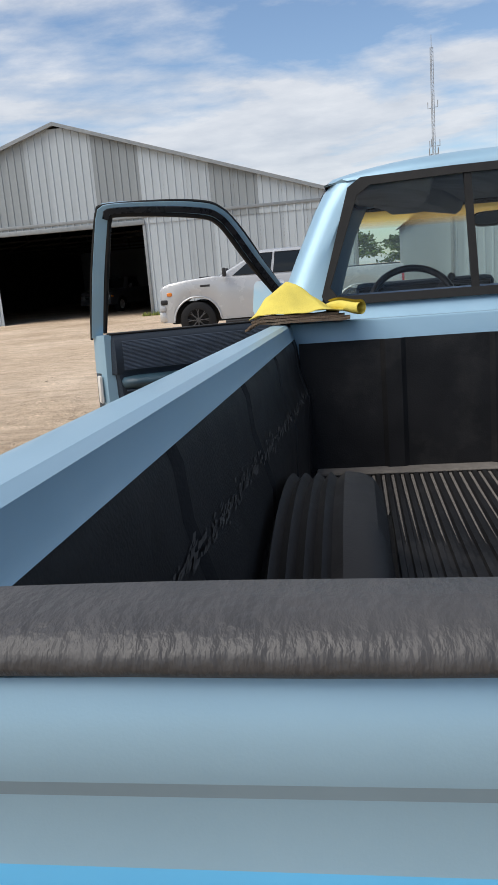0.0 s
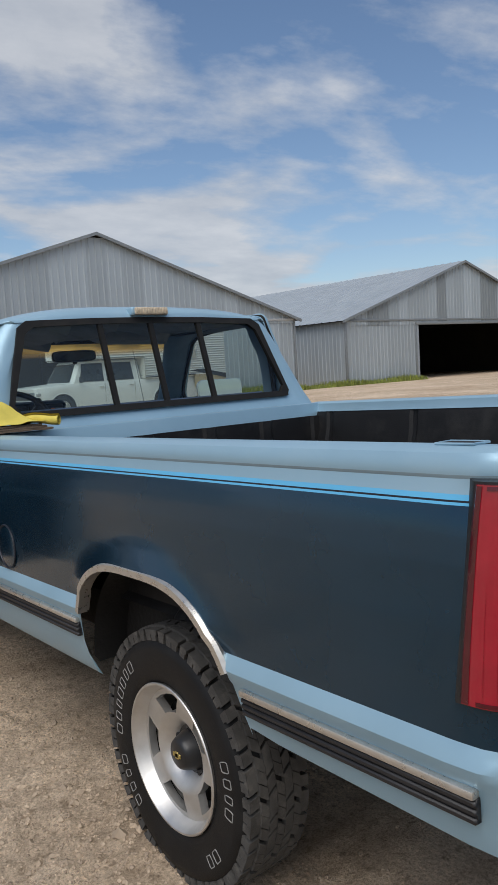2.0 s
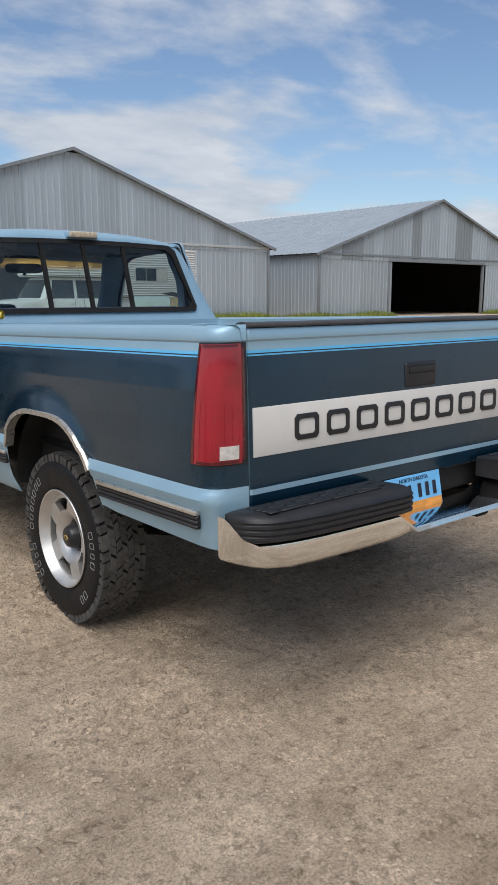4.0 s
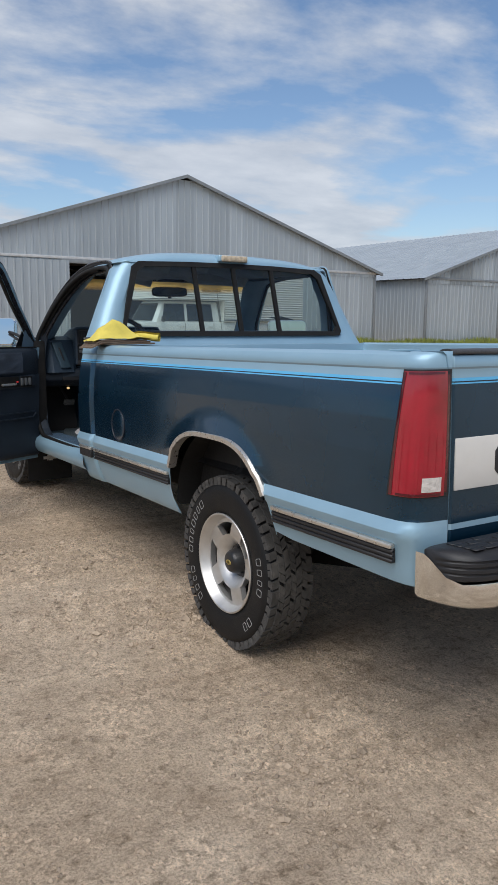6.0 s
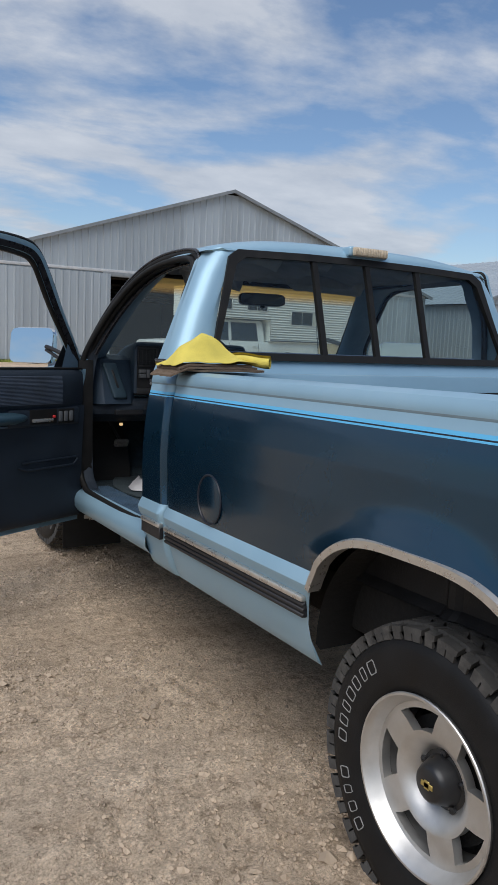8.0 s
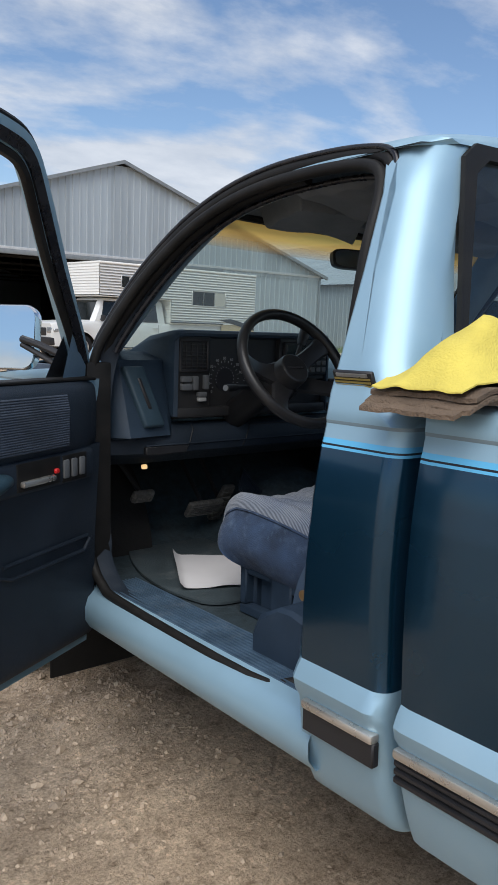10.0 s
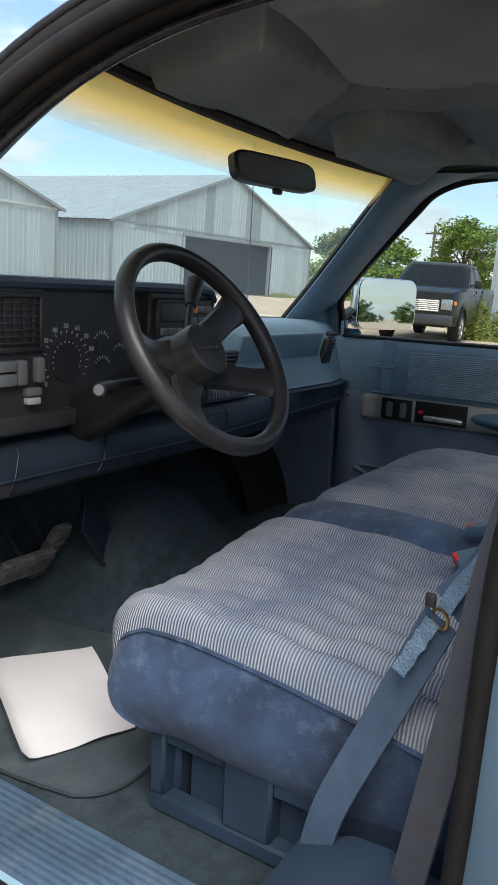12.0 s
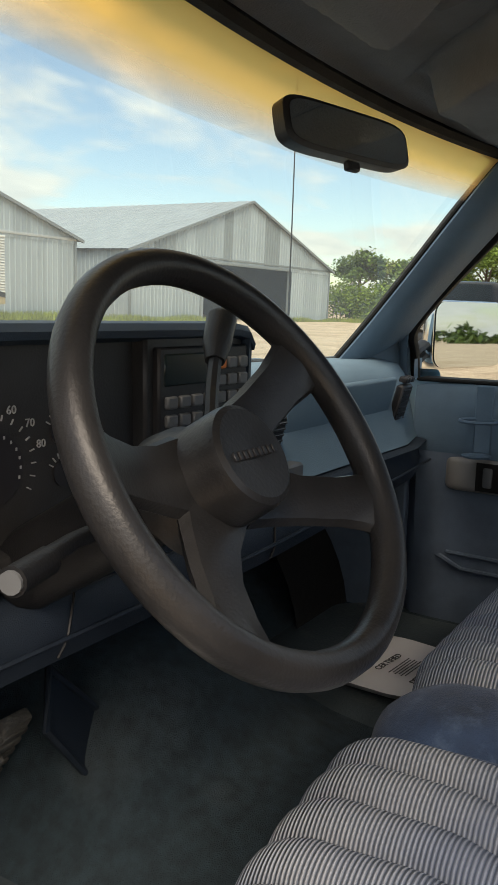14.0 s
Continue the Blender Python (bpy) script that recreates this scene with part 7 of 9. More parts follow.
def strap(bm, pts, half, side, th=0.0015):
    side = Vector(side).normalized()
    rings = []
    for i, p in enumerate(pts):
        d = (pts[min(i + 1, len(pts) - 1)] - pts[max(i - 1, 0)]).normalized()
        s = (side - d * side.dot(d)).normalized()
        nn = d.cross(s) * th
        rings.append([p - s * half + nn, p + s * half + nn, p + s * half - nn, p - s * half - nn])
    loft(bm, rings, True, True)


bm = bmesh.new()
strap(bm, bez([(-0.748, 1.742, 0.730), (-0.742, 1.728, 0.80), (-0.722, 1.69, 0.90), (-0.715, 1.648, 1.005), (-0.715, 1.636, 1.035)], 5), 0.020, (0.25, 1, 0.2))
belt = part("seat_belt", bm, [M_BELT], truck, "faded blue-grey seat belt", 60)
bm = bmesh.new()
strap(bm, bez([(-0.712, 1.632, 1.05), (-0.715, 1.585, 1.12), (-0.765, 1.535, 1.28), (-0.785, 1.515, 1.40)], 5), 0.020, (0.3, 1, 0.1))
part("belt_upper", bm, [M_BELT], belt, "", 60)
bm = bmesh.new()
strap(bm, bez([(-0.775, 1.628, 0.76), (-0.782, 1.598, 0.95), (-0.790, 1.568, 1.15), (-0.795, 1.520, 1.38)], 5), 0.020, (0.5, 1, 0))
part("belt_dark", bm, [M_BELTDARK], belt, "dark reel-side belt", 60)
bm = bmesh.new()
tube(bm, [(-0.718 + 0.006 * math.cos(a), 1.636 + 0.010 * math.cos(a), 1.036 + 0.010 * math.sin(a)) for a in np.linspace(0, 2 * math.pi, 17)[:-1]], 0.0022, 6, True)
part("belt_ring", bm, [M_BRASS], belt, "worn brass belt ring")
bm = bmesh.new()
bx(bm, -0.726, -0.721, 1.640, 1.651, 1.048, 1.063, 0.002, 2)
part("belt_stop", bm, [M_BLACKP], belt, "black belt stop")
bm = bmesh.new()
strap(bm, [q + Vector((-0.006, 0.0012 * math.sin(9 * k), 0)) for k, q in enumerate(bez([(-0.728, 1.668, 0.975), (-0.722, 1.652, 1.01), (-0.722, 1.640, 1.035)], 4))], 0.0085, (0.25, 1, 0.2))
part("belt_end", bm, [M_WORNBELT], belt, "frayed pale blue belt end", 60)
bm = bmesh.new()
strap(bm, [q + Vector((-0.006, 0.0012 * math.sin(7 * k), 0)) for k, q in enumerate(bez([(-0.720, 1.630, 1.05), (-0.722, 1.612, 1.085), (-0.730, 1.592, 1.12)], 4))], 0.0085, (0.3, 1, 0.1))
part("belt_end", bm, [M_WORNBELT], belt, "frayed pale blue belt end", 60)
for tx, ty, turn in ((-0.30, 1.70, 28), (-0.155, 1.725, -18)):
    m_ = Matrix.Translation((tx, ty, 0.972)) @ Matrix.Rotation(radians(turn), 4, "Z") @ Matrix.Rotation(radians(-18), 4, "X")
    bm = bmesh.new()
    bx(bm, -0.022, 0.022, -0.045, 0.045, -0.010, 0.012, 0.007, 2, m=m_)
    strap(bm, [m_ @ Vector((0, -0.04, 0)), m_ @ Vector((0, -0.075, -0.01)), Vector((tx + 0.02, 1.64, 0.93))], 0.019, (1, 0, 0))
    buckle = part("belt_buckle", bm, [M_ARM], truck, "blue belt buckle")
    bm = bmesh.new()
    bx(bm, -0.013, 0.013, 0.038, 0.0462, -0.005, 0.0130, 0.002, 1, m=m_)
    part("release_button", bm, [M_REDDOT], buckle, "red release button")
bm = bmesh.new()
revolve(bm, [(-0.960, 0.001), (-0.960, 0.010), (-0.952, 0.010), (-0.950, 0.006), (-0.91, 0.006)], 14, m=Matrix.Translation((0.012, 1.512, 0.872)))
part("door_striker", bm, [M_BRASS], truck, "brass door striker pin")


# ---- dashboard ----
dash = None


def dashboard():
    global dash
    # padded top and passenger side
    bm = bmesh.new()
    prof = [(2.98, 1.235), (2.70, 1.262), (2.56, 1.262), (2.515, 1.250), (2.497, 1.228), (2.478, 1.16), (2.462, 1.095), (2.455, 1.082), (2.475, 1.07)]
    xs = [-0.845, -0.83] + list(np.linspace(-0.8, 0.78, 20)) + [0.825, 0.845]
    loft(bm, [[(x, y + (0.0 if abs(x) < 0.7 else 0.25 * (abs(x) - 0.7)) * (1 if y < 2.6 else 0), z) for y, z in prof] for x in xs])
    bmesh.ops.recalc_face_normals(bm, faces=bm.faces)
    dash = part("dashboard", bm, [M_DASHTOP], truck, "blue padded dashboard", 45)
    # lower navy panel
    bm = bmesh.new()
    prof = [(2.472, 1.080), (2.430, 1.076), (2.408, 1.062), (2.395, 1.02), (2.400, 0.998), (2.425, 0.985), (2.50, 0.955), (2.60, 0.945)]
    curl = lambda x: 0.25 * max(0.0, abs(x) - 0.70)
    loft(bm, [[(x, y + (curl(x) if k < 2 else 0.06 * max(0, x) ** 1.2 + curl(x)), z + (0.0 if k < 2 else 0.016 * max(0, x))) for k, (y, z) in enumerate(prof)] for x in [-0.845] + list(np.linspace(-0.80, 0.80, 29)) + [0.845]])
    bmesh.ops.recalc_face_normals(bm, faces=bm.faces)
    part("lower_dash", bm, [M_DEEPNAVYSHADE], dash, "navy lower dash panel", 45)
    bm = bmesh.new()
    tube(bm, [(x, 2.3935 + 0.06 * max(0, x) ** 1.2, 1.022 + 0.016 * max(0, x)) for x in np.linspace(-0.74, 0.8, 20)], 0.003, 5)
    part("dash_bead", bm, [M_DEEPNAVYSHADE], dash)
    # shut lines of the knee panel: slanted seams and a handle recess
    face_y = lambda z: float(np.interp(z, [0.998, 1.02, 1.062, 1.076], [2.400, 2.395, 2.408, 2.430])) - 0.001
    for xa, xb in ((-0.350, -0.390), (-0.565, -0.600), (0.06, 0.03)):
        bm = bmesh.new()
        tube(bm, [(xa + (xb - xa) * u, face_y(1.074 - 0.072 * u) , 1.074 - 0.072 * u) for u in np.linspace(0, 1, 7)], 0.0017, 5)
        part("panel_seam", bm, [M_COLUMN], dash)
    bm = bmesh.new()
    tube(bm, [(x, face_y(1.064), 1.064) for x in np.linspace(-0.35, 0.05, 9)], 0.002, 5)
    part("panel_seam", bm, [M_COLUMN], dash)
    # left end block beside the cluster, with demister insert
    bm = bmesh.new()
    back = lambda z: 0.34 * (z - 0.985)
    loft(bm, [[(-0.845, 2.46, 1.035), (-0.825, 2.45, 1.035), (-0.80, 2.44, 1.035), (-0.66, 2.44, 1.035), (-0.635, 2.45, 1.035)]] + [[(-0.845, 2.43 + back(z), z), (-0.825, 2.372 + back(z), z), (-0.80, 2.352 + back(z), z), (-0.66, 2.372 + back(z) * 0.9, z), (-0.635, 2.40 + back(z) * 0.8, z)] for z in (1.050, 1.054, 1.062, 1.12, 1.20, 1.250, 1.262)] + [[(-0.845, 2.62, 1.278), (-0.82, 2.60, 1.280), (-0.78, 2.58, 1.282), (-0.66, 2.58, 1.285), (-0.62, 2.58, 1.285)]])
    bmesh.ops.recalc_face_normals(bm, faces=bm.faces)
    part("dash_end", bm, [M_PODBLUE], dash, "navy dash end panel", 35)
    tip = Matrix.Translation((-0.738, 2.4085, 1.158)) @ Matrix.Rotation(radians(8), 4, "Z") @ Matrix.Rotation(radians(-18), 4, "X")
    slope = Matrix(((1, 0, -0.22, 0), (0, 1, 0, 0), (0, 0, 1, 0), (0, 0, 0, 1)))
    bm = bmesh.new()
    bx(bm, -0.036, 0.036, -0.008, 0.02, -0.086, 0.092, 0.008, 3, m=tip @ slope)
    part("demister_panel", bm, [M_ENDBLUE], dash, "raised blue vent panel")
    bm = bmesh.new()
    bx(bm, -0.006, 0.006, -0.0125, 0.0, -0.035, 0.055, 0.003, 1, m=tip @ slope)
    part("demister_slot", bm, [M_BLACKP], dash, "black demister slot")
    # instrument pod: hood and black bezel
    bm = bmesh.new()
    X0, X1 = -0.640, -0.022
    sec = lambda x, o: [(x, 2.66, 1.285), (x, 2.56, 1.335 - o), (x, 2.44, 1.352 - o), (x, 2.404, 1.350 - o), (x, 2.398, 1.342 - o), (x, 2.400, 1.334 - o), (x, 2.425, 1.328 - o)]
    loft(bm, [sec(X0, 0.02), sec(X0 + 0.012, 0.004), sec(X0 + 0.04, 0.0), sec(-0.3, 0.0), sec(X1 - 0.04, 0.0), sec(X1 - 0.012, 0.004), sec(X1, 0.02)])
    for x, s in ((X0, -1), (X1, 1)):
        loft(bm, [[(x, 2.66, 1.285), (x, 2.56, 1.315), (x, 2.44, 1.332), (x, 2.404, 1.330)], [(x, 2.66, 1.10), (x, 2.56, 1.10), (x, 2.44, 1.10), (x, 2.410, 1.10)]])
        loft(bm, [[(x, 2.404, 1.330), (x - s * 0.012, 2.400, 1.334), (x - s * 0.012, 2.425, 1.328)], [(x, 2.410, 1.10), (x - s * 0.012, 2.405, 1.10), (x - s * 0.012, 2.43, 1.10)]])
    bmesh.ops.recalc_face_normals(bm, faces=bm.faces)
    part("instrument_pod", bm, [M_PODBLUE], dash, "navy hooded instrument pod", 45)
    bm = bmesh.new()
    bx(bm, X0 + 0.012, X1 - 0.012, 2.432, 2.445, 1.09, 1.335, 0.0, 1)
    bx(bm, X0 + 0.012, -0.508, 2.412, 2.44, 1.10, 1.335, 0.004, 1)
    bx(bm, -0.235, X1 - 0.012, 2.412, 2.44, 1.20, 1.335, 0.004, 1)
    bx(bm, X0 + 0.012, X1 - 0.012, 2.405, 2.44, 1.095, 1.125, 0.006, 2)
    part("instrument_bezel", bm, [M_BLACKDASH], dash, "black instrument surround")
    # left air vent
    bm = bmesh.new()
    for a, b, c_, d in ((-0.622, -0.515, 1.316, 1.326), (-0.622, -0.515, 1.228, 1.238), (-0.622, -0.612, 1.228, 1.326), (-0.525, -0.515, 1.228, 1.326)):
        bx(bm, a, b, 2.404, 2.416, c_, d, 0.003, 1)
    vent = part("air_vent", bm, [M_BLACKP], dash, "black square air vent")
    for k in range(7):
        bm = bmesh.new()
        z = 1.242 + k * 0.0108
        bx(bm, -0.611, -0.526, 2.406, 2.424, z, z + 0.003, 0.001, 1)
        part("vent_slat", bm, [M_BLACKDASH], dash)
    for k in range(4):
        bm = bmesh.new()
        x = -0.598 + k * 0.020
        bx(bm, x, x + 0.003, 2.408, 2.424, 1.238, 1.314, 0.001, 1)
        part("vent_slat", bm, [M_BLACKDASH], dash)
    # light switches
    for a, b, c_, d, m_ in ((-0.616, -0.580, 1.199, 1.217, M_SWITCH), (-0.616, -0.580, 1.176, 1.196, M_SWITCH), (-0.577, -0.558, 1.176, 1.217, M_SWITCH), (-0.536, -0.520, 1.178, 1.22, M_SWITCH), (-0.558, -0.527, 1.156, 1.170, M_SWITCH), (-0.556, -0.529, 1.142, 1.154, M_MARK)):
        bm = bmesh.new()
        bx(bm, a, b, 2.398, 2.414, c_, d, 0.003, 2)
        part("light_switch", bm, [m_], dash)
    # dials
    for x, z, r, name in ((-0.440, 1.207, 0.052, "speedometer"), (-0.350, 1.236, 0.020, "gauge"), (-0.347, 1.190, 0.020, "gauge"), (-0.300, 1.213, 0.018, "gauge")):
        bm = bmesh.new()
        revolve(bm, [(2.4315, r * 0.72), (2.4295, r * 0.72), (2.4295, 0.0005)], 32, m=Matrix.Translation((x, 0, z)), axis="y")
        dial = part(name, bm, [M_DIAL], dash, "round instrument dial")
        bm = bmesh.new()
        n = 17 if r > 0.05 else 7
        for k in range(n):
            a = radians(210 - 240 * k / (n - 1)) if r > 0.05 else radians(150 - 120 * k / (n - 1))
            ca, sa = math.cos(a), math.sin(a)
            rot = Matrix.Translation((x + r * ca, 2.4305, z + r * sa)) @ Matrix.Rotation(math.pi / 2 - a, 4, "Y")
            bx(bm, -0.0006, 0.0006, -0.0008, 0.0008, -0.003, 0.003, 0, 1, m=rot)
        if r > 0.05:
            for k in range(14):
                a = radians(200 - 220 * k / 13)
                bx(bm, x + 0.034 * math.cos(a) - 0.001, x + 0.034 * math.cos(a) + 0.001, 2.4288, 2.4294, z + 0.034 * math.sin(a) - 0.0016, z + 0.034 * math.sin(a) + 0.0016, 0, 1)
        part("dial_marks", bm, [M_MARK], dash, "pale dial marks")
        if r > 0.05:
            for k in range(9):
                a = radians(218 - 25 * k)
                text_part("dial_number", str(10 * k), 0.0125, M_MARK, dash, Matrix.Translation((x + 0.064 * math.cos(a), 2.4285, z + 0.062 * math.sin(a) - 0.004)) @ Matrix.Rotation(radians(90), 4, "X"))
    # radio
    bm = bmesh.new()
    bx(bm, -0.222, -0.036, 2.402, 2.42, 1.215, 1.322, 0.003, 1)
    radio = part("radio", bm, [M_BLACKP], dash, "black push-button radio")
    bm = bmesh.new()
    bx(bm, -0.213, -0.130, 2.400, 2.405, 1.275, 1.314, 0.002, 1)
    part("radio_display", bm, [M_LCD], dash, "dark radio display")
    for r_ in range(4):
        for c_ in range(7):
            if r_ > 1 and c_ < 4:
                continue
            bm = bmesh.new()
            x, z = -0.212 + c_ * 0.0250, 1.226 + r_ * 0.022
            bx(bm, x, x + 0.020, 2.396, 2.404, z, z + 0.015, 0.002, 1)
            part("radio_button", bm, [M_ORANGE if (r_, c_) == (3, 4) else M_SWITCH], dash)
    # centre and end vents of the passenger side
    bm = bmesh.new()
    tip = Matrix.Translation((0.105, 2.470, 1.165)) @ Matrix.Rotation(radians(15), 4, "X")
    bx(bm, -0.065, 0.065, -0.006, 0.01, -0.035, 0.035, 0.003, 1, m=tip)
    for k in range(6):
        bx(bm, -0.06, 0.06, -0.010, 0.0, -0.029 + k * 0.0105, -0.025 + k * 0.0105, 0.001, 1, mi=1, m=tip)
    part("centre_vent", bm, [M_BLACKP, M_SWITCH], dash, "dark slotted centre vent")
    bm = bmesh.new()
    tip = Matrix.Translation((0.685, 2.476, 1.165)) @ Matrix.Rotation(radians(4), 4, "Z") @ Matrix.Rotation(radians(14), 4, "X")
    bx(bm, -0.032, 0.032, -0.008, 0.01, -0.066, 0.052, 0.004, 1, m=tip)
    for k in range(3):
        bx(bm, -0.028 + k * 0.020, -0.012 + k * 0.020, -0.008, 0.01, 0.058, 0.070, 0.002, 1, m=tip)
    for k in range(8):
        bx(bm, -0.026, 0.026, -0.0095, 0.0, -0.052 + k * 0.013, -0.048 + k * 0.013, 0.001, 1, mi=0, m=tip)
    part("end_vent", bm, [M_BLACKP, M_SWITCH], dash, "dark slotted end vent")
    # glove box lid lies proud of the pad
    bm = bmesh.new()
    tip = Matrix.Translation((0.415, 2.4845, 1.165)) @ Matrix.Rotation(radians(15), 4, "X")
    bx(bm, -0.222, 0.222, -0.006, 0.01, -0.078, 0.072, 0.006, 3, m=tip)
    part("glove_box_lid", bm, [M_DASHTOP], dash, "blue glove box lid")
    bm = bmesh.new()
    bx(bm, 0.02, 0.20, 2.44, 2.47, 1.088, 1.118, 0.004, 1)
    for k in range(6):
        bx(bm, 0.035 + k * 0.012, 0.043 + k * 0.012, 2.436, 2.445, 1.093, 1.112, 0.001, 1, mi=1)
    part("heater_panel", bm, [M_SWITCH, M_MARK], dash, "grey heater control panel")
    # lit lamps under the dash
    for x, y, z in ((-0.653, 2.546, 0.935), (0.420, 2.50, 0.963)):
        bm = bmesh.new()
        bx(bm, x - 0.009, x + 0.009, y - 0.006, y + 0.006, z - 0.007, z + 0.007, 0.004, 2)
        part("courtesy_lamp", bm, [M_LAMPON], dash, "lit warm courtesy lamp")
    bm = bmesh.new()
    bx(bm, 0.255, 0.285, 2.383, 2.385, 1.066, 1.080, 0, 1)
    part("paper_tag", bm, [M_WHITE], dash, "white paper corner sticking out")
    bm = bmesh.new()
    bx(bm, -0.74, -0.60, 2.392, 2.41, 0.995, 1.02, 0.003, 1)
    part("release_handle", bm, [M_BLACKP], dash, "black release handle")


dashboard()


def steering():
    c = Vector((-0.4025, 2.1496, 1.2523))
    tilt = Matrix.Translation(c) @ Matrix.Rotation(radians(-33), 4, "X") @ Matrix.Rotation(radians(0), 4, "Z")
    # wheel plane: local x across, local z up, -y towards the driver
    R = 0.1772
    bm = bmesh.new()
    rings = []
    n = 72
    for k in range(n):
        a = 2 * math.pi * k / n
        rings.append([tilt @ Vector(((R + 0.0145 * math.cos(q)) * math.cos(a), 0.017 * math.sin(q), (R + 0.0145 * math.cos(q)) * math.sin(a))) for q in (2 * math.pi * j / 12 for j in range(12))])
    rings.append(rings[0])
    loft(bm, rings, True)
    root = part("steering_wheel", bm, [M_WHEELRIM], truck, "worn black four-spoke steering wheel", 60)
    bm = bmesh.new()
    for a0 in (172, 28, -26, -130):
        a = radians(a0)
        d = Vector((math.cos(a), 0, math.sin(a)))
        s = Vector((-math.sin(a), 0, math.cos(a)))
        rows_ = []
        for r_, w_, y_ in ((0.034, 0.040, 0.046), (0.065, 0.031, 0.045), (0.10, 0.026, 0.036), (0.135, 0.026, 0.020), (0.162, 0.031, 0.007), (0.178, 0.046, 0.0)):
            rows_.append([tilt @ (d * r_ + s * (w_ * u) + Vector((0, y_ + v, 0))) for u, v in ((-1, 0.004), (-0.85, -0.005), (0, -0.008), (0.85, -0.005), (1, 0.004), (0.8, 0.012), (-0.8, 0.012))])
        loft(bm, rows_, True, True)
    bmesh.ops.recalc_face_normals(bm, faces=bm.faces)
    part("spokes", bm, [M_WHEELRIM], root, "four black spokes", 50)
    bm = bmesh.new()
    revolve(bm, [(0.085, 0.060), (0.062, 0.056), (0.050, 0.049), (0.010, 0.0475), (0.002, 0.045), (-0.001, 0.040), (0.001, 0.001)], 48, m=tilt @ Matrix.Translation((0, 0, 0)), axis="y")
    part("horn_cap", bm, [M_WHEELRIM], root, "round black horn cap", 30)
    for k in range(9):
        bm = bmesh.new()
        x = -0.028 + k * 0.007
        bx(bm, x - 0.0024, x + 0.0024, -0.0022, 0.001, -0.004, 0.004, 0.0008, 1, m=tilt)
        part("cap_mark", bm, [M_BLACKP], root)
    # column, stalks and shift lever
    bm = bmesh.new()
    a, b = c + Vector((0, 0.03, -0.01)), Vector((-0.400, 2.43, 1.095))
    tube(bm, [a, a.lerp(b, 0.25), a.lerp(b, 0.5), b], [0.036, 0.040, 0.042, 0.043], 20)
    col = part("steering_column", bm, [M_COLUMN], truck, "black steering column", 40)
    bm = bmesh.new()
    tube(bm, [(-0.44, 2.25, 1.19), (-0.53, 2.225, 1.195), (-0.60, 2.195, 1.197)], [0.008, 0.007, 0.008], 10)
    tube(bm, [(-0.575, 2.203, 1.196), (-0.619, 2.186, 1.197)], 0.0105, 12)
    part("signal_stalk", bm, [M_COLUMN], col, "black signal stalk")
    bm = bmesh.new()
    tube(bm, [(-0.619, 2.186, 1.197), (-0.6215, 2.185, 1.197)], 0.0080, 12)
    part("stalk_button", bm, [M_SWITCH], col, "pale stalk button")
    bm = bmesh.new()
    tube(bm, bez([(-0.40, 2.22, 1.205), (-0.33, 2.25, 1.235), (-0.27, 2.29, 1.285), (-0.235, 2.31, 1.325)], 5), 0.0075, 8)
    lever = part("shift_lever", bm, [M_BLACKDASH], col, "black shift lever")
    bm = bmesh.new()
    tube(bm, [(-0.245, 2.305, 1.312), (-0.232, 2.312, 1.33), (-0.215, 2.318, 1.358), (-0.212, 2.319, 1.364)], [0.011, 0.016, 0.017, 0.012], 12)
    part("shift_knob", bm, [M_BLACKDASH], col, "black shift knob")


steering()

# pedals
for name, pts, half, label in (("brake_pedal", ((-0.455, 2.60, 0.735), (-0.318, 2.60, 0.795)), 0, "worn rubber brake pedal"), ("accelerator_pedal", ((-0.325, 2.62, 0.69), (-0.278, 2.66, 0.85)), 1, "long ribbed accelerator pedal"), ("parking_pedal", ((-0.675, 2.58, 0.815), (-0.60, 2.58, 0.855)), 0, "black parking brake pedal")):
    (xa, ya, za), (xb, yb, zb) = pts
    bm = bmesh.new()
    tip = Matrix.Translation(((xa + xb) / 2, ya, (za + zb) / 2)) @ Matrix.Rotation(radians(35), 4, "X")
    w_, h_ = (xb - xa) / 2, (zb - za) / 2
    bx(bm, -w_, w_, -0.008, 0.012, -h_, h_, 0.006, 2, m=tip)
    pedal = part(name, bm, [M_PEDAL], truck, label)
    for k in range(6):
        bm = bmesh.new()
        if half:
            bx(bm, -w_ * 0.85, w_ * 0.85, -0.011, -0.006, -h_ * 0.9 + k * h_ * 0.3, -h_ * 0.9 + k * h_ * 0.3 + 0.012, 0.001, 1, m=tip)
        else:
            bx(bm, -w_ * 0.85, w_ * 0.85, -0.011, -0.006, -h_ * 0.8 + k * h_ * 0.28, -h_ * 0.8 + k * h_ * 0.28 + 0.004, 0.001, 1, m=tip)
        part("tread_rib", bm, [M_PEDAL], pedal)
    bm = bmesh.new()
    tube(bm, [tip @ Vector((0, 0.01, 0)), ((xa + xb) / 2 - 0.02, 2.78, 0.98)], 0.008, 6)
    part("pedal_arm", bm, [M_BLACKP], pedal)

# inside mirror
bm = bmesh.new()
place = Matrix.Translation((0.0, 2.285, 1.585)) @ Matrix.Rotation(radians(-12), 4, "Z") @ Matrix.Rotation(radians(-12), 4, "X")
ring = lambda y, w_, h_: [place @ Vector((w_ * math.copysign(abs(math.cos(a)) ** 0.36, math.cos(a)), y, h_ * math.copysign(abs(math.sin(a)) ** 0.46, math.sin(a)))) for a in np.linspace(0, 2 * math.pi, 33)[:-1]]
loft(bm, [ring(-0.012, 0.120, 0.029), ring(-0.010, 0.124, 0.032), ring(0.008, 0.123, 0.031), ring(0.028, 0.09, 0.018)], True, True)
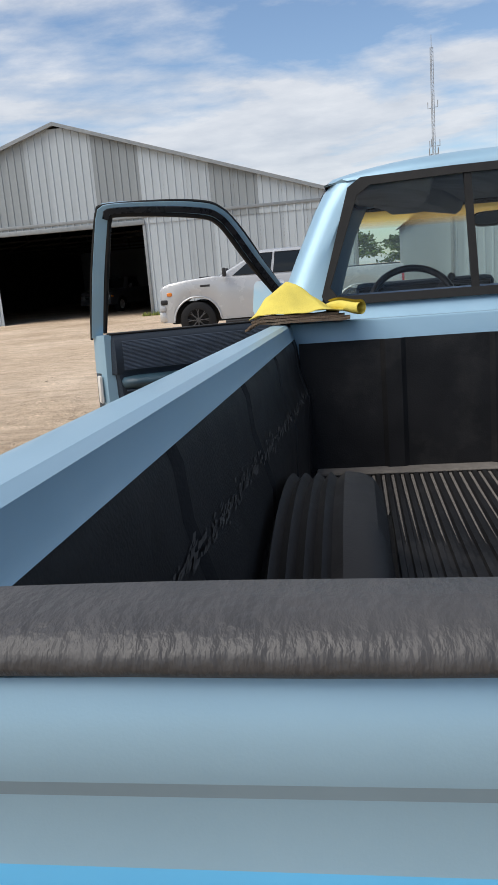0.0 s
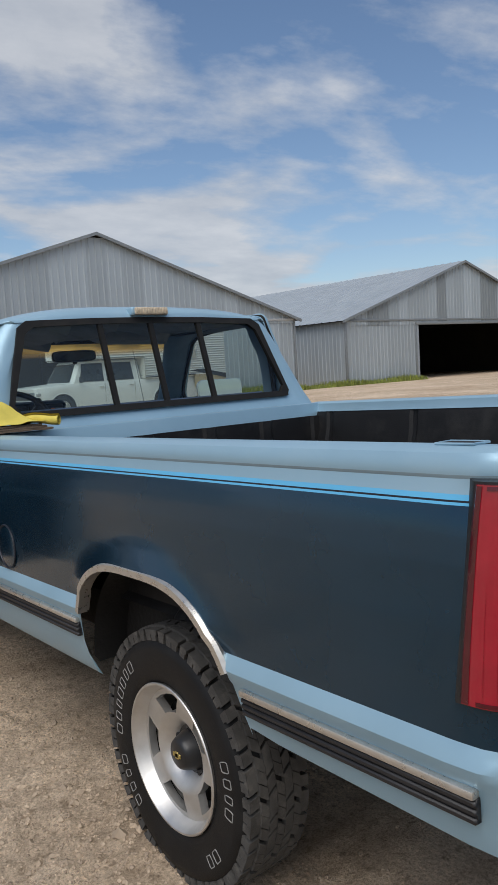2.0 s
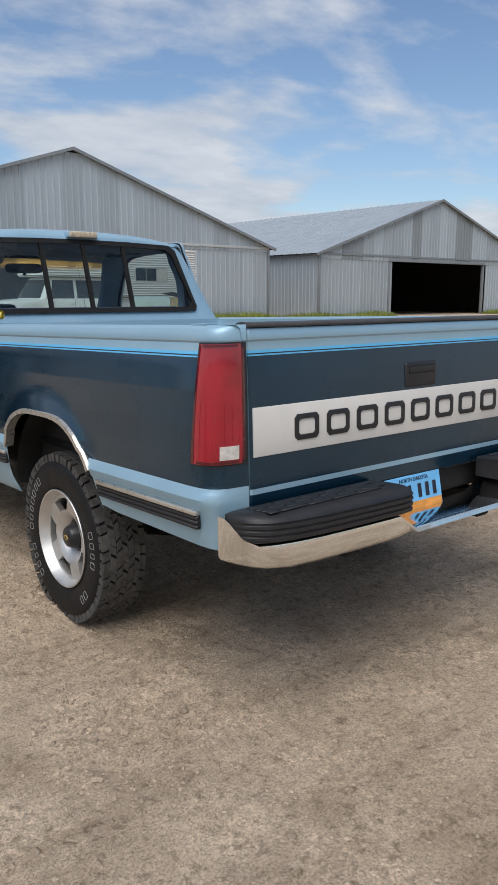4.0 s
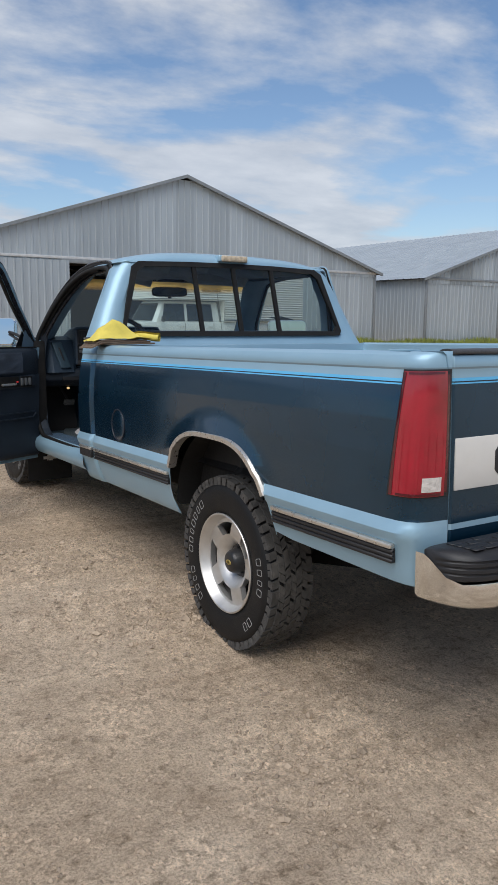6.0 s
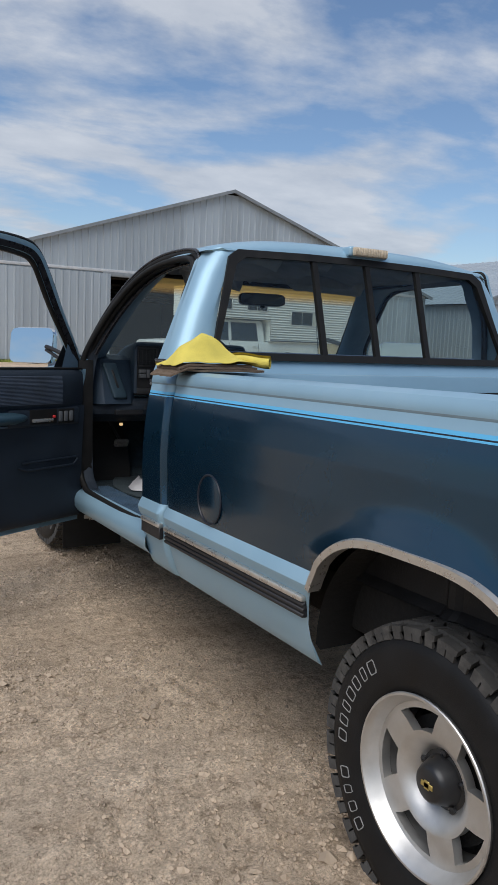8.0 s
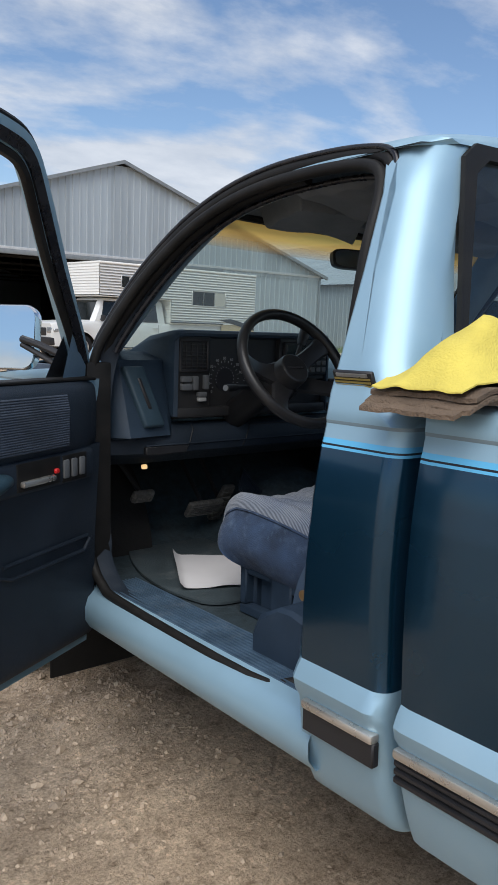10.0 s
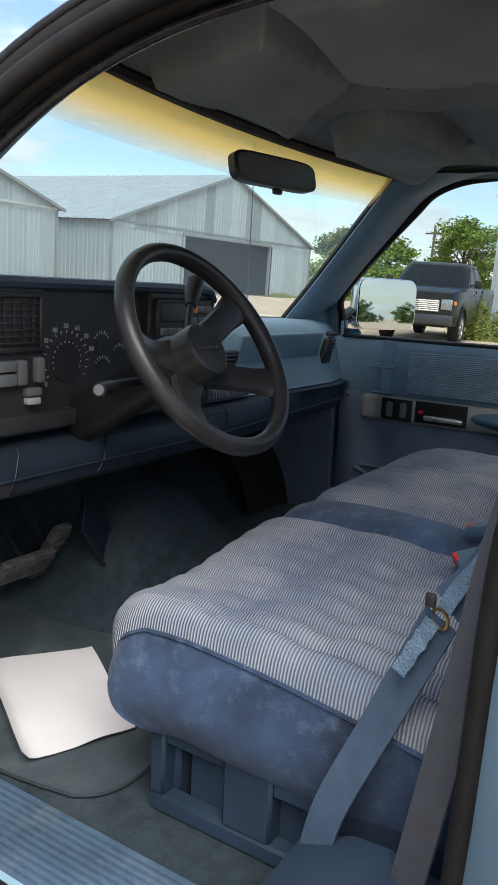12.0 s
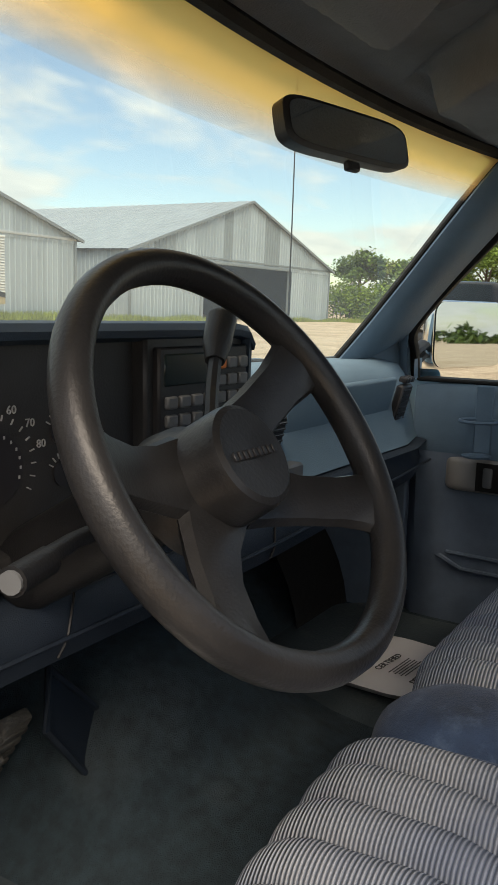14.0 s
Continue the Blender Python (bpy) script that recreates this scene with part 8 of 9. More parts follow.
tube(bm, [place @ Vector((0.0, 0.02, 0)), (0.01, 2.335, 1.60)], 0.008, 8)
bx(bm, -0.012, 0.012, -0.01, 0.0, -0.045, -0.033, 0.002, 1, m=place)
bmesh.ops.recalc_face_normals(bm, faces=bm.faces)
rear_mirror = part("inside_mirror", bm, [M_BLACKP], truck, "black-backed inside mirror", 40)
bm = bmesh.new()
bm.faces.new([bm.verts.new(v) for v in ring(-0.0135, 0.116, 0.0265)[::-1]])
part("mirror_glass", bm, [M_MIRROR], rear_mirror, "inside mirror glass")


def in_truck(p):
    return truck.matrix_world @ Vector(p)


bpy.context.view_layer.update()
# rubber mat, paper mats, folded cloth: loose things
M_MAT = mat("dusty_dark_rubber_mat", (0.046, 0.062, 0.070), 0.55, 0, 0.25, 10, 0.2, 200, stain=0.45, sscale=14, stain_col=(0.15, 0.155, 0.15))
M_PAPER = mat("white_paper", (0.60, 0.59, 0.60), 0.85, 0, 0.04, 6)


def slab(name, outline, z, th, material, label, category, wave=0.0):
    bm = bmesh.new()
    pts = [p for p in bez([(x, y, 0) for x, y in outline] + [(*outline[0], 0)], 4)[:-1]] if wave == 0 else [Vector((x, y, 0)) for x, y in outline]
    lo = [bm.verts.new(in_truck((p.x, p.y, z))) for p in pts]
    hi = [bm.verts.new(in_truck((p.x, p.y, z + th))) for p in pts]
    bm.faces.new(hi)
    bm.faces.new(lo[::-1])
    k = len(pts)
    for i in range(k):
        bm.faces.new((lo[i], lo[(i + 1) % k], hi[(i + 1) % k], hi[i]))
    bmesh.ops.recalc_face_normals(bm, faces=bm.faces)
    ob = finish(name, bm, [material])
    return tagged(ob, label, category)


slab("floor_mat", [(-0.735, 2.12), (-0.755, 2.25), (-0.735, 2.42), (-0.67, 2.60), (-0.60, 2.66), (-0.30, 2.66), (-0.26, 2.60), (-0.29, 2.2), (-0.40, 2.10), (-0.62, 2.075), (-0.70, 2.085)], 0.640, 0.006, M_MAT, "dusty dark rubber floor mat on the carpet", "floor mat")
slab("floor_mat", [(0.25, 2.12), (0.78, 2.12), (0.80, 2.4), (0.76, 2.64), (0.30, 2.64), (0.26, 2.4)], 0.640, 0.006, M_MAT, "dark rubber passenger floor mat on the carpet", "floor mat")


def paper(corners, z, label):
    bm = bmesh.new()
    a, b, c, d = [Vector((x, y, z)) for x, y in corners]
    rings = []
    for i in range(17):
        u = i / 16
        row = []
        for j in range(13):
            v = j / 12
            p = a.lerp(b, u).lerp(d.lerp(c, u), v)
            p.z += 0.003 + 0.010 * max(0.0, noise.noise(Vector((u * 2.2, v * 2.2, z * 9)))) + (0.02 * max(0, 0.08 - u) / 0.08)
            row.append(in_truck(p))
        rings.append(row)
    loft(bm, rings)
    top = [[v + Vector((0, 0, -0.0008)) for v in r] for r in rings]
    loft(bm, top)
    return tagged(finish("paper_mat", bm, [M_PAPER], angle=60), label, "paper mat")


paper([(-0.563, 2.522), (-0.400, 2.400), (-0.565, 2.150), (-0.735, 2.222)], 0.648, "creased white paper mat on the rubber mat")
pm = paper([(0.345, 2.430), (0.635, 2.462), (0.640, 2.190), (0.350, 2.190)], 0.648, "printed white paper mat on the passenger floor")
M_INK = mat("grey_print", (0.06, 0.06, 0.065), 0.7)
flat_ = lambda x, y, turn: truck.matrix_world @ Matrix.Translation((x, y, 0.6625)) @ Matrix.Rotation(radians(turn), 4, "Z")
text_part("printed_word", "CERTIFIED", 0.020, M_INK, pm, flat_(0.492, 2.384, -8))
text_part("printed_word", "DRIVE", 0.018, M_INK, pm, flat_(0.455, 2.308, -4))
for k in range(7):
    bm = bmesh.new()
    x, y, w_, h_ = (0.535, 2.311, 0.075, 0.012) if k == 6 else (0.49, 2.366 - 0.0065 * k, 0.085 - 0.01 * (k % 2), 0.0022)
    bx(bm, -w_ / 2, w_ / 2, -h_ / 2, h_ / 2, 0, 0.0006, 0, 1, m=flat_(x, y, -6))
    part("print_bar", bm, [M_INK], pm)

# ---- parked vehicles ----
M_VWHITE = mat("pearl_white_car_paint", (0.40, 0.41, 0.42), 0.25, 0.1, 0.04, 2, coat=0.8, stain=0.1, sscale=2, stain_col=(0.55, 0.53, 0.5))
M_VOLDWHITE = mat("chalky_white_truck_paint", (0.62, 0.63, 0.62), 0.45, 0, 0.06, 2, coat=0.3, stain=0.15, sscale=2, stain_col=(0.48, 0.46, 0.43))
M_VBLACK = mat("black_car_paint", (0.007, 0.008, 0.010), 0.2, 0, 0.1, 2, coat=0.2)
M_VRED = mat("faded_red_truck_paint", (0.16, 0.02, 0.02), 0.45, 0, 0.1, 2, coat=0.3)
M_VDARK = mat("dark_grey_truck_paint", (0.035, 0.037, 0.042), 0.4, 0, 0.1, 2, coat=0.5)
M_VGLASS = mat("dark_car_glass", (0.010, 0.013, 0.014), 0.05, 0, 0.05, 3, rvar=0.01)
M_BLACKRIM = mat("gloss_black_wheel", (0.075, 0.075, 0.078), 0.3, 0.3, 0.1, 10)
M_AMBER = mat("amber_marker_lens", (0.65, 0.20, 0.03), 0.2)
M_HEADLAMP = mat("headlamp_glass", (0.36, 0.38, 0.40), 0.12, 0.6, 0.35, 22, coat=0.6)


def car_wheel(root, x, y, r, w, rim_mat, sg, spokes=8):
    """Wheel with its outer face towards sg * y."""
    bm = bmesh.new()
    revolve(bm, [(-w / 2, r * 0.64), (-w / 2, r * 0.90), (-w / 2 + 0.02, r * 0.985), (-w / 4, r), (w / 4, r), (w / 2 - 0.02, r * 0.985), (w / 2, r * 0.90), (w / 2, r * 0.64)], 32, m=Matrix.Translation((x, y, r)), axis="y")
    tyre = part("wheel", bm, [M_TYRE], root, "black tyre")
    bm = bmesh.new()
    o = sg * w / 2
    revolve(bm, [(o * 0.96, r * 0.66), (o * 0.98, r * 0.60), (o * 0.4, r * 0.58), (o * 0.35, 0.01)], 32, m=Matrix.Translation((x, y, r)), axis="y")
    dish = part("rim", bm, [M_UNDER if rim_mat is M_BLACKRIM else rim_mat], tyre, "dished wheel rim")
    for k in range(spokes):
        mm = Matrix.Translation((x, y, r)) @ Matrix.Rotation(2 * math.pi * k / spokes, 4, "Y")
        bm = bmesh.new()
        bx(bm, -0.013, 0.013, min(o * 0.66, o * 0.90), max(o * 0.66, o * 0.90), 0.04, r * 0.36, 0.004, 1, m=mm)
        for lean in (-13, 13):
            fork = mm @ Matrix.Translation((0, 0, r * 0.33)) @ Matrix.Rotation(radians(lean), 4, "Y")
            bx(bm, -0.009, 0.009, min(o * 0.66, o * 0.90), max(o * 0.66, o * 0.90), 0, r * 0.30, 0.003, 1, m=fork)
        part("spoke", bm, [rim_mat], dish)
    bm = bmesh.new()
    revolve(bm, [(o * 0.9, 0.001), (o * 0.9, 0.05), (o * 0.5, 0.06)], 16, m=Matrix.Translation((x, y, r)), axis="y")
    part("hub", bm, [rim_mat], dish)


def vehicle(name, label, category, m, L, hw, top, cab, wheels, r, floor, paint, glass_m, rim_mat, panes, face="lamps", bed=None, arch=1.24):
    """A parked vehicle. Local x runs from the nose (0) to the tail (L). top: (x, z) line of bonnet, belt and bed rail; cab: base x0, x1, roof x0, x1, belt z, roof z; panes: (base x0, x1, roof x0, x1) of the side windows."""
    root = thing(name, label, category, "parked vehicles", m)
    xs = sorted(set([0.0, 0.03, 0.10, 0.22, L - 0.1, L - 0.02, L] + [float(v) for v in np.linspace(0.3, L - 0.2, 24)] + [float(c + d * r * arch) for c in wheels for d in np.linspace(-1, 1, 15)] + [a for a, _ in top]))

    def plan(x):
        return hw * (1 - 0.10 * max(0.0, 1 - x / 0.55) ** 2 - 0.04 * max(0.0, 1 - (L - x) / 0.3) ** 2)
    bm = bmesh.new()
    rings = []
    for x in xs:
        zb = floor
        for c in wheels:
            d = abs(x - c) / (r * arch)
            if d < 1:
                zb = max(zb, r + r * (arch - 0.02) * math.sqrt(1 - d * d))
        zt = lerp(top, x)
        zb = min(zb, zt - 0.08)
        h = plan(x)
        mid_ = zb + (zt - zb) * 0.62
        sec = [(h * 0.975, zb), (h, zb + (mid_ - zb) * 0.5), (h, mid_), (h * 0.985, zt - 0.06), (h * 0.955, zt - 0.015), (h * 0.90, zt)]
        rings.append([(x, -a, z) for a, z in sec] + [(x, a, z) for a, z in sec[::-1]])
    loft(bm, rings)
    for ring in (rings[0], rings[-1]):
        bm.faces.new([bm.verts.new(p) for p in ring])
    bmesh.ops.remove_doubles(bm, verts=bm.verts, dist=1e-4)
    bmesh.ops.recalc_face_normals(bm, faces=bm.faces)
    part("body", bm, [paint], root, angle=32)
    bm = bmesh.new()
    bx(bm, 0.2, L - 0.2, -hw * 0.72, hw * 0.72, floor - 0.05, floor + 0.42, 0.02, 1)
    part("underbody", bm, [M_UNDER], root)
    x0, x1, t0, t1, zb, zr = cab
    sidey = lambda s: plan((x0 + x1) / 2) * (0.955 - 0.19 * s ** 1.3)
    bm = bmesh.new()
    rings = []
    for s in (0.0, 0.25, 0.5, 0.75, 0.9, 0.97, 1.0):
        ins = 0.0 if s < 0.95 else (0.03 if s < 0.99 else 0.14)
        a, b, y, z = x0 + (t0 - x0) * s + ins, x1 + (t1 - x1) * s - ins, sidey(s) - ins, zb - 0.03 + (zr - zb + 0.03) * s
        rings.append([(a, -y * 0.86, z), (a + 0.10, -y, z), (b - 0.08, -y, z), (b, -y * 0.92, z), (b, y * 0.92, z), (b - 0.08, y, z), (a + 0.10, y, z), (a, y * 0.86, z)])
    loft(bm, rings, True, True)
    bmesh.ops.recalc_face_normals(bm, faces=bm.faces)
    part("cab", bm, [paint], root, angle=32)

    def q(x_b, x_t, s, y_sign, off):
        z = zb - 0.03 + (zr - zb + 0.03) * s
        return Vector((x_b + (x_t - x_b) * s, y_sign * (sidey(s) + off), z))
    for sg in (-1, 1):
        for a, b, c, d in panes:
            bm = bmesh.new()
            loft(bm, [[q(a, c, s, sg, 0.006), q(b, d, s, sg, 0.006)] for s in (0.10, 0.3, 0.5, 0.7, 0.86)])
            loft(bm, [[q(a, c, s, sg, -0.01), q(b, d, s, sg, -0.01)] for s in (0.10, 0.86)])
            g = part("side_window", bm, [glass_m], root, "dark side glass")
            bm = bmesh.new()
            loop = [q(a, c, 0.10, sg, 0.006), q(b, d, 0.10, sg, 0.006), q(b, d, 0.86, sg, 0.006), q(a, c, 0.86, sg, 0.006)]
            tube(bm, loop, 0.012, 4, True)
            part("window_seal", bm, [M_RUBBER], g)
            bm = bmesh.new()   # door handle and shut line below each pane
            xm = b - 0.12
            tube(bm, [(xm - 0.09, sg * hw * 0.995, zb - 0.16), (xm - 0.06, sg * (hw + 0.02), zb - 0.16), (xm + 0.06, sg * (hw + 0.02), zb - 0.16), (xm + 0.09, sg * hw * 0.995, zb - 0.16)], 0.013, 6)
            part("door_handle", bm, [M_CHROME], root)
            bm = bmesh.new()
            bx(bm, b + 0.015, b + 0.022, sg * hw * 0.97, sg * (hw + 0.002), floor + 0.12, zb - 0.04, 0, 1)
            part("door_gap", bm, [M_RUBBER], root)
        bm = bmesh.new()
        tube(bm, [(x0 + 0.32, sg * sidey(0.1), zb + 0.08), (x0 + 0.30, sg * (hw + 0.10), zb + 0.10)], 0.02, 6)
        bx(bm, x0 + 0.25, x0 + 0.34, sg * (hw + 0.06), sg * (hw + 0.24), zb + 0.02, zb + 0.22, 0.03, 2)
        part("wing_mirror", bm, [M_BLACKP], root, "black wing mirror")
        for c in wheels:
            car_wheel(root, c, sg * (hw - 0.14), r, 0.27, rim_mat, sg)
            bm = bmesh.new()
            ring = [(c + r * arch * math.cos(a), sg * (hw + 0.004), r + r * (arch - 0.02) * math.sin(a)) for a in np.linspace(0.05, math.pi - 0.05, 21)]
            tube(bm, ring, 0.02, 5)
            part("arch_lip", bm, [M_BLACKP if face == "chrome" else paint], root)
    bm = bmesh.new()
    sc = lambda s, u: Vector((x0 + (t0 - x0) * s - 0.006 , u * sidey(s) * 0.84, zb - 0.03 + (zr - zb + 0.03) * s))
    loft(bm, [[sc(s, -1), sc(s, 1)] for s in (0.10, 0.88)])
    part("windscreen", bm, [glass_m], root, "dark windscreen")
    bm = bmesh.new()
    sc = lambda s, u: Vector((x1 + (t1 - x1) * s + 0.006, u * sidey(s) * 0.88, zb - 0.03 + (zr - zb + 0.03) * s))
    loft(bm, [[sc(s, -1), sc(s, 1)] for s in (0.12, 0.84)])
    part("rear_window", bm, [glass_m], root)
    zn = lerp(top, 0.0)
    bm = bmesh.new()
    bx(bm, -0.06, 0.12, -hw * 0.93, hw * 0.93, floor + 0.02, floor + 0.26, 0.04, 2)
    part("front_bumper", bm, [{"chrome": M_VDARK, "modern": M_SATIN}.get(face, M_BLACKP)], root, "full-width front bumper")
    bm = bmesh.new()
    bx(bm, L - 0.08, L + 0.07, -hw * 0.93, hw * 0.93, floor + 0.08, floor + 0.28, 0.03, 2)
    part("rear_bumper", bm, [M_CHROME], root, "rear bumper")
    bm = bmesh.new()
    bx(bm, -0.025, 0.05, -hw * 0.60, hw * 0.60, floor + 0.30, zn - 0.12, 0.03, 2)
    grille = part("grille", bm, [M_BLACKP], root, "wide grille")
    if face == "chrome":
        for k in range(6):
            bm = bmesh.new()
            z = floor + 0.33 + k * (zn - 0.18 - floor - 0.33) / 5
            bx(bm, -0.045, 0.0, -hw * 0.60, hw * 0.60, z, z + 0.035, 0.008, 1)
            part("grille_bar", bm, [M_CHROME], grille, "chrome grille bar")
        for k in range(9):
            bm = bmesh.new()
            y = -hw * 0.58 + k * hw * 1.16 / 8
            bx(bm, -0.04, 0.0, y - 0.008, y + 0.008, floor + 0.32, zn - 0.15, 0.004, 1)
            part("grille_bar", bm, [M_CHROME], grille)
    if face == "modern":
        for k in range(5):
            bm = bmesh.new()
            z = floor + 0.34 + k * (zn - 0.24 - floor - 0.34) / 4
            bx(bm, -0.042, 0.0, -hw * 0.62, hw * 0.62, z, z + 0.022, 0.006, 1)
            part("grille_bar", bm, [M_BLACKP], grille, "black grille bar")
        bm = bmesh.new()
        bx(bm, -0.045, 0.10, -hw * 0.97, hw * 0.97, floor + 0.27, floor + 0.40, 0.03, 2)
        part("bumper_fascia", bm, [paint], root, "white upper bumper fascia")
        for sg in (-1, 1):
            bm = bmesh.new()   # slim swept-back headlamp over a dark intake
            loft(bm, [[(0.00 + 0.30 * u, sg * (hw * 0.62 + hw * 0.335 * min(1.0, u * 1.6)) , zn - 0.13 + 0.045 * u - 0.085 * (1 - 0.55 * u) * v) for v in (0, 1)] + [(0.02 + 0.26 * u, sg * (hw * 0.60 + hw * 0.30 * min(1.0, u * 1.6)), zn - 0.13 - 0.045 * (1 - v)) for v in (0, 1)] for u in (0.0, 0.3, 0.62, 1.0)], True, True)
            bmesh.ops.recalc_face_normals(bm, faces=bm.faces)
            part("headlamp", bm, [M_HEADLAMP], root, "slim swept headlamp")
            bm = bmesh.new()
            bx(bm, 0.15, 0.27, sg * hw * 0.925, sg * hw * 0.985, zn - 0.165, zn - 0.085, 0.015, 1)
            part("marker_lamp", bm, [M_AMBER], root, "amber side marker lamp")
            bm = bmesh.new()
            bx(bm, -0.012, 0.16, sg * hw * 0.70, sg * hw * 0.965, floor + 0.42, zn - 0.24, 0.03, 2)
            part("front_intake", bm, [M_BLACKP], root, "dark intake below the lamp")
            bm = bmesh.new()
            bx(bm, x0 - 0.30, x0 - 0.04, sg * hw * 0.80, sg * hw * 0.875, lerp(top, x0 - 0.2) - 0.02, lerp(top, x0 - 0.2) + 0.018, 0.008, 1)
            part("bonnet_vent", bm, [M_BLACKP], root, "black bonnet vent")
            bm = bmesh.new()
            bx(bm, x0 - 0.29, x0 - 0.06, sg * hw * 0.985, sg * (hw + 0.004), zb - 0.175, zb - 0.125, 0.006, 1)
            part("wing_badge", bm, [M_BLACKP], root, "black wing badge")
            bm = bmesh.new()
            bx(bm, wheels[0] + r * 1.5, wheels[1] - r * 1.5, sg * (hw - 0.10), sg * (hw + 0.06), floor - 0.09, floor - 0.03, 0.02, 2)
            part("running_board", bm, [M_BLACKP], root, "black running board")
            bm = bmesh.new()
            revolve(bm, [(sg * (hw + 0.002), 0.001), (sg * (hw + 0.002), 0.085), (sg * (hw - 0.01), 0.095)], 24, m=Matrix.Translation((x1 + 0.32, 0, zb - 0.28)), axis="y")
            part("fuel_flap", bm, [paint], root)
            bm = bmesh.new()
            bx(bm, x1 + 0.03, x1 + 0.05, sg * hw * 0.93, sg * (hw + 0.002), floor + 0.06, zb - 0.01, 0, 1)
            part("bed_gap", bm, [M_RUBBER], root)
    for sg in (-1, 1):
        bm = bmesh.new()
        if face == "modern":
            zt = lerp(top, L)
            bx(bm, L - 0.06, L + 0.012, sg * hw * 0.80, sg * hw * 0.975, zt - 0.46, zt - 0.10, 0.02, 2)
            part("tail_lamp", bm, [M_REDLENS], root, "red tail lamp")
            continue
        bx(bm, -0.02, 0.14, sg * hw * 0.63, sg * hw * 0.90, zn - 0.36 if face == "chrome" else zn - 0.28, zn - 0.10, 0.03, 2)
        part("headlamp", bm, [M_HEADLAMP], root, "clear headlamp")
        bm = bmesh.new()
        bx(bm, 0.06, 0.22, sg * hw * 0.885, sg * hw * 0.965, zn - 0.24, zn - 0.14, 0.015, 1)
        part("marker_lamp", bm, [M_AMBER if face == "chrome" else M_HEADLAMP], root, "side marker lamp")
        bm = bmesh.new()
        zt = lerp(top, L)
        bx(bm, L - 0.06, L + 0.012, sg * hw * 0.80, sg * hw * 0.975, zt - 0.46, zt - 0.10, 0.02, 2)
        part("tail_lamp", bm, [M_REDLENS], root, "red tail lamp")
    if bed:
        bm = bmesh.new()
        bx(bm, bed[0], L - 0.06, -hw * 0.86, hw * 0.86, lerp(top, L - 0.5) - 0.03, lerp(top, L - 0.5) + 0.025, 0.015, 1)
        part("bed_cover", bm, [M_BLACKP], root, "black bed cover")
    return root


vehicle("crew_cab_pickup", "white crew-cab pickup with black wheels parked by the shed", "pickup truck", pose(-5.22, 17.45, -0.02, 0, 0, 7.5), 5.62, 1.0,
        [(0, 1.17), (0.04, 1.23), (0.20, 1.29), (0.6, 1.345), (1.24, 1.39), (1.5, 1.36), (3.62, 1.33), (3.68, 1.35), (5.0, 1.35), (5.62, 1.35)], (1.22, 3.66, 2.36, 3.50, 1.335, 1.90), (0.83, 4.57), 0.42, 0.40, M_VWHITE, M_VGLASS, M_BLACKRIM,
        [(1.62, 2.55, 2.44, 2.66), (2.62, 3.44, 2.72, 3.34)], face="modern", bed=(3.75,), arch=1.29)
vehicle("heavy_duty_pickup", "black heavy-duty pickup with a chrome grille, parked on the gravel", "pickup truck", pose(16.95, 8.25, 0, 0, 0, 7.0), 6.1, 1.02,
        [(0, 1.22), (0.10, 1.30), (0.5, 1.38), (1.45, 1.42), (3.9, 1.40), (3.95, 1.43), (6.1, 1.45)], (1.50, 3.92, 2.30, 3.62, 1.41, 2.05), (1.02, 4.75), 0.42, 0.48, M_VBLACK, M_VGLASS, M_CHROME,
        [(1.85, 2.65, 2.38, 2.76), (2.72, 3.62, 2.80, 3.50)], face="chrome")
vehicle("camper_truck", "old white crew-cab truck carrying a slide-in camper", "truck", pose(7.95, 23.05, 0, 0, 0, 3), 6.6, 1.0,
        [(0, 1.08), (0.1, 1.12), (1.3, 1.20), (3.9, 1.20), (6.6, 1.22)], (1.30, 4.10, 1.72, 4.05, 1.18, 1.93), (0.95, 5.0), 0.40, 0.42, M_VOLDWHITE, M_VGLASS, M_SATIN,
        [(1.62, 2.55, 1.85, 2.60), (2.68, 3.75, 2.72, 3.74)])
vehicle("stored_pickup", "dark grey old pickup standing in the dim shed", "pickup truck", pose(-13.4, 36.5, 0, 0, 0, 75), 5.2, 0.96,
        [(0, 0.98), (0.1, 1.06), (1.3, 1.14), (5.2, 1.14)], (1.35, 3.0, 1.95, 2.85, 1.13, 1.72), (0.9, 4.1), 0.36, 0.40, M_VDARK, M_VGLASS, M_SATIN, [(1.65, 2.75, 2.0, 2.70)], face="chrome")
vehicle("stored_pickup", "dark old pickup standing inside the wide shed doorway", "pickup truck", pose(38.2, 33.5, 0, 0, 0, 70), 5.2, 0.96,
        [(0, 0.98), (0.1, 1.06), (1.3, 1.14), (5.2, 1.14)], (1.35, 3.0, 1.95, 2.85, 1.13, 1.72), (0.9, 4.1), 0.36, 0.40, M_VDARK, M_VGLASS, M_SATIN, [(1.65, 2.75, 2.0, 2.70)], face="chrome")
vehicle("stored_van", "red and white van standing inside the wide shed", "van", pose(43.4, 41.0, 0, 0, 0, 10), 4.6, 0.95,
        [(0, 0.95), (0.1, 1.05), (0.8, 1.12), (4.6, 1.12)], (0.8, 4.58, 1.3, 4.5, 1.10, 1.95), (0.8, 3.6), 0.35, 0.35, M_VRED, M_VGLASS, M_SATIN, [(1.3, 2.1, 1.5, 2.1), (2.25, 4.2, 2.25, 4.15)])

# slide-in camper: siding of overlapping bands, bunk over the cab, framed windows
M_SIDING = mat("white_camper_siding", (0.80, 0.80, 0.77), 0.45, 0, 0.04, 3, stain=0.2, sscale=1.5, stain_col=(0.52, 0.50, 0.45))
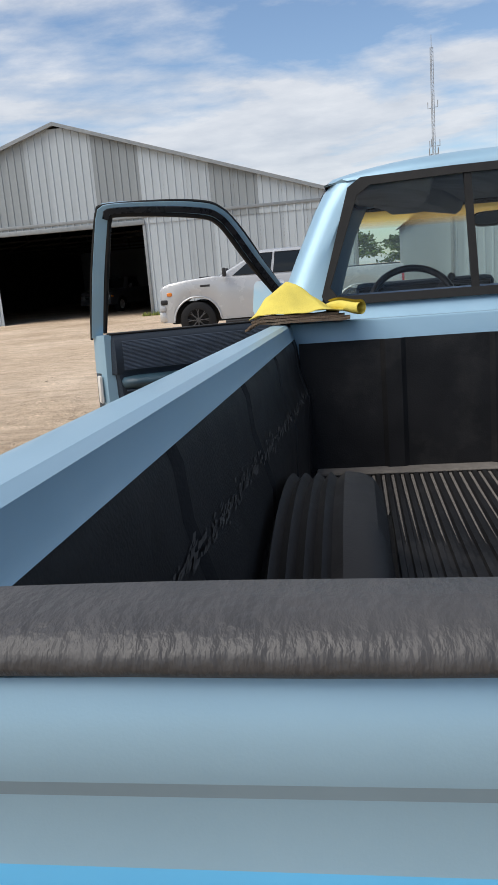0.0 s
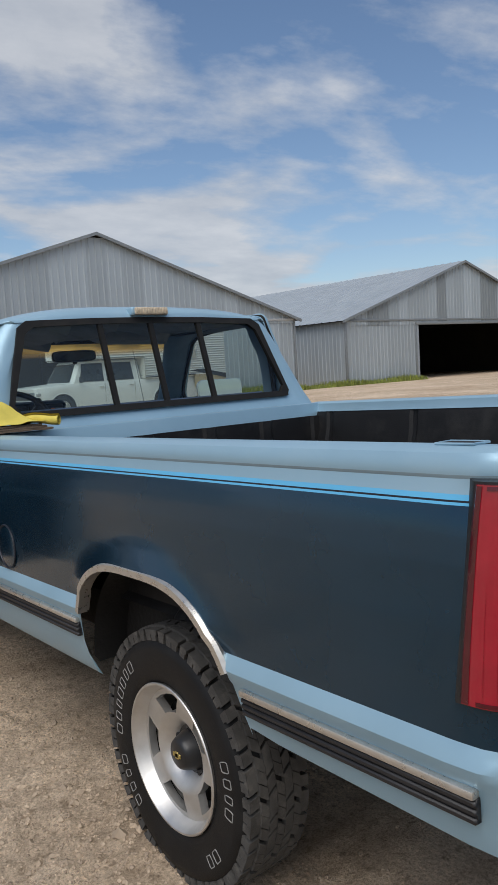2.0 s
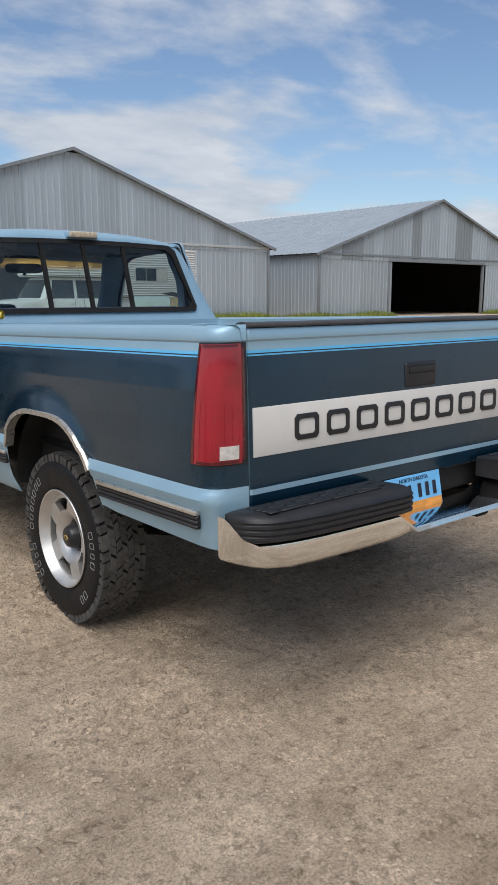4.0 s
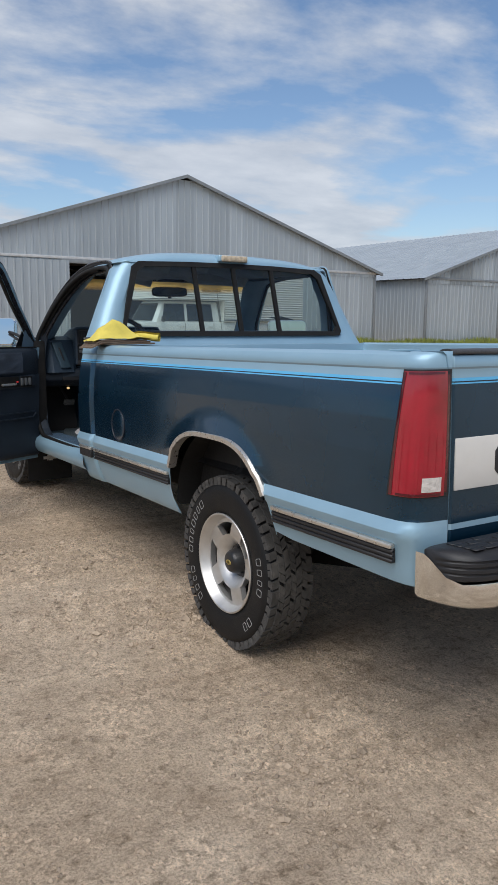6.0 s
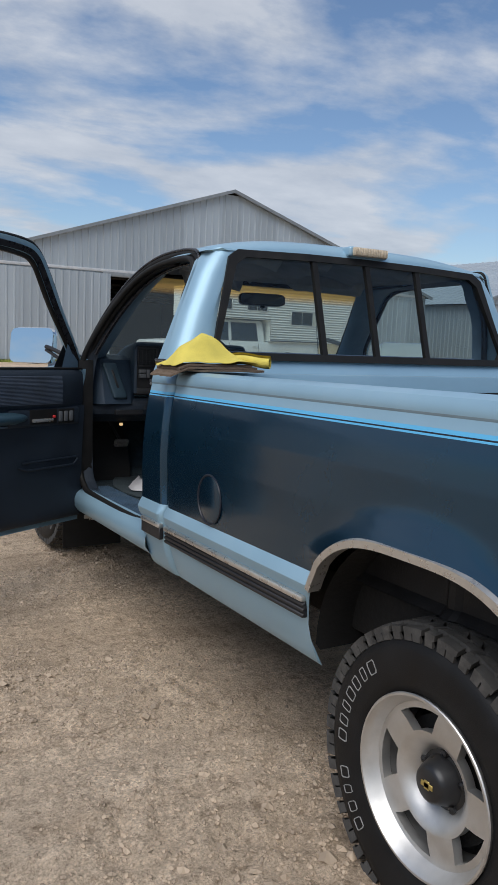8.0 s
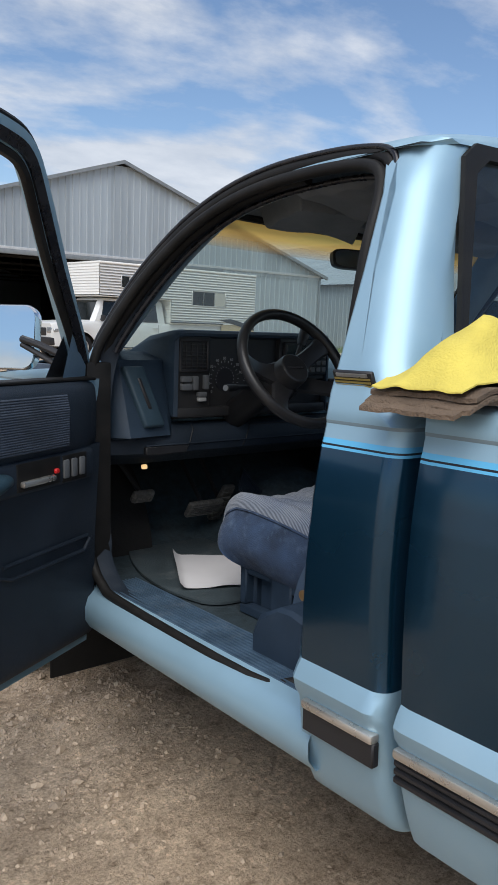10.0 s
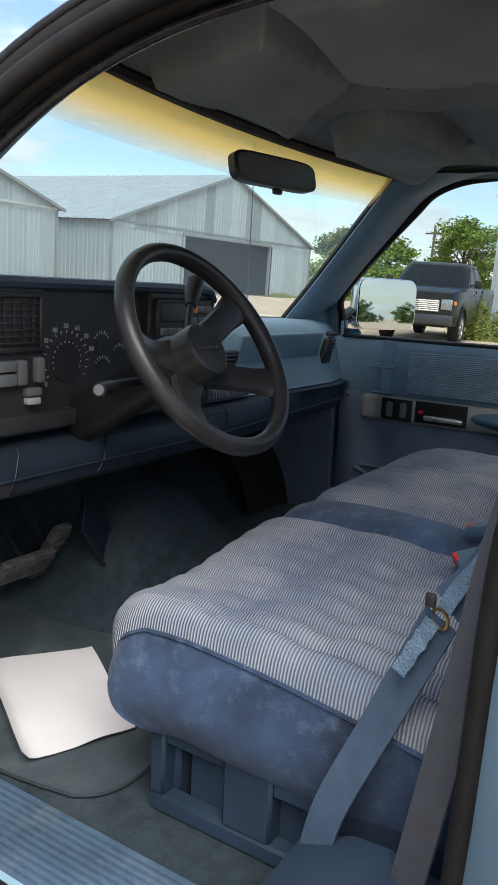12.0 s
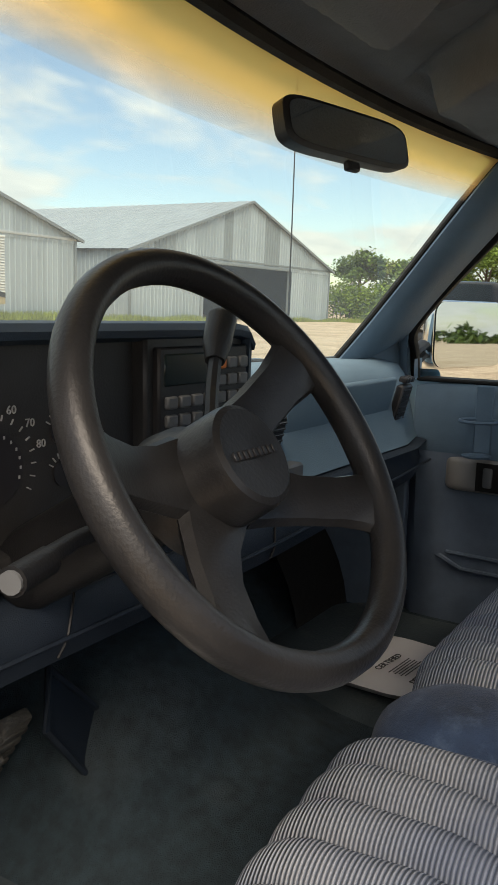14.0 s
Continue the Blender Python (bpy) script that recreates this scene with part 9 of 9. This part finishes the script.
M_TAN = mat("tan_camper_skirt", (0.42, 0.35, 0.22), 0.5, 0, 0.1, 4)
M_CURTAIN = mat("pale_curtain", (0.45, 0.44, 0.40), 0.9, 0, 0.1, 20)


def camper():
    root = thing("slide_in_camper", "white slide-in camper with ribbed siding and framed windows on the truck", "camper", m=pose(6.95, 23.0, 0, 0, 0, 3))
    def band(bm, x0, x1, y, z, sg):
        loft(bm, [[(x0, sg * y, z), (x1, sg * y, z)], [(x0, sg * (y + 0.018), z + 0.004), (x1, sg * (y + 0.018), z + 0.004)], [(x0, sg * y, z + 0.085), (x1, sg * y, z + 0.085)]])
    z = 1.24
    while z < 2.86:
        x0 = 2.5 if z > 1.98 else 5.18
        bm = bmesh.new()
        for sg in (-1, 1):
            band(bm, x0, 8.85, 1.08, z, sg)
        for xx, o in ((x0, -1), (8.85, 1)):
            loft(bm, [[(xx, -1.08, z), (xx, 1.08, z)], [(xx + o * 0.018, -1.08, z + 0.004), (xx + o * 0.018, 1.08, z + 0.004)], [(xx, -1.08, z + 0.085), (xx, 1.08, z + 0.085)]])
        part("siding_band", bm, [M_SIDING], root)
        z += 0.085
    bm = bmesh.new()
    bx(bm, 2.48, 8.88, -1.11, 1.11, z, z + 0.07, 0.03, 2)
    bx(bm, 2.52, 8.8, -1.05, 1.05, 1.955, 1.985, 0.01, 1)
    bx(bm, 5.2, 8.8, -1.05, 1.05, 1.20, 1.24, 0.01, 1)
    part("camper_roof", bm, [M_SIDING], root)
    bm = bmesh.new()
    bx(bm, 4.6, 5.1, -0.3, 0.3, z + 0.07, z + 0.17, 0.04, 2)
    part("roof_vent", bm, [M_SIDING], root)
    for sg in (-1, 1):
        for x0, x1, z0, z1, n in ((3.28, 3.56, 2.26, 2.60, 1), (4.2, 5.0, 2.26, 2.60, 2), (6.05, 7.45, 1.84, 2.30, 3)):
            bm = bmesh.new()
            for a, b, c, d in ((x0 - 0.03, x1 + 0.03, z0 - 0.03, z0), (x0 - 0.03, x1 + 0.03, z1, z1 + 0.03), (x0 - 0.03, x0, z0, z1), (x1, x1 + 0.03, z0, z1)):
                bx(bm, a, b, sg * 1.07, sg * 1.112, c, d, 0.004, 1)
            win = part("camper_window", bm, [M_SATIN], root, "aluminium-framed camper window")
            for k in range(n):
                bm = bmesh.new()
                w_ = (x1 - x0) / n
                bx(bm, x0 + k * w_ + 0.012, x0 + (k + 1) * w_ - 0.012, sg * 1.09, sg * 1.103, z0 + 0.008, z1 - 0.008, 0.003, 1)
                part("pane", bm, [M_CURTAIN if n == 3 and k == 2 else M_VGLASS], win)
        bm = bmesh.new()
        quad = [[(7.35, sg * y, 0.78), (8.85, sg * y, 0.86), (8.85, sg * y, 1.24), (7.35, sg * y, 1.24)] for y in (1.060, 1.085)]
        loft(bm, quad, True, True)
        part("lower_skirt", bm, [M_TAN], root, "tan lower skirt")
        bm = bmesh.new()
        loft(bm, [[(7.15, sg * y, 1.40), (7.75, sg * y, 1.44), (8.84, sg * y, 1.22), (8.84, sg * y, 1.06)] for y in (1.086, 1.104)], True, True)
        part("slanted_band", bm, [M_VDARK], root, "dark slanted band")
        bm = bmesh.new()
        bx(bm, 5.18, 7.4, sg * 1.09, sg * 1.12, 1.235, 1.27, 0.008, 1)
        part("edge_moulding", bm, [M_VDARK], root)


camper()

# ---- yellow cloth on a folded brown towel, on the corner of the bed ----
M_YELLOW = mat("yellow_chamois_cloth", (0.68, 0.56, 0.11), 0.9, 0, 0.12, 14, 0.35, 260, stain=0.2, sscale=9, stain_col=(0.46, 0.38, 0.06))
M_TOWEL = mat("grey_brown_towel", (0.16, 0.115, 0.08), 1.0, 0, 0.25, 24, 0.7, 260)


def sheet(bm, f, nu, nv, th):
    a = [[Vector(f(i / nu, j / nv)) for i in range(nu + 1)] for j in range(nv + 1)]
    b = [[p + Vector((0, 0, th)) for p in r] for r in a]
    loft(bm, b)
    loft(bm, [r[::-1] for r in a])
    for r0, r1 in ((a[0], b[0]), (b[-1], a[-1]), ([r[0] for r in b], [r[0] for r in a]), ([r[-1] for r in a], [r[-1] for r in b])):
        loft(bm, [r0, r1])
    bmesh.ops.recalc_face_normals(bm, faces=bm.faces)


def rag_things():
    place = lambda x, y, z: Vector(pose(0, 0, 0, -1.55, 0, 0) @ Vector((x, y, z)))
    bm = bmesh.new()
    for k in range(3):     # three folded layers
        def f(u, v, k=k):
            x = -1.000 + 0.012 * k + u * (0.335 - 0.03 * k)
            y = 1.345 - 0.035 * u - v * (0.175 + 0.02 * math.sin(3 * u + k))
            z = 1.2425 + k * 0.0085 + 0.004 * noise.noise(Vector((u * 5, v * 4, k * 3)))
            z -= 0.020 * max(0.0, (0.16 - u) / 0.16) ** 1.5 * (1 if k < 2 else 0.6)
            return place(x, y, z)
        sheet(bm, f, 26, 14, 0.007)
    tagged(finish("folded_towel", bm, [M_TOWEL], angle=60), "folded grey-brown towel lying on the bed corner", "towel")
    bm = bmesh.new()

    def g(u, v):
        x = -0.985 + 0.30 * u
        y = 1.335 - 0.03 * u - 0.165 * v
        d = math.hypot((x + 0.862) / 0.125, (y - 1.225) / 0.115)
        rim = min(1.0, min(u, 1 - u) / 0.16) * min(1.0, min(v, 1 - v) / 0.30)
        z = 1.2715 + 0.092 * max(0.0, 1 - d * 0.9) ** 0.8 * rim
        ridge = max(0.0, 1 - abs((x + 0.862) * 0.55 + (y - 1.225) * 1.0) / 0.03)
        z += 0.018 * ridge * max(0.0, 1 - abs(u - 0.62) / 0.4) + 0.006 * noise.noise(Vector((u * 6, v * 5, 2)))
        z -= 0.012 * max(0.0, (0.10 - u) / 0.10)
        return place(x, y, z)
    sheet(bm, g, 40, 24, 0.0022)
    # rolled end
    rings = []
    for k in range(15):
        t = k / 14
        p = Vector((-0.735 + 0.105 * t, 1.275 - 0.12 * t, 1.282 + 0.006 * math.sin(5 * t)))
        rings.append([place(p.x + r_ * math.cos(a) * 0.7, p.y + r_ * math.cos(a) * 0.7, p.z + r_ * math.sin(a)) for a in np.linspace(-0.4, 2 * math.pi * 1.25, 22) for r_ in [0.009 + 0.012 * (a / 8) + 0.004 * t]])
    loft(bm, rings)
    loft(bm, [[p + Vector((0, 0, -0.0015)) for p in r] for r in rings])
    tagged(finish("yellow_cloth", bm, [M_YELLOW], angle=60), "crumpled yellow chamois cloth peaked over a folded towel", "cloth")


rag_things()

# ---- pale metal shed beyond the black pickup, with meter boxes ----
M_METER = mat("grey_meter_box", (0.46, 0.48, 0.49), 0.5, 0.3, 0.06, 8)
meter_shed = shed(31.5, 45.5, -19.6, 30, 5.2, 7.8, None, "pale ribbed metal shed with meter boxes on its wall")
for y0, y1, z0, z1, s in ((8.85, 9.7, 1.45, 2.5, 0.0), (7.95, 8.55, 1.5, 2.3, 0.0)):
    bm = bmesh.new()
    bx(bm, 31.26, 31.48, y0, y1, z0, z1, 0.02, 1)
    bx(bm, 31.245, 31.262, y0 + 0.04, y1 - 0.04, z0 + 0.05, z1 - 0.05, 0.01, 1)
    box_ = tagged(finish("meter_box", bm, [M_METER]), "grey electrical meter box on the shed wall", "meter box", "meter boxes on the wall")
    bm = bmesh.new()
    tube(bm, [(31.4, (y0 + y1) / 2, z0), (31.4, (y0 + y1) / 2, 0.02)], 0.035, 8)
    part("conduit", bm, [M_METER], box_)

# ---- radio tower and utility pole ----
M_STEEL = mat("grey_galvanised_steel", (0.30, 0.31, 0.32), 0.5, 0.5, 0.1, 2)
M_POLEWOOD = mat("weathered_pole_wood", (0.16, 0.12, 0.09), 0.9, 0, 0.2, 3)


def radio_tower():
    root = thing("radio_tower", "slim grey lattice radio tower behind the sheds", "radio tower", m=pose(14.6, 150, 0))
    legs = [(0.30 * math.cos(a), 0.30 * math.sin(a)) for a in (0.3, 0.3 + 2.094, 0.3 + 4.189)]
    for x, y in legs:
        bm = bmesh.new()
        tube(bm, [(x, y, 0), (x, y, 37.5)], 0.045, 5)
        part("mast_leg", bm, [M_STEEL], root)
    bm = bmesh.new()
    for k in range(52):
        z = k * 0.72
        for i in range(3):
            (xa, ya), (xb, yb) = legs[i], legs[(i + 1) % 3]
            tube(bm, [(xa, ya, z), (xb, yb, z + 0.72)], 0.02, 4)
            tube(bm, [(xa, ya, z + 0.72), (xb, yb, z + 0.72)], 0.018, 4)
    tagged(part("lattice", bm, [M_STEEL], root), "crossed steel lattice bars", kind="stuff")
    for z, n in ((19.6, 4), (21.0, 3), (27.5, 2)):
        for k in range(n):
            bm = bmesh.new()
            a = k * 2 * math.pi / n + z
            tube(bm, [(0.5 * math.cos(a), 0.5 * math.sin(a), z), (1.1 * math.cos(a), 1.1 * math.sin(a), z), (1.1 * math.cos(a), 1.1 * math.sin(a), z + 1.1)], 0.07, 6)
            part("antenna", bm, [M_STEEL], root)
    bm = bmesh.new()
    tube(bm, [(0, 0, 37.2), (0, 0, 39.5)], 0.05, 6)
    part("top_rod", bm, [M_STEEL], root)


radio_tower()


def utility_pole():
    root = thing("utility_pole", "weathered wooden utility pole with a crossarm", "utility pole", m=pose(79.5, 30, 0, 0, 0, 65))
    bm = bmesh.new()
    tube(bm, [(0, 0, 0), (0, 0, 4), (0, 0, 7.9)], [0.17, 0.15, 0.12], 10)
    part("pole", bm, [M_POLEWOOD], root)
    bm = bmesh.new()
    bx(bm, -1.25, 1.25, -0.07, 0.07, 7.0, 7.16, 0.01, 1)
    part("crossarm", bm, [M_POLEWOOD], root)
    for x in (-1.1, -0.45, 0.45, 1.1):
        bm = bmesh.new()
        revolve(bm, [(7.16, 0.03), (7.22, 0.07), (7.32, 0.05), (7.36, 0.001)], 8, m=Matrix.Translation((x, 0, 0)), axis="z")
        part("insulator", bm, [M_METER], root)


utility_pole()

# ---- trees, hedge, weeds and grass ----
def leaf_material(name, base, var, tint=(0.9, -0.3)):
    m = mat(name, base, 0.6, 0, 0.3, 1.2, spec=0.3)
    n, l = m.node_tree.nodes, m.node_tree.links
    g = n.new("ShaderNodeNewGeometry")
    r = n.new("ShaderNodeValToRGB")
    r.color_ramp.elements[0].color = (1 - var, 1 - var, 1 - var, 1)
    r.color_ramp.elements[1].color = (1 + var, 1 + var * tint[0], 1 + var * tint[1], 1)
    l.new(g.outputs["Random Per Island"], r.inputs[0])
    p = n["Principled BSDF"]
    src = p.inputs["Base Color"].links[0].from_socket
    mx = n.new("ShaderNodeMixRGB")
    mx.blend_type = "MULTIPLY"
    mx.inputs[0].default_value = 1.0
    l.new(src, mx.inputs[1]); l.new(r.outputs[0], mx.inputs[2]); l.new(mx.outputs[0], p.inputs["Base Color"])
    return m


M_LEAF = leaf_material("fresh_green_leaves", (0.15, 0.22, 0.055), 0.45)
M_LEAFDARK = leaf_material("deep_green_leaves", (0.085, 0.135, 0.045), 0.45)
M_GRASS = leaf_material("yard_grass", (0.22, 0.26, 0.085), 0.45)
M_BARK = mat("grey_brown_bark", (0.12, 0.09, 0.065), 0.9, 0, 0.3, 6, 0.5, 40)
rng = random.Random(7)


def leaves(vs, fs, c, spread, n, size):
    for _ in range(n):
        d = Vector((rng.gauss(0, 1), rng.gauss(0, 1), rng.gauss(0, 0.8)))
        p = Vector(c) + Vector((d.x * spread[0], d.y * spread[1], d.z * spread[2])) * 0.5
        a = Vector((rng.uniform(-1, 1), rng.uniform(-1, 1), rng.uniform(-0.6, 0.6))).normalized()
        b = a.cross(Vector((rng.uniform(-1, 1), rng.uniform(-1, 1), rng.uniform(-1, 1)))).normalized()
        s = size * rng.uniform(0.6, 1.4)
        k = len(vs)
        vs += [p - a * s, p + b * s * 0.45, p + a * s, p - b * s * 0.45]
        fs.append((k, k + 1, k + 2, k + 3))


def leaf_mesh(name, vs, fs, m, parent=None):
    me = bpy.data.meshes.new(name)
    me.from_pydata([tuple(v) for v in vs], [], fs)
    me.materials.append(m)
    ob = new(name, me)
    if parent:
        ob.parent = parent
    return ob


def tree(x, y, h, w, m, label, n=5200, size=0.16, low=0.25):
    root = thing("tree", label, "tree", "trees round the yard", pose(x, y, 0))
    bm = bmesh.new()
    bend = [(0, 0, 0), (0.05 * w, 0.03 * w, h * 0.3), (-0.04 * w, 0.02 * w, h * 0.6), (0.02 * w, 0, h * 0.9)]
    tube(bm, bez(bend, 4), [h * 0.03 * (1 - 0.85 * k / 12) for k in range(13)], 8)
    ends = []
    for k in range(11):
        z = h * rng.uniform(low, 0.75)
        a = k * 2.4 + rng.uniform(-0.3, 0.3)
        reach = w * 0.5 * rng.uniform(0.55, 1.0) * (1 - 0.5 * max(0, z / h - 0.5))
        e = Vector((reach * math.cos(a), reach * math.sin(a), z + h * rng.uniform(0.08, 0.25)))
        tube(bm, [(0, 0, z * 0.92), e * 0.5 + Vector((0, 0, z * 0.5)), e], [h * 0.012, h * 0.008, h * 0.003], 5)
        ends.append(e)
    part("trunk", bm, [M_BARK], root)
    vs, fs = [], []
    ends += [Vector((rng.uniform(-0.2, 0.2) * w, rng.uniform(-0.2, 0.2) * w, h * rng.uniform(0.7, 0.95))) for _ in range(8)]
    for e in ends:
        for _ in range(3):
            o = e + Vector((rng.gauss(0, 0.09) * w, rng.gauss(0, 0.09) * w, rng.gauss(0, 0.05) * h))
            leaves(vs, fs, o, (w * 0.16, w * 0.16, h * 0.085), n // (3 * len(ends)), size)
    leaf_mesh("crown", vs, fs, m, root)
    return root


tree(47.0, 16.4, 5.7, 4.2, M_LEAF, "leafy green tree with a broken crown beside the shed", 9000, 0.10)
tree(66, 22.6, 3.6, 5.0, M_LEAF, "leafy green tree behind the parked pickup", 5200, 0.2)
tree(80, 33.5, 3.4, 6.5, M_LEAFDARK, "dark green tree far behind the pickup", 4200, 0.22)
tree(88, 44.5, 7.5, 7.0, M_LEAFDARK, "distant dark green tree beyond the hedge", 4200, 0.25)
tree(92, 40.0, 6.8, 7.5, M_LEAF, "distant green tree beyond the hedge", 4200, 0.25)
tree(-1.5, 120, 6.0, 9.0, M_LEAFDARK, "distant dark tree seen between the sheds", 3000, 0.35)
tree(8.5, 122, 5.2, 9.0, M_LEAFDARK, "distant dark tree seen between the sheds", 3000, 0.35)

# belt of woods far behind the truck
vs, fs = [], []
for k in range(240):
    a = radians(rng.uniform(140, 260))
    d = rng.uniform(210, 240)
    h = rng.uniform(1.6, 5.5)
    for q in range(5):
        leaves(vs, fs, (d * math.sin(a) + rng.gauss(0, 1.5), d * math.cos(a) + rng.gauss(0, 1.5), h * (0.15 + 0.18 * q)), (3.6 - 0.5 * q, 3.6 - 0.5 * q, 1.6), 16, 1.1)
tagged(leaf_mesh("far_woods", vs, fs, M_LEAFDARK), "dark belt of woods on the horizon", "woods", kind="stuff")

# hedge beside the far shed
vs, fs = [], []
for k in range(90):
    t = k / 89
    c = (55.5 + 12 * t + rng.uniform(-1, 1), 31.6 - 2.6 * t + rng.uniform(-0.8, 0.8), rng.uniform(0.5, 2.6))
    leaves(vs, fs, c, (1.2, 1.0, 1.0), 85, 0.15)
hedge = thing("hedge", "tall bushy green hedge beside the far shed", "hedge")
leaf_mesh("hedge_leaves", vs, fs, M_LEAF, hedge)
bm = bmesh.new()
for k in range(24):
    t = k / 23
    tube(bm, [(55.5 + 12 * t, 31.6 - 2.6 * t, 0), (55.5 + 12 * t + rng.uniform(-0.4, 0.4), 31.6 - 2.6 * t, 1.6)], 0.04, 5)
part("stems", bm, [M_BARK], hedge)
# weeds by the black pickup
for cx, cy, h, n in ((20.6, 7.75, 1.35, 900), (21.6, 7.35, 1.0, 600), (23.5, 7.6, 0.7, 400)):
    vs, fs = [], []
    root = thing("weed_clump", "tall yellow-green weeds growing beside the shed drive", "weeds", "weed clumps", pose(cx, cy, 0))
    for _ in range(n):
        a, rr = rng.uniform(0, 6.28), abs(rng.gauss(0, 0.30))
        z0 = rng.uniform(0, h * max(0.2, 1 - rr))
        leaves(vs, fs, (rr * math.cos(a), rr * math.sin(a), z0), (0.05, 0.05, 0.08), 4, 0.034)
    leaf_mesh("weed_leaves", vs, fs, M_GRASS, root)
    bm = bmesh.new()
    for _ in range(18):
        a = rng.uniform(0, 6.28)
        tube(bm, [(0.15 * math.cos(a), 0.15 * math.sin(a), 0), (0.35 * math.cos(a), 0.35 * math.sin(a), h * rng.uniform(0.6, 1))], 0.006, 4)
    part("stems", bm, [M_GRASS], root)


def grass_blades(name, label, spots):
    """Tufts of blades: spots are (x0, x1, y0, y1, count, height)."""
    vs, fs = [], []
    for x0, x1, y0, y1, n, h in spots:
        for _ in range(n):
            x, y = rng.uniform(x0, x1), rng.uniform(y0, y1)
            clump = 0.45 + 0.9 * max(0.0, noise.noise(Vector((x * 0.35, y * 0.35, 1))) + 0.25)
            a, hh, w = rng.uniform(0, 6.28), h * clump * rng.uniform(0.5, 1.25), 0.012 + 0.02 * rng.random()
            lx, ly = rng.gauss(0, 0.2) * hh, rng.gauss(0, 0.2) * hh
            k, z = len(vs), rise(x, y)
            ca, sa = math.cos(a) * w, math.sin(a) * w
            vs += [(x - ca, y - sa, z), (x + ca, y + sa, z), (x + lx, y + ly, z + hh)]
            fs.append((k, k + 1, k + 2))
    tagged(leaf_mesh(name, vs, fs, M_GRASS), label, "grass", kind="stuff")


grass_blades("shed_grass", "green grass growing along the shed walls", [(17.5, 26.4, 28.9, 29.9, 5200, 0.42), (26.2, 36.2, 29.0, 30.2, 4200, 0.35), (46.4, 52.6, 29.0, 29.9, 2200, 0.3), (52.5, 60, 27.5, 31, 4200, 0.3), (-9.2, -8.5, 29.5, 29.9, 160, 0.25), (-2, 3.1, 29.4, 31, 1200, 0.3), (3.1, 8.9, 29.2, 29.8, 1800, 0.25)])
grass_blades("drive_grass", "yellow-green grass along the pale shed", [(20.5, 31.3, 3.0, 8.6, 12000, 0.3), (26.5, 31.3, 8.4, 11.5, 2500, 0.25), (55, 75, 22, 27, 5000, 0.3)])

# low field beyond the yard and a far pale barn roof
M_FIELD = mat("far_green_field", (0.13, 0.17, 0.06), 0.95, 0, 0.25, 0.05)
bm = bmesh.new()
loft(bm, [[(54, 18, 0.03), (400, 10, 0.03)], [(54, 26.5, 0.03), (400, 200, 0.03)]])
tagged(finish("field", bm, [M_FIELD]), "mown green field beyond the yard", "field", kind="structure")
barn = thing("far_barn", "distant white-roofed barn behind the hedge", "barn", m=pose(98, 47, 0, 0, 0, -20))
bm = bmesh.new()
loft(bm, [[(0, 0, 0), (16, 0, 0)], [(0, 0, 2.6), (16, 0, 2.6)]])
loft(bm, [[(0, 8, 0), (0, 0, 0)], [(0, 8, 2.6), (0, 0, 2.6)], [(0, 4, 4.6), (0, 4, 4.6)]])
part("wall", bm, [M_SHEET], barn)
bm = bmesh.new()
loft(bm, [[(-0.3, -0.4, 2.5), (16.3, -0.4, 2.5)], [(-0.3, 4, 4.7), (16.3, 4, 4.7)], [(-0.3, 8.4, 2.5), (16.3, 8.4, 2.5)]])
part("roof", bm, [M_VOLDWHITE], barn)

# ---- loose stones on the yard ----
def stones():
    M_STONE = leaf_material("loose_earth_crumbs", (0.360, 0.280, 0.202), 0.25, (0.97, 0.92))
    vs, fs = [], []
    base = [(1, 0, 0), (0, 1, 0), (-1, 0, 0), (0, -1, 0), (0, 0, 1), (0.7, 0.7, 0.4), (-0.7, 0.7, 0.5), (-0.7, -0.7, 0.4), (0.7, -0.7, 0.5)]
    faces = [(0, 5, 4), (5, 1, 4), (1, 6, 4), (6, 2, 4), (2, 7, 4), (7, 3, 4), (3, 8, 4), (8, 0, 4), (0, 1, 5), (1, 2, 6), (2, 3, 7), (3, 0, 8)]
    for _ in range(110000):
        near = rng.random() < 0.8
        x = rng.uniform(-4.2, -0.6) if near else rng.uniform(-8, 3)
        y = rng.uniform(-2.6, 5.0) if near else rng.uniform(-4, 12)
        c = churned(x, y)
        if c < rng.uniform(-0.12, 0.9):
            continue
        s = 0.0032 + 0.006 * rng.random() ** 2.5 + (0.012 * rng.random() if rng.random() < 0.035 * (0.3 + c) else 0)
        a = rng.uniform(0, 6.28)
        z = rise(x, y) + bumps(x, y)
        k = len(vs)
        sx, sy, sz = s * rng.uniform(0.7, 1.4), s * rng.uniform(0.7, 1.3), s * rng.uniform(0.6, 1.1)
        for px, py, pz in base:
            j = rng.uniform(0.8, 1.2)
            vs.append((x + (px * math.cos(a) * sx - py * math.sin(a) * sy) * j, y + (px * math.sin(a) * sx + py * math.cos(a) * sy) * j, z + pz * sz * j - 0.001))
        fs += [(k + p, k + q, k + r) for p, q, r in faces]
    tagged(leaf_mesh("loose_stones", vs, fs, M_STONE), "small loose stones scattered on the gravel", "stones", kind="stuff")


stones()
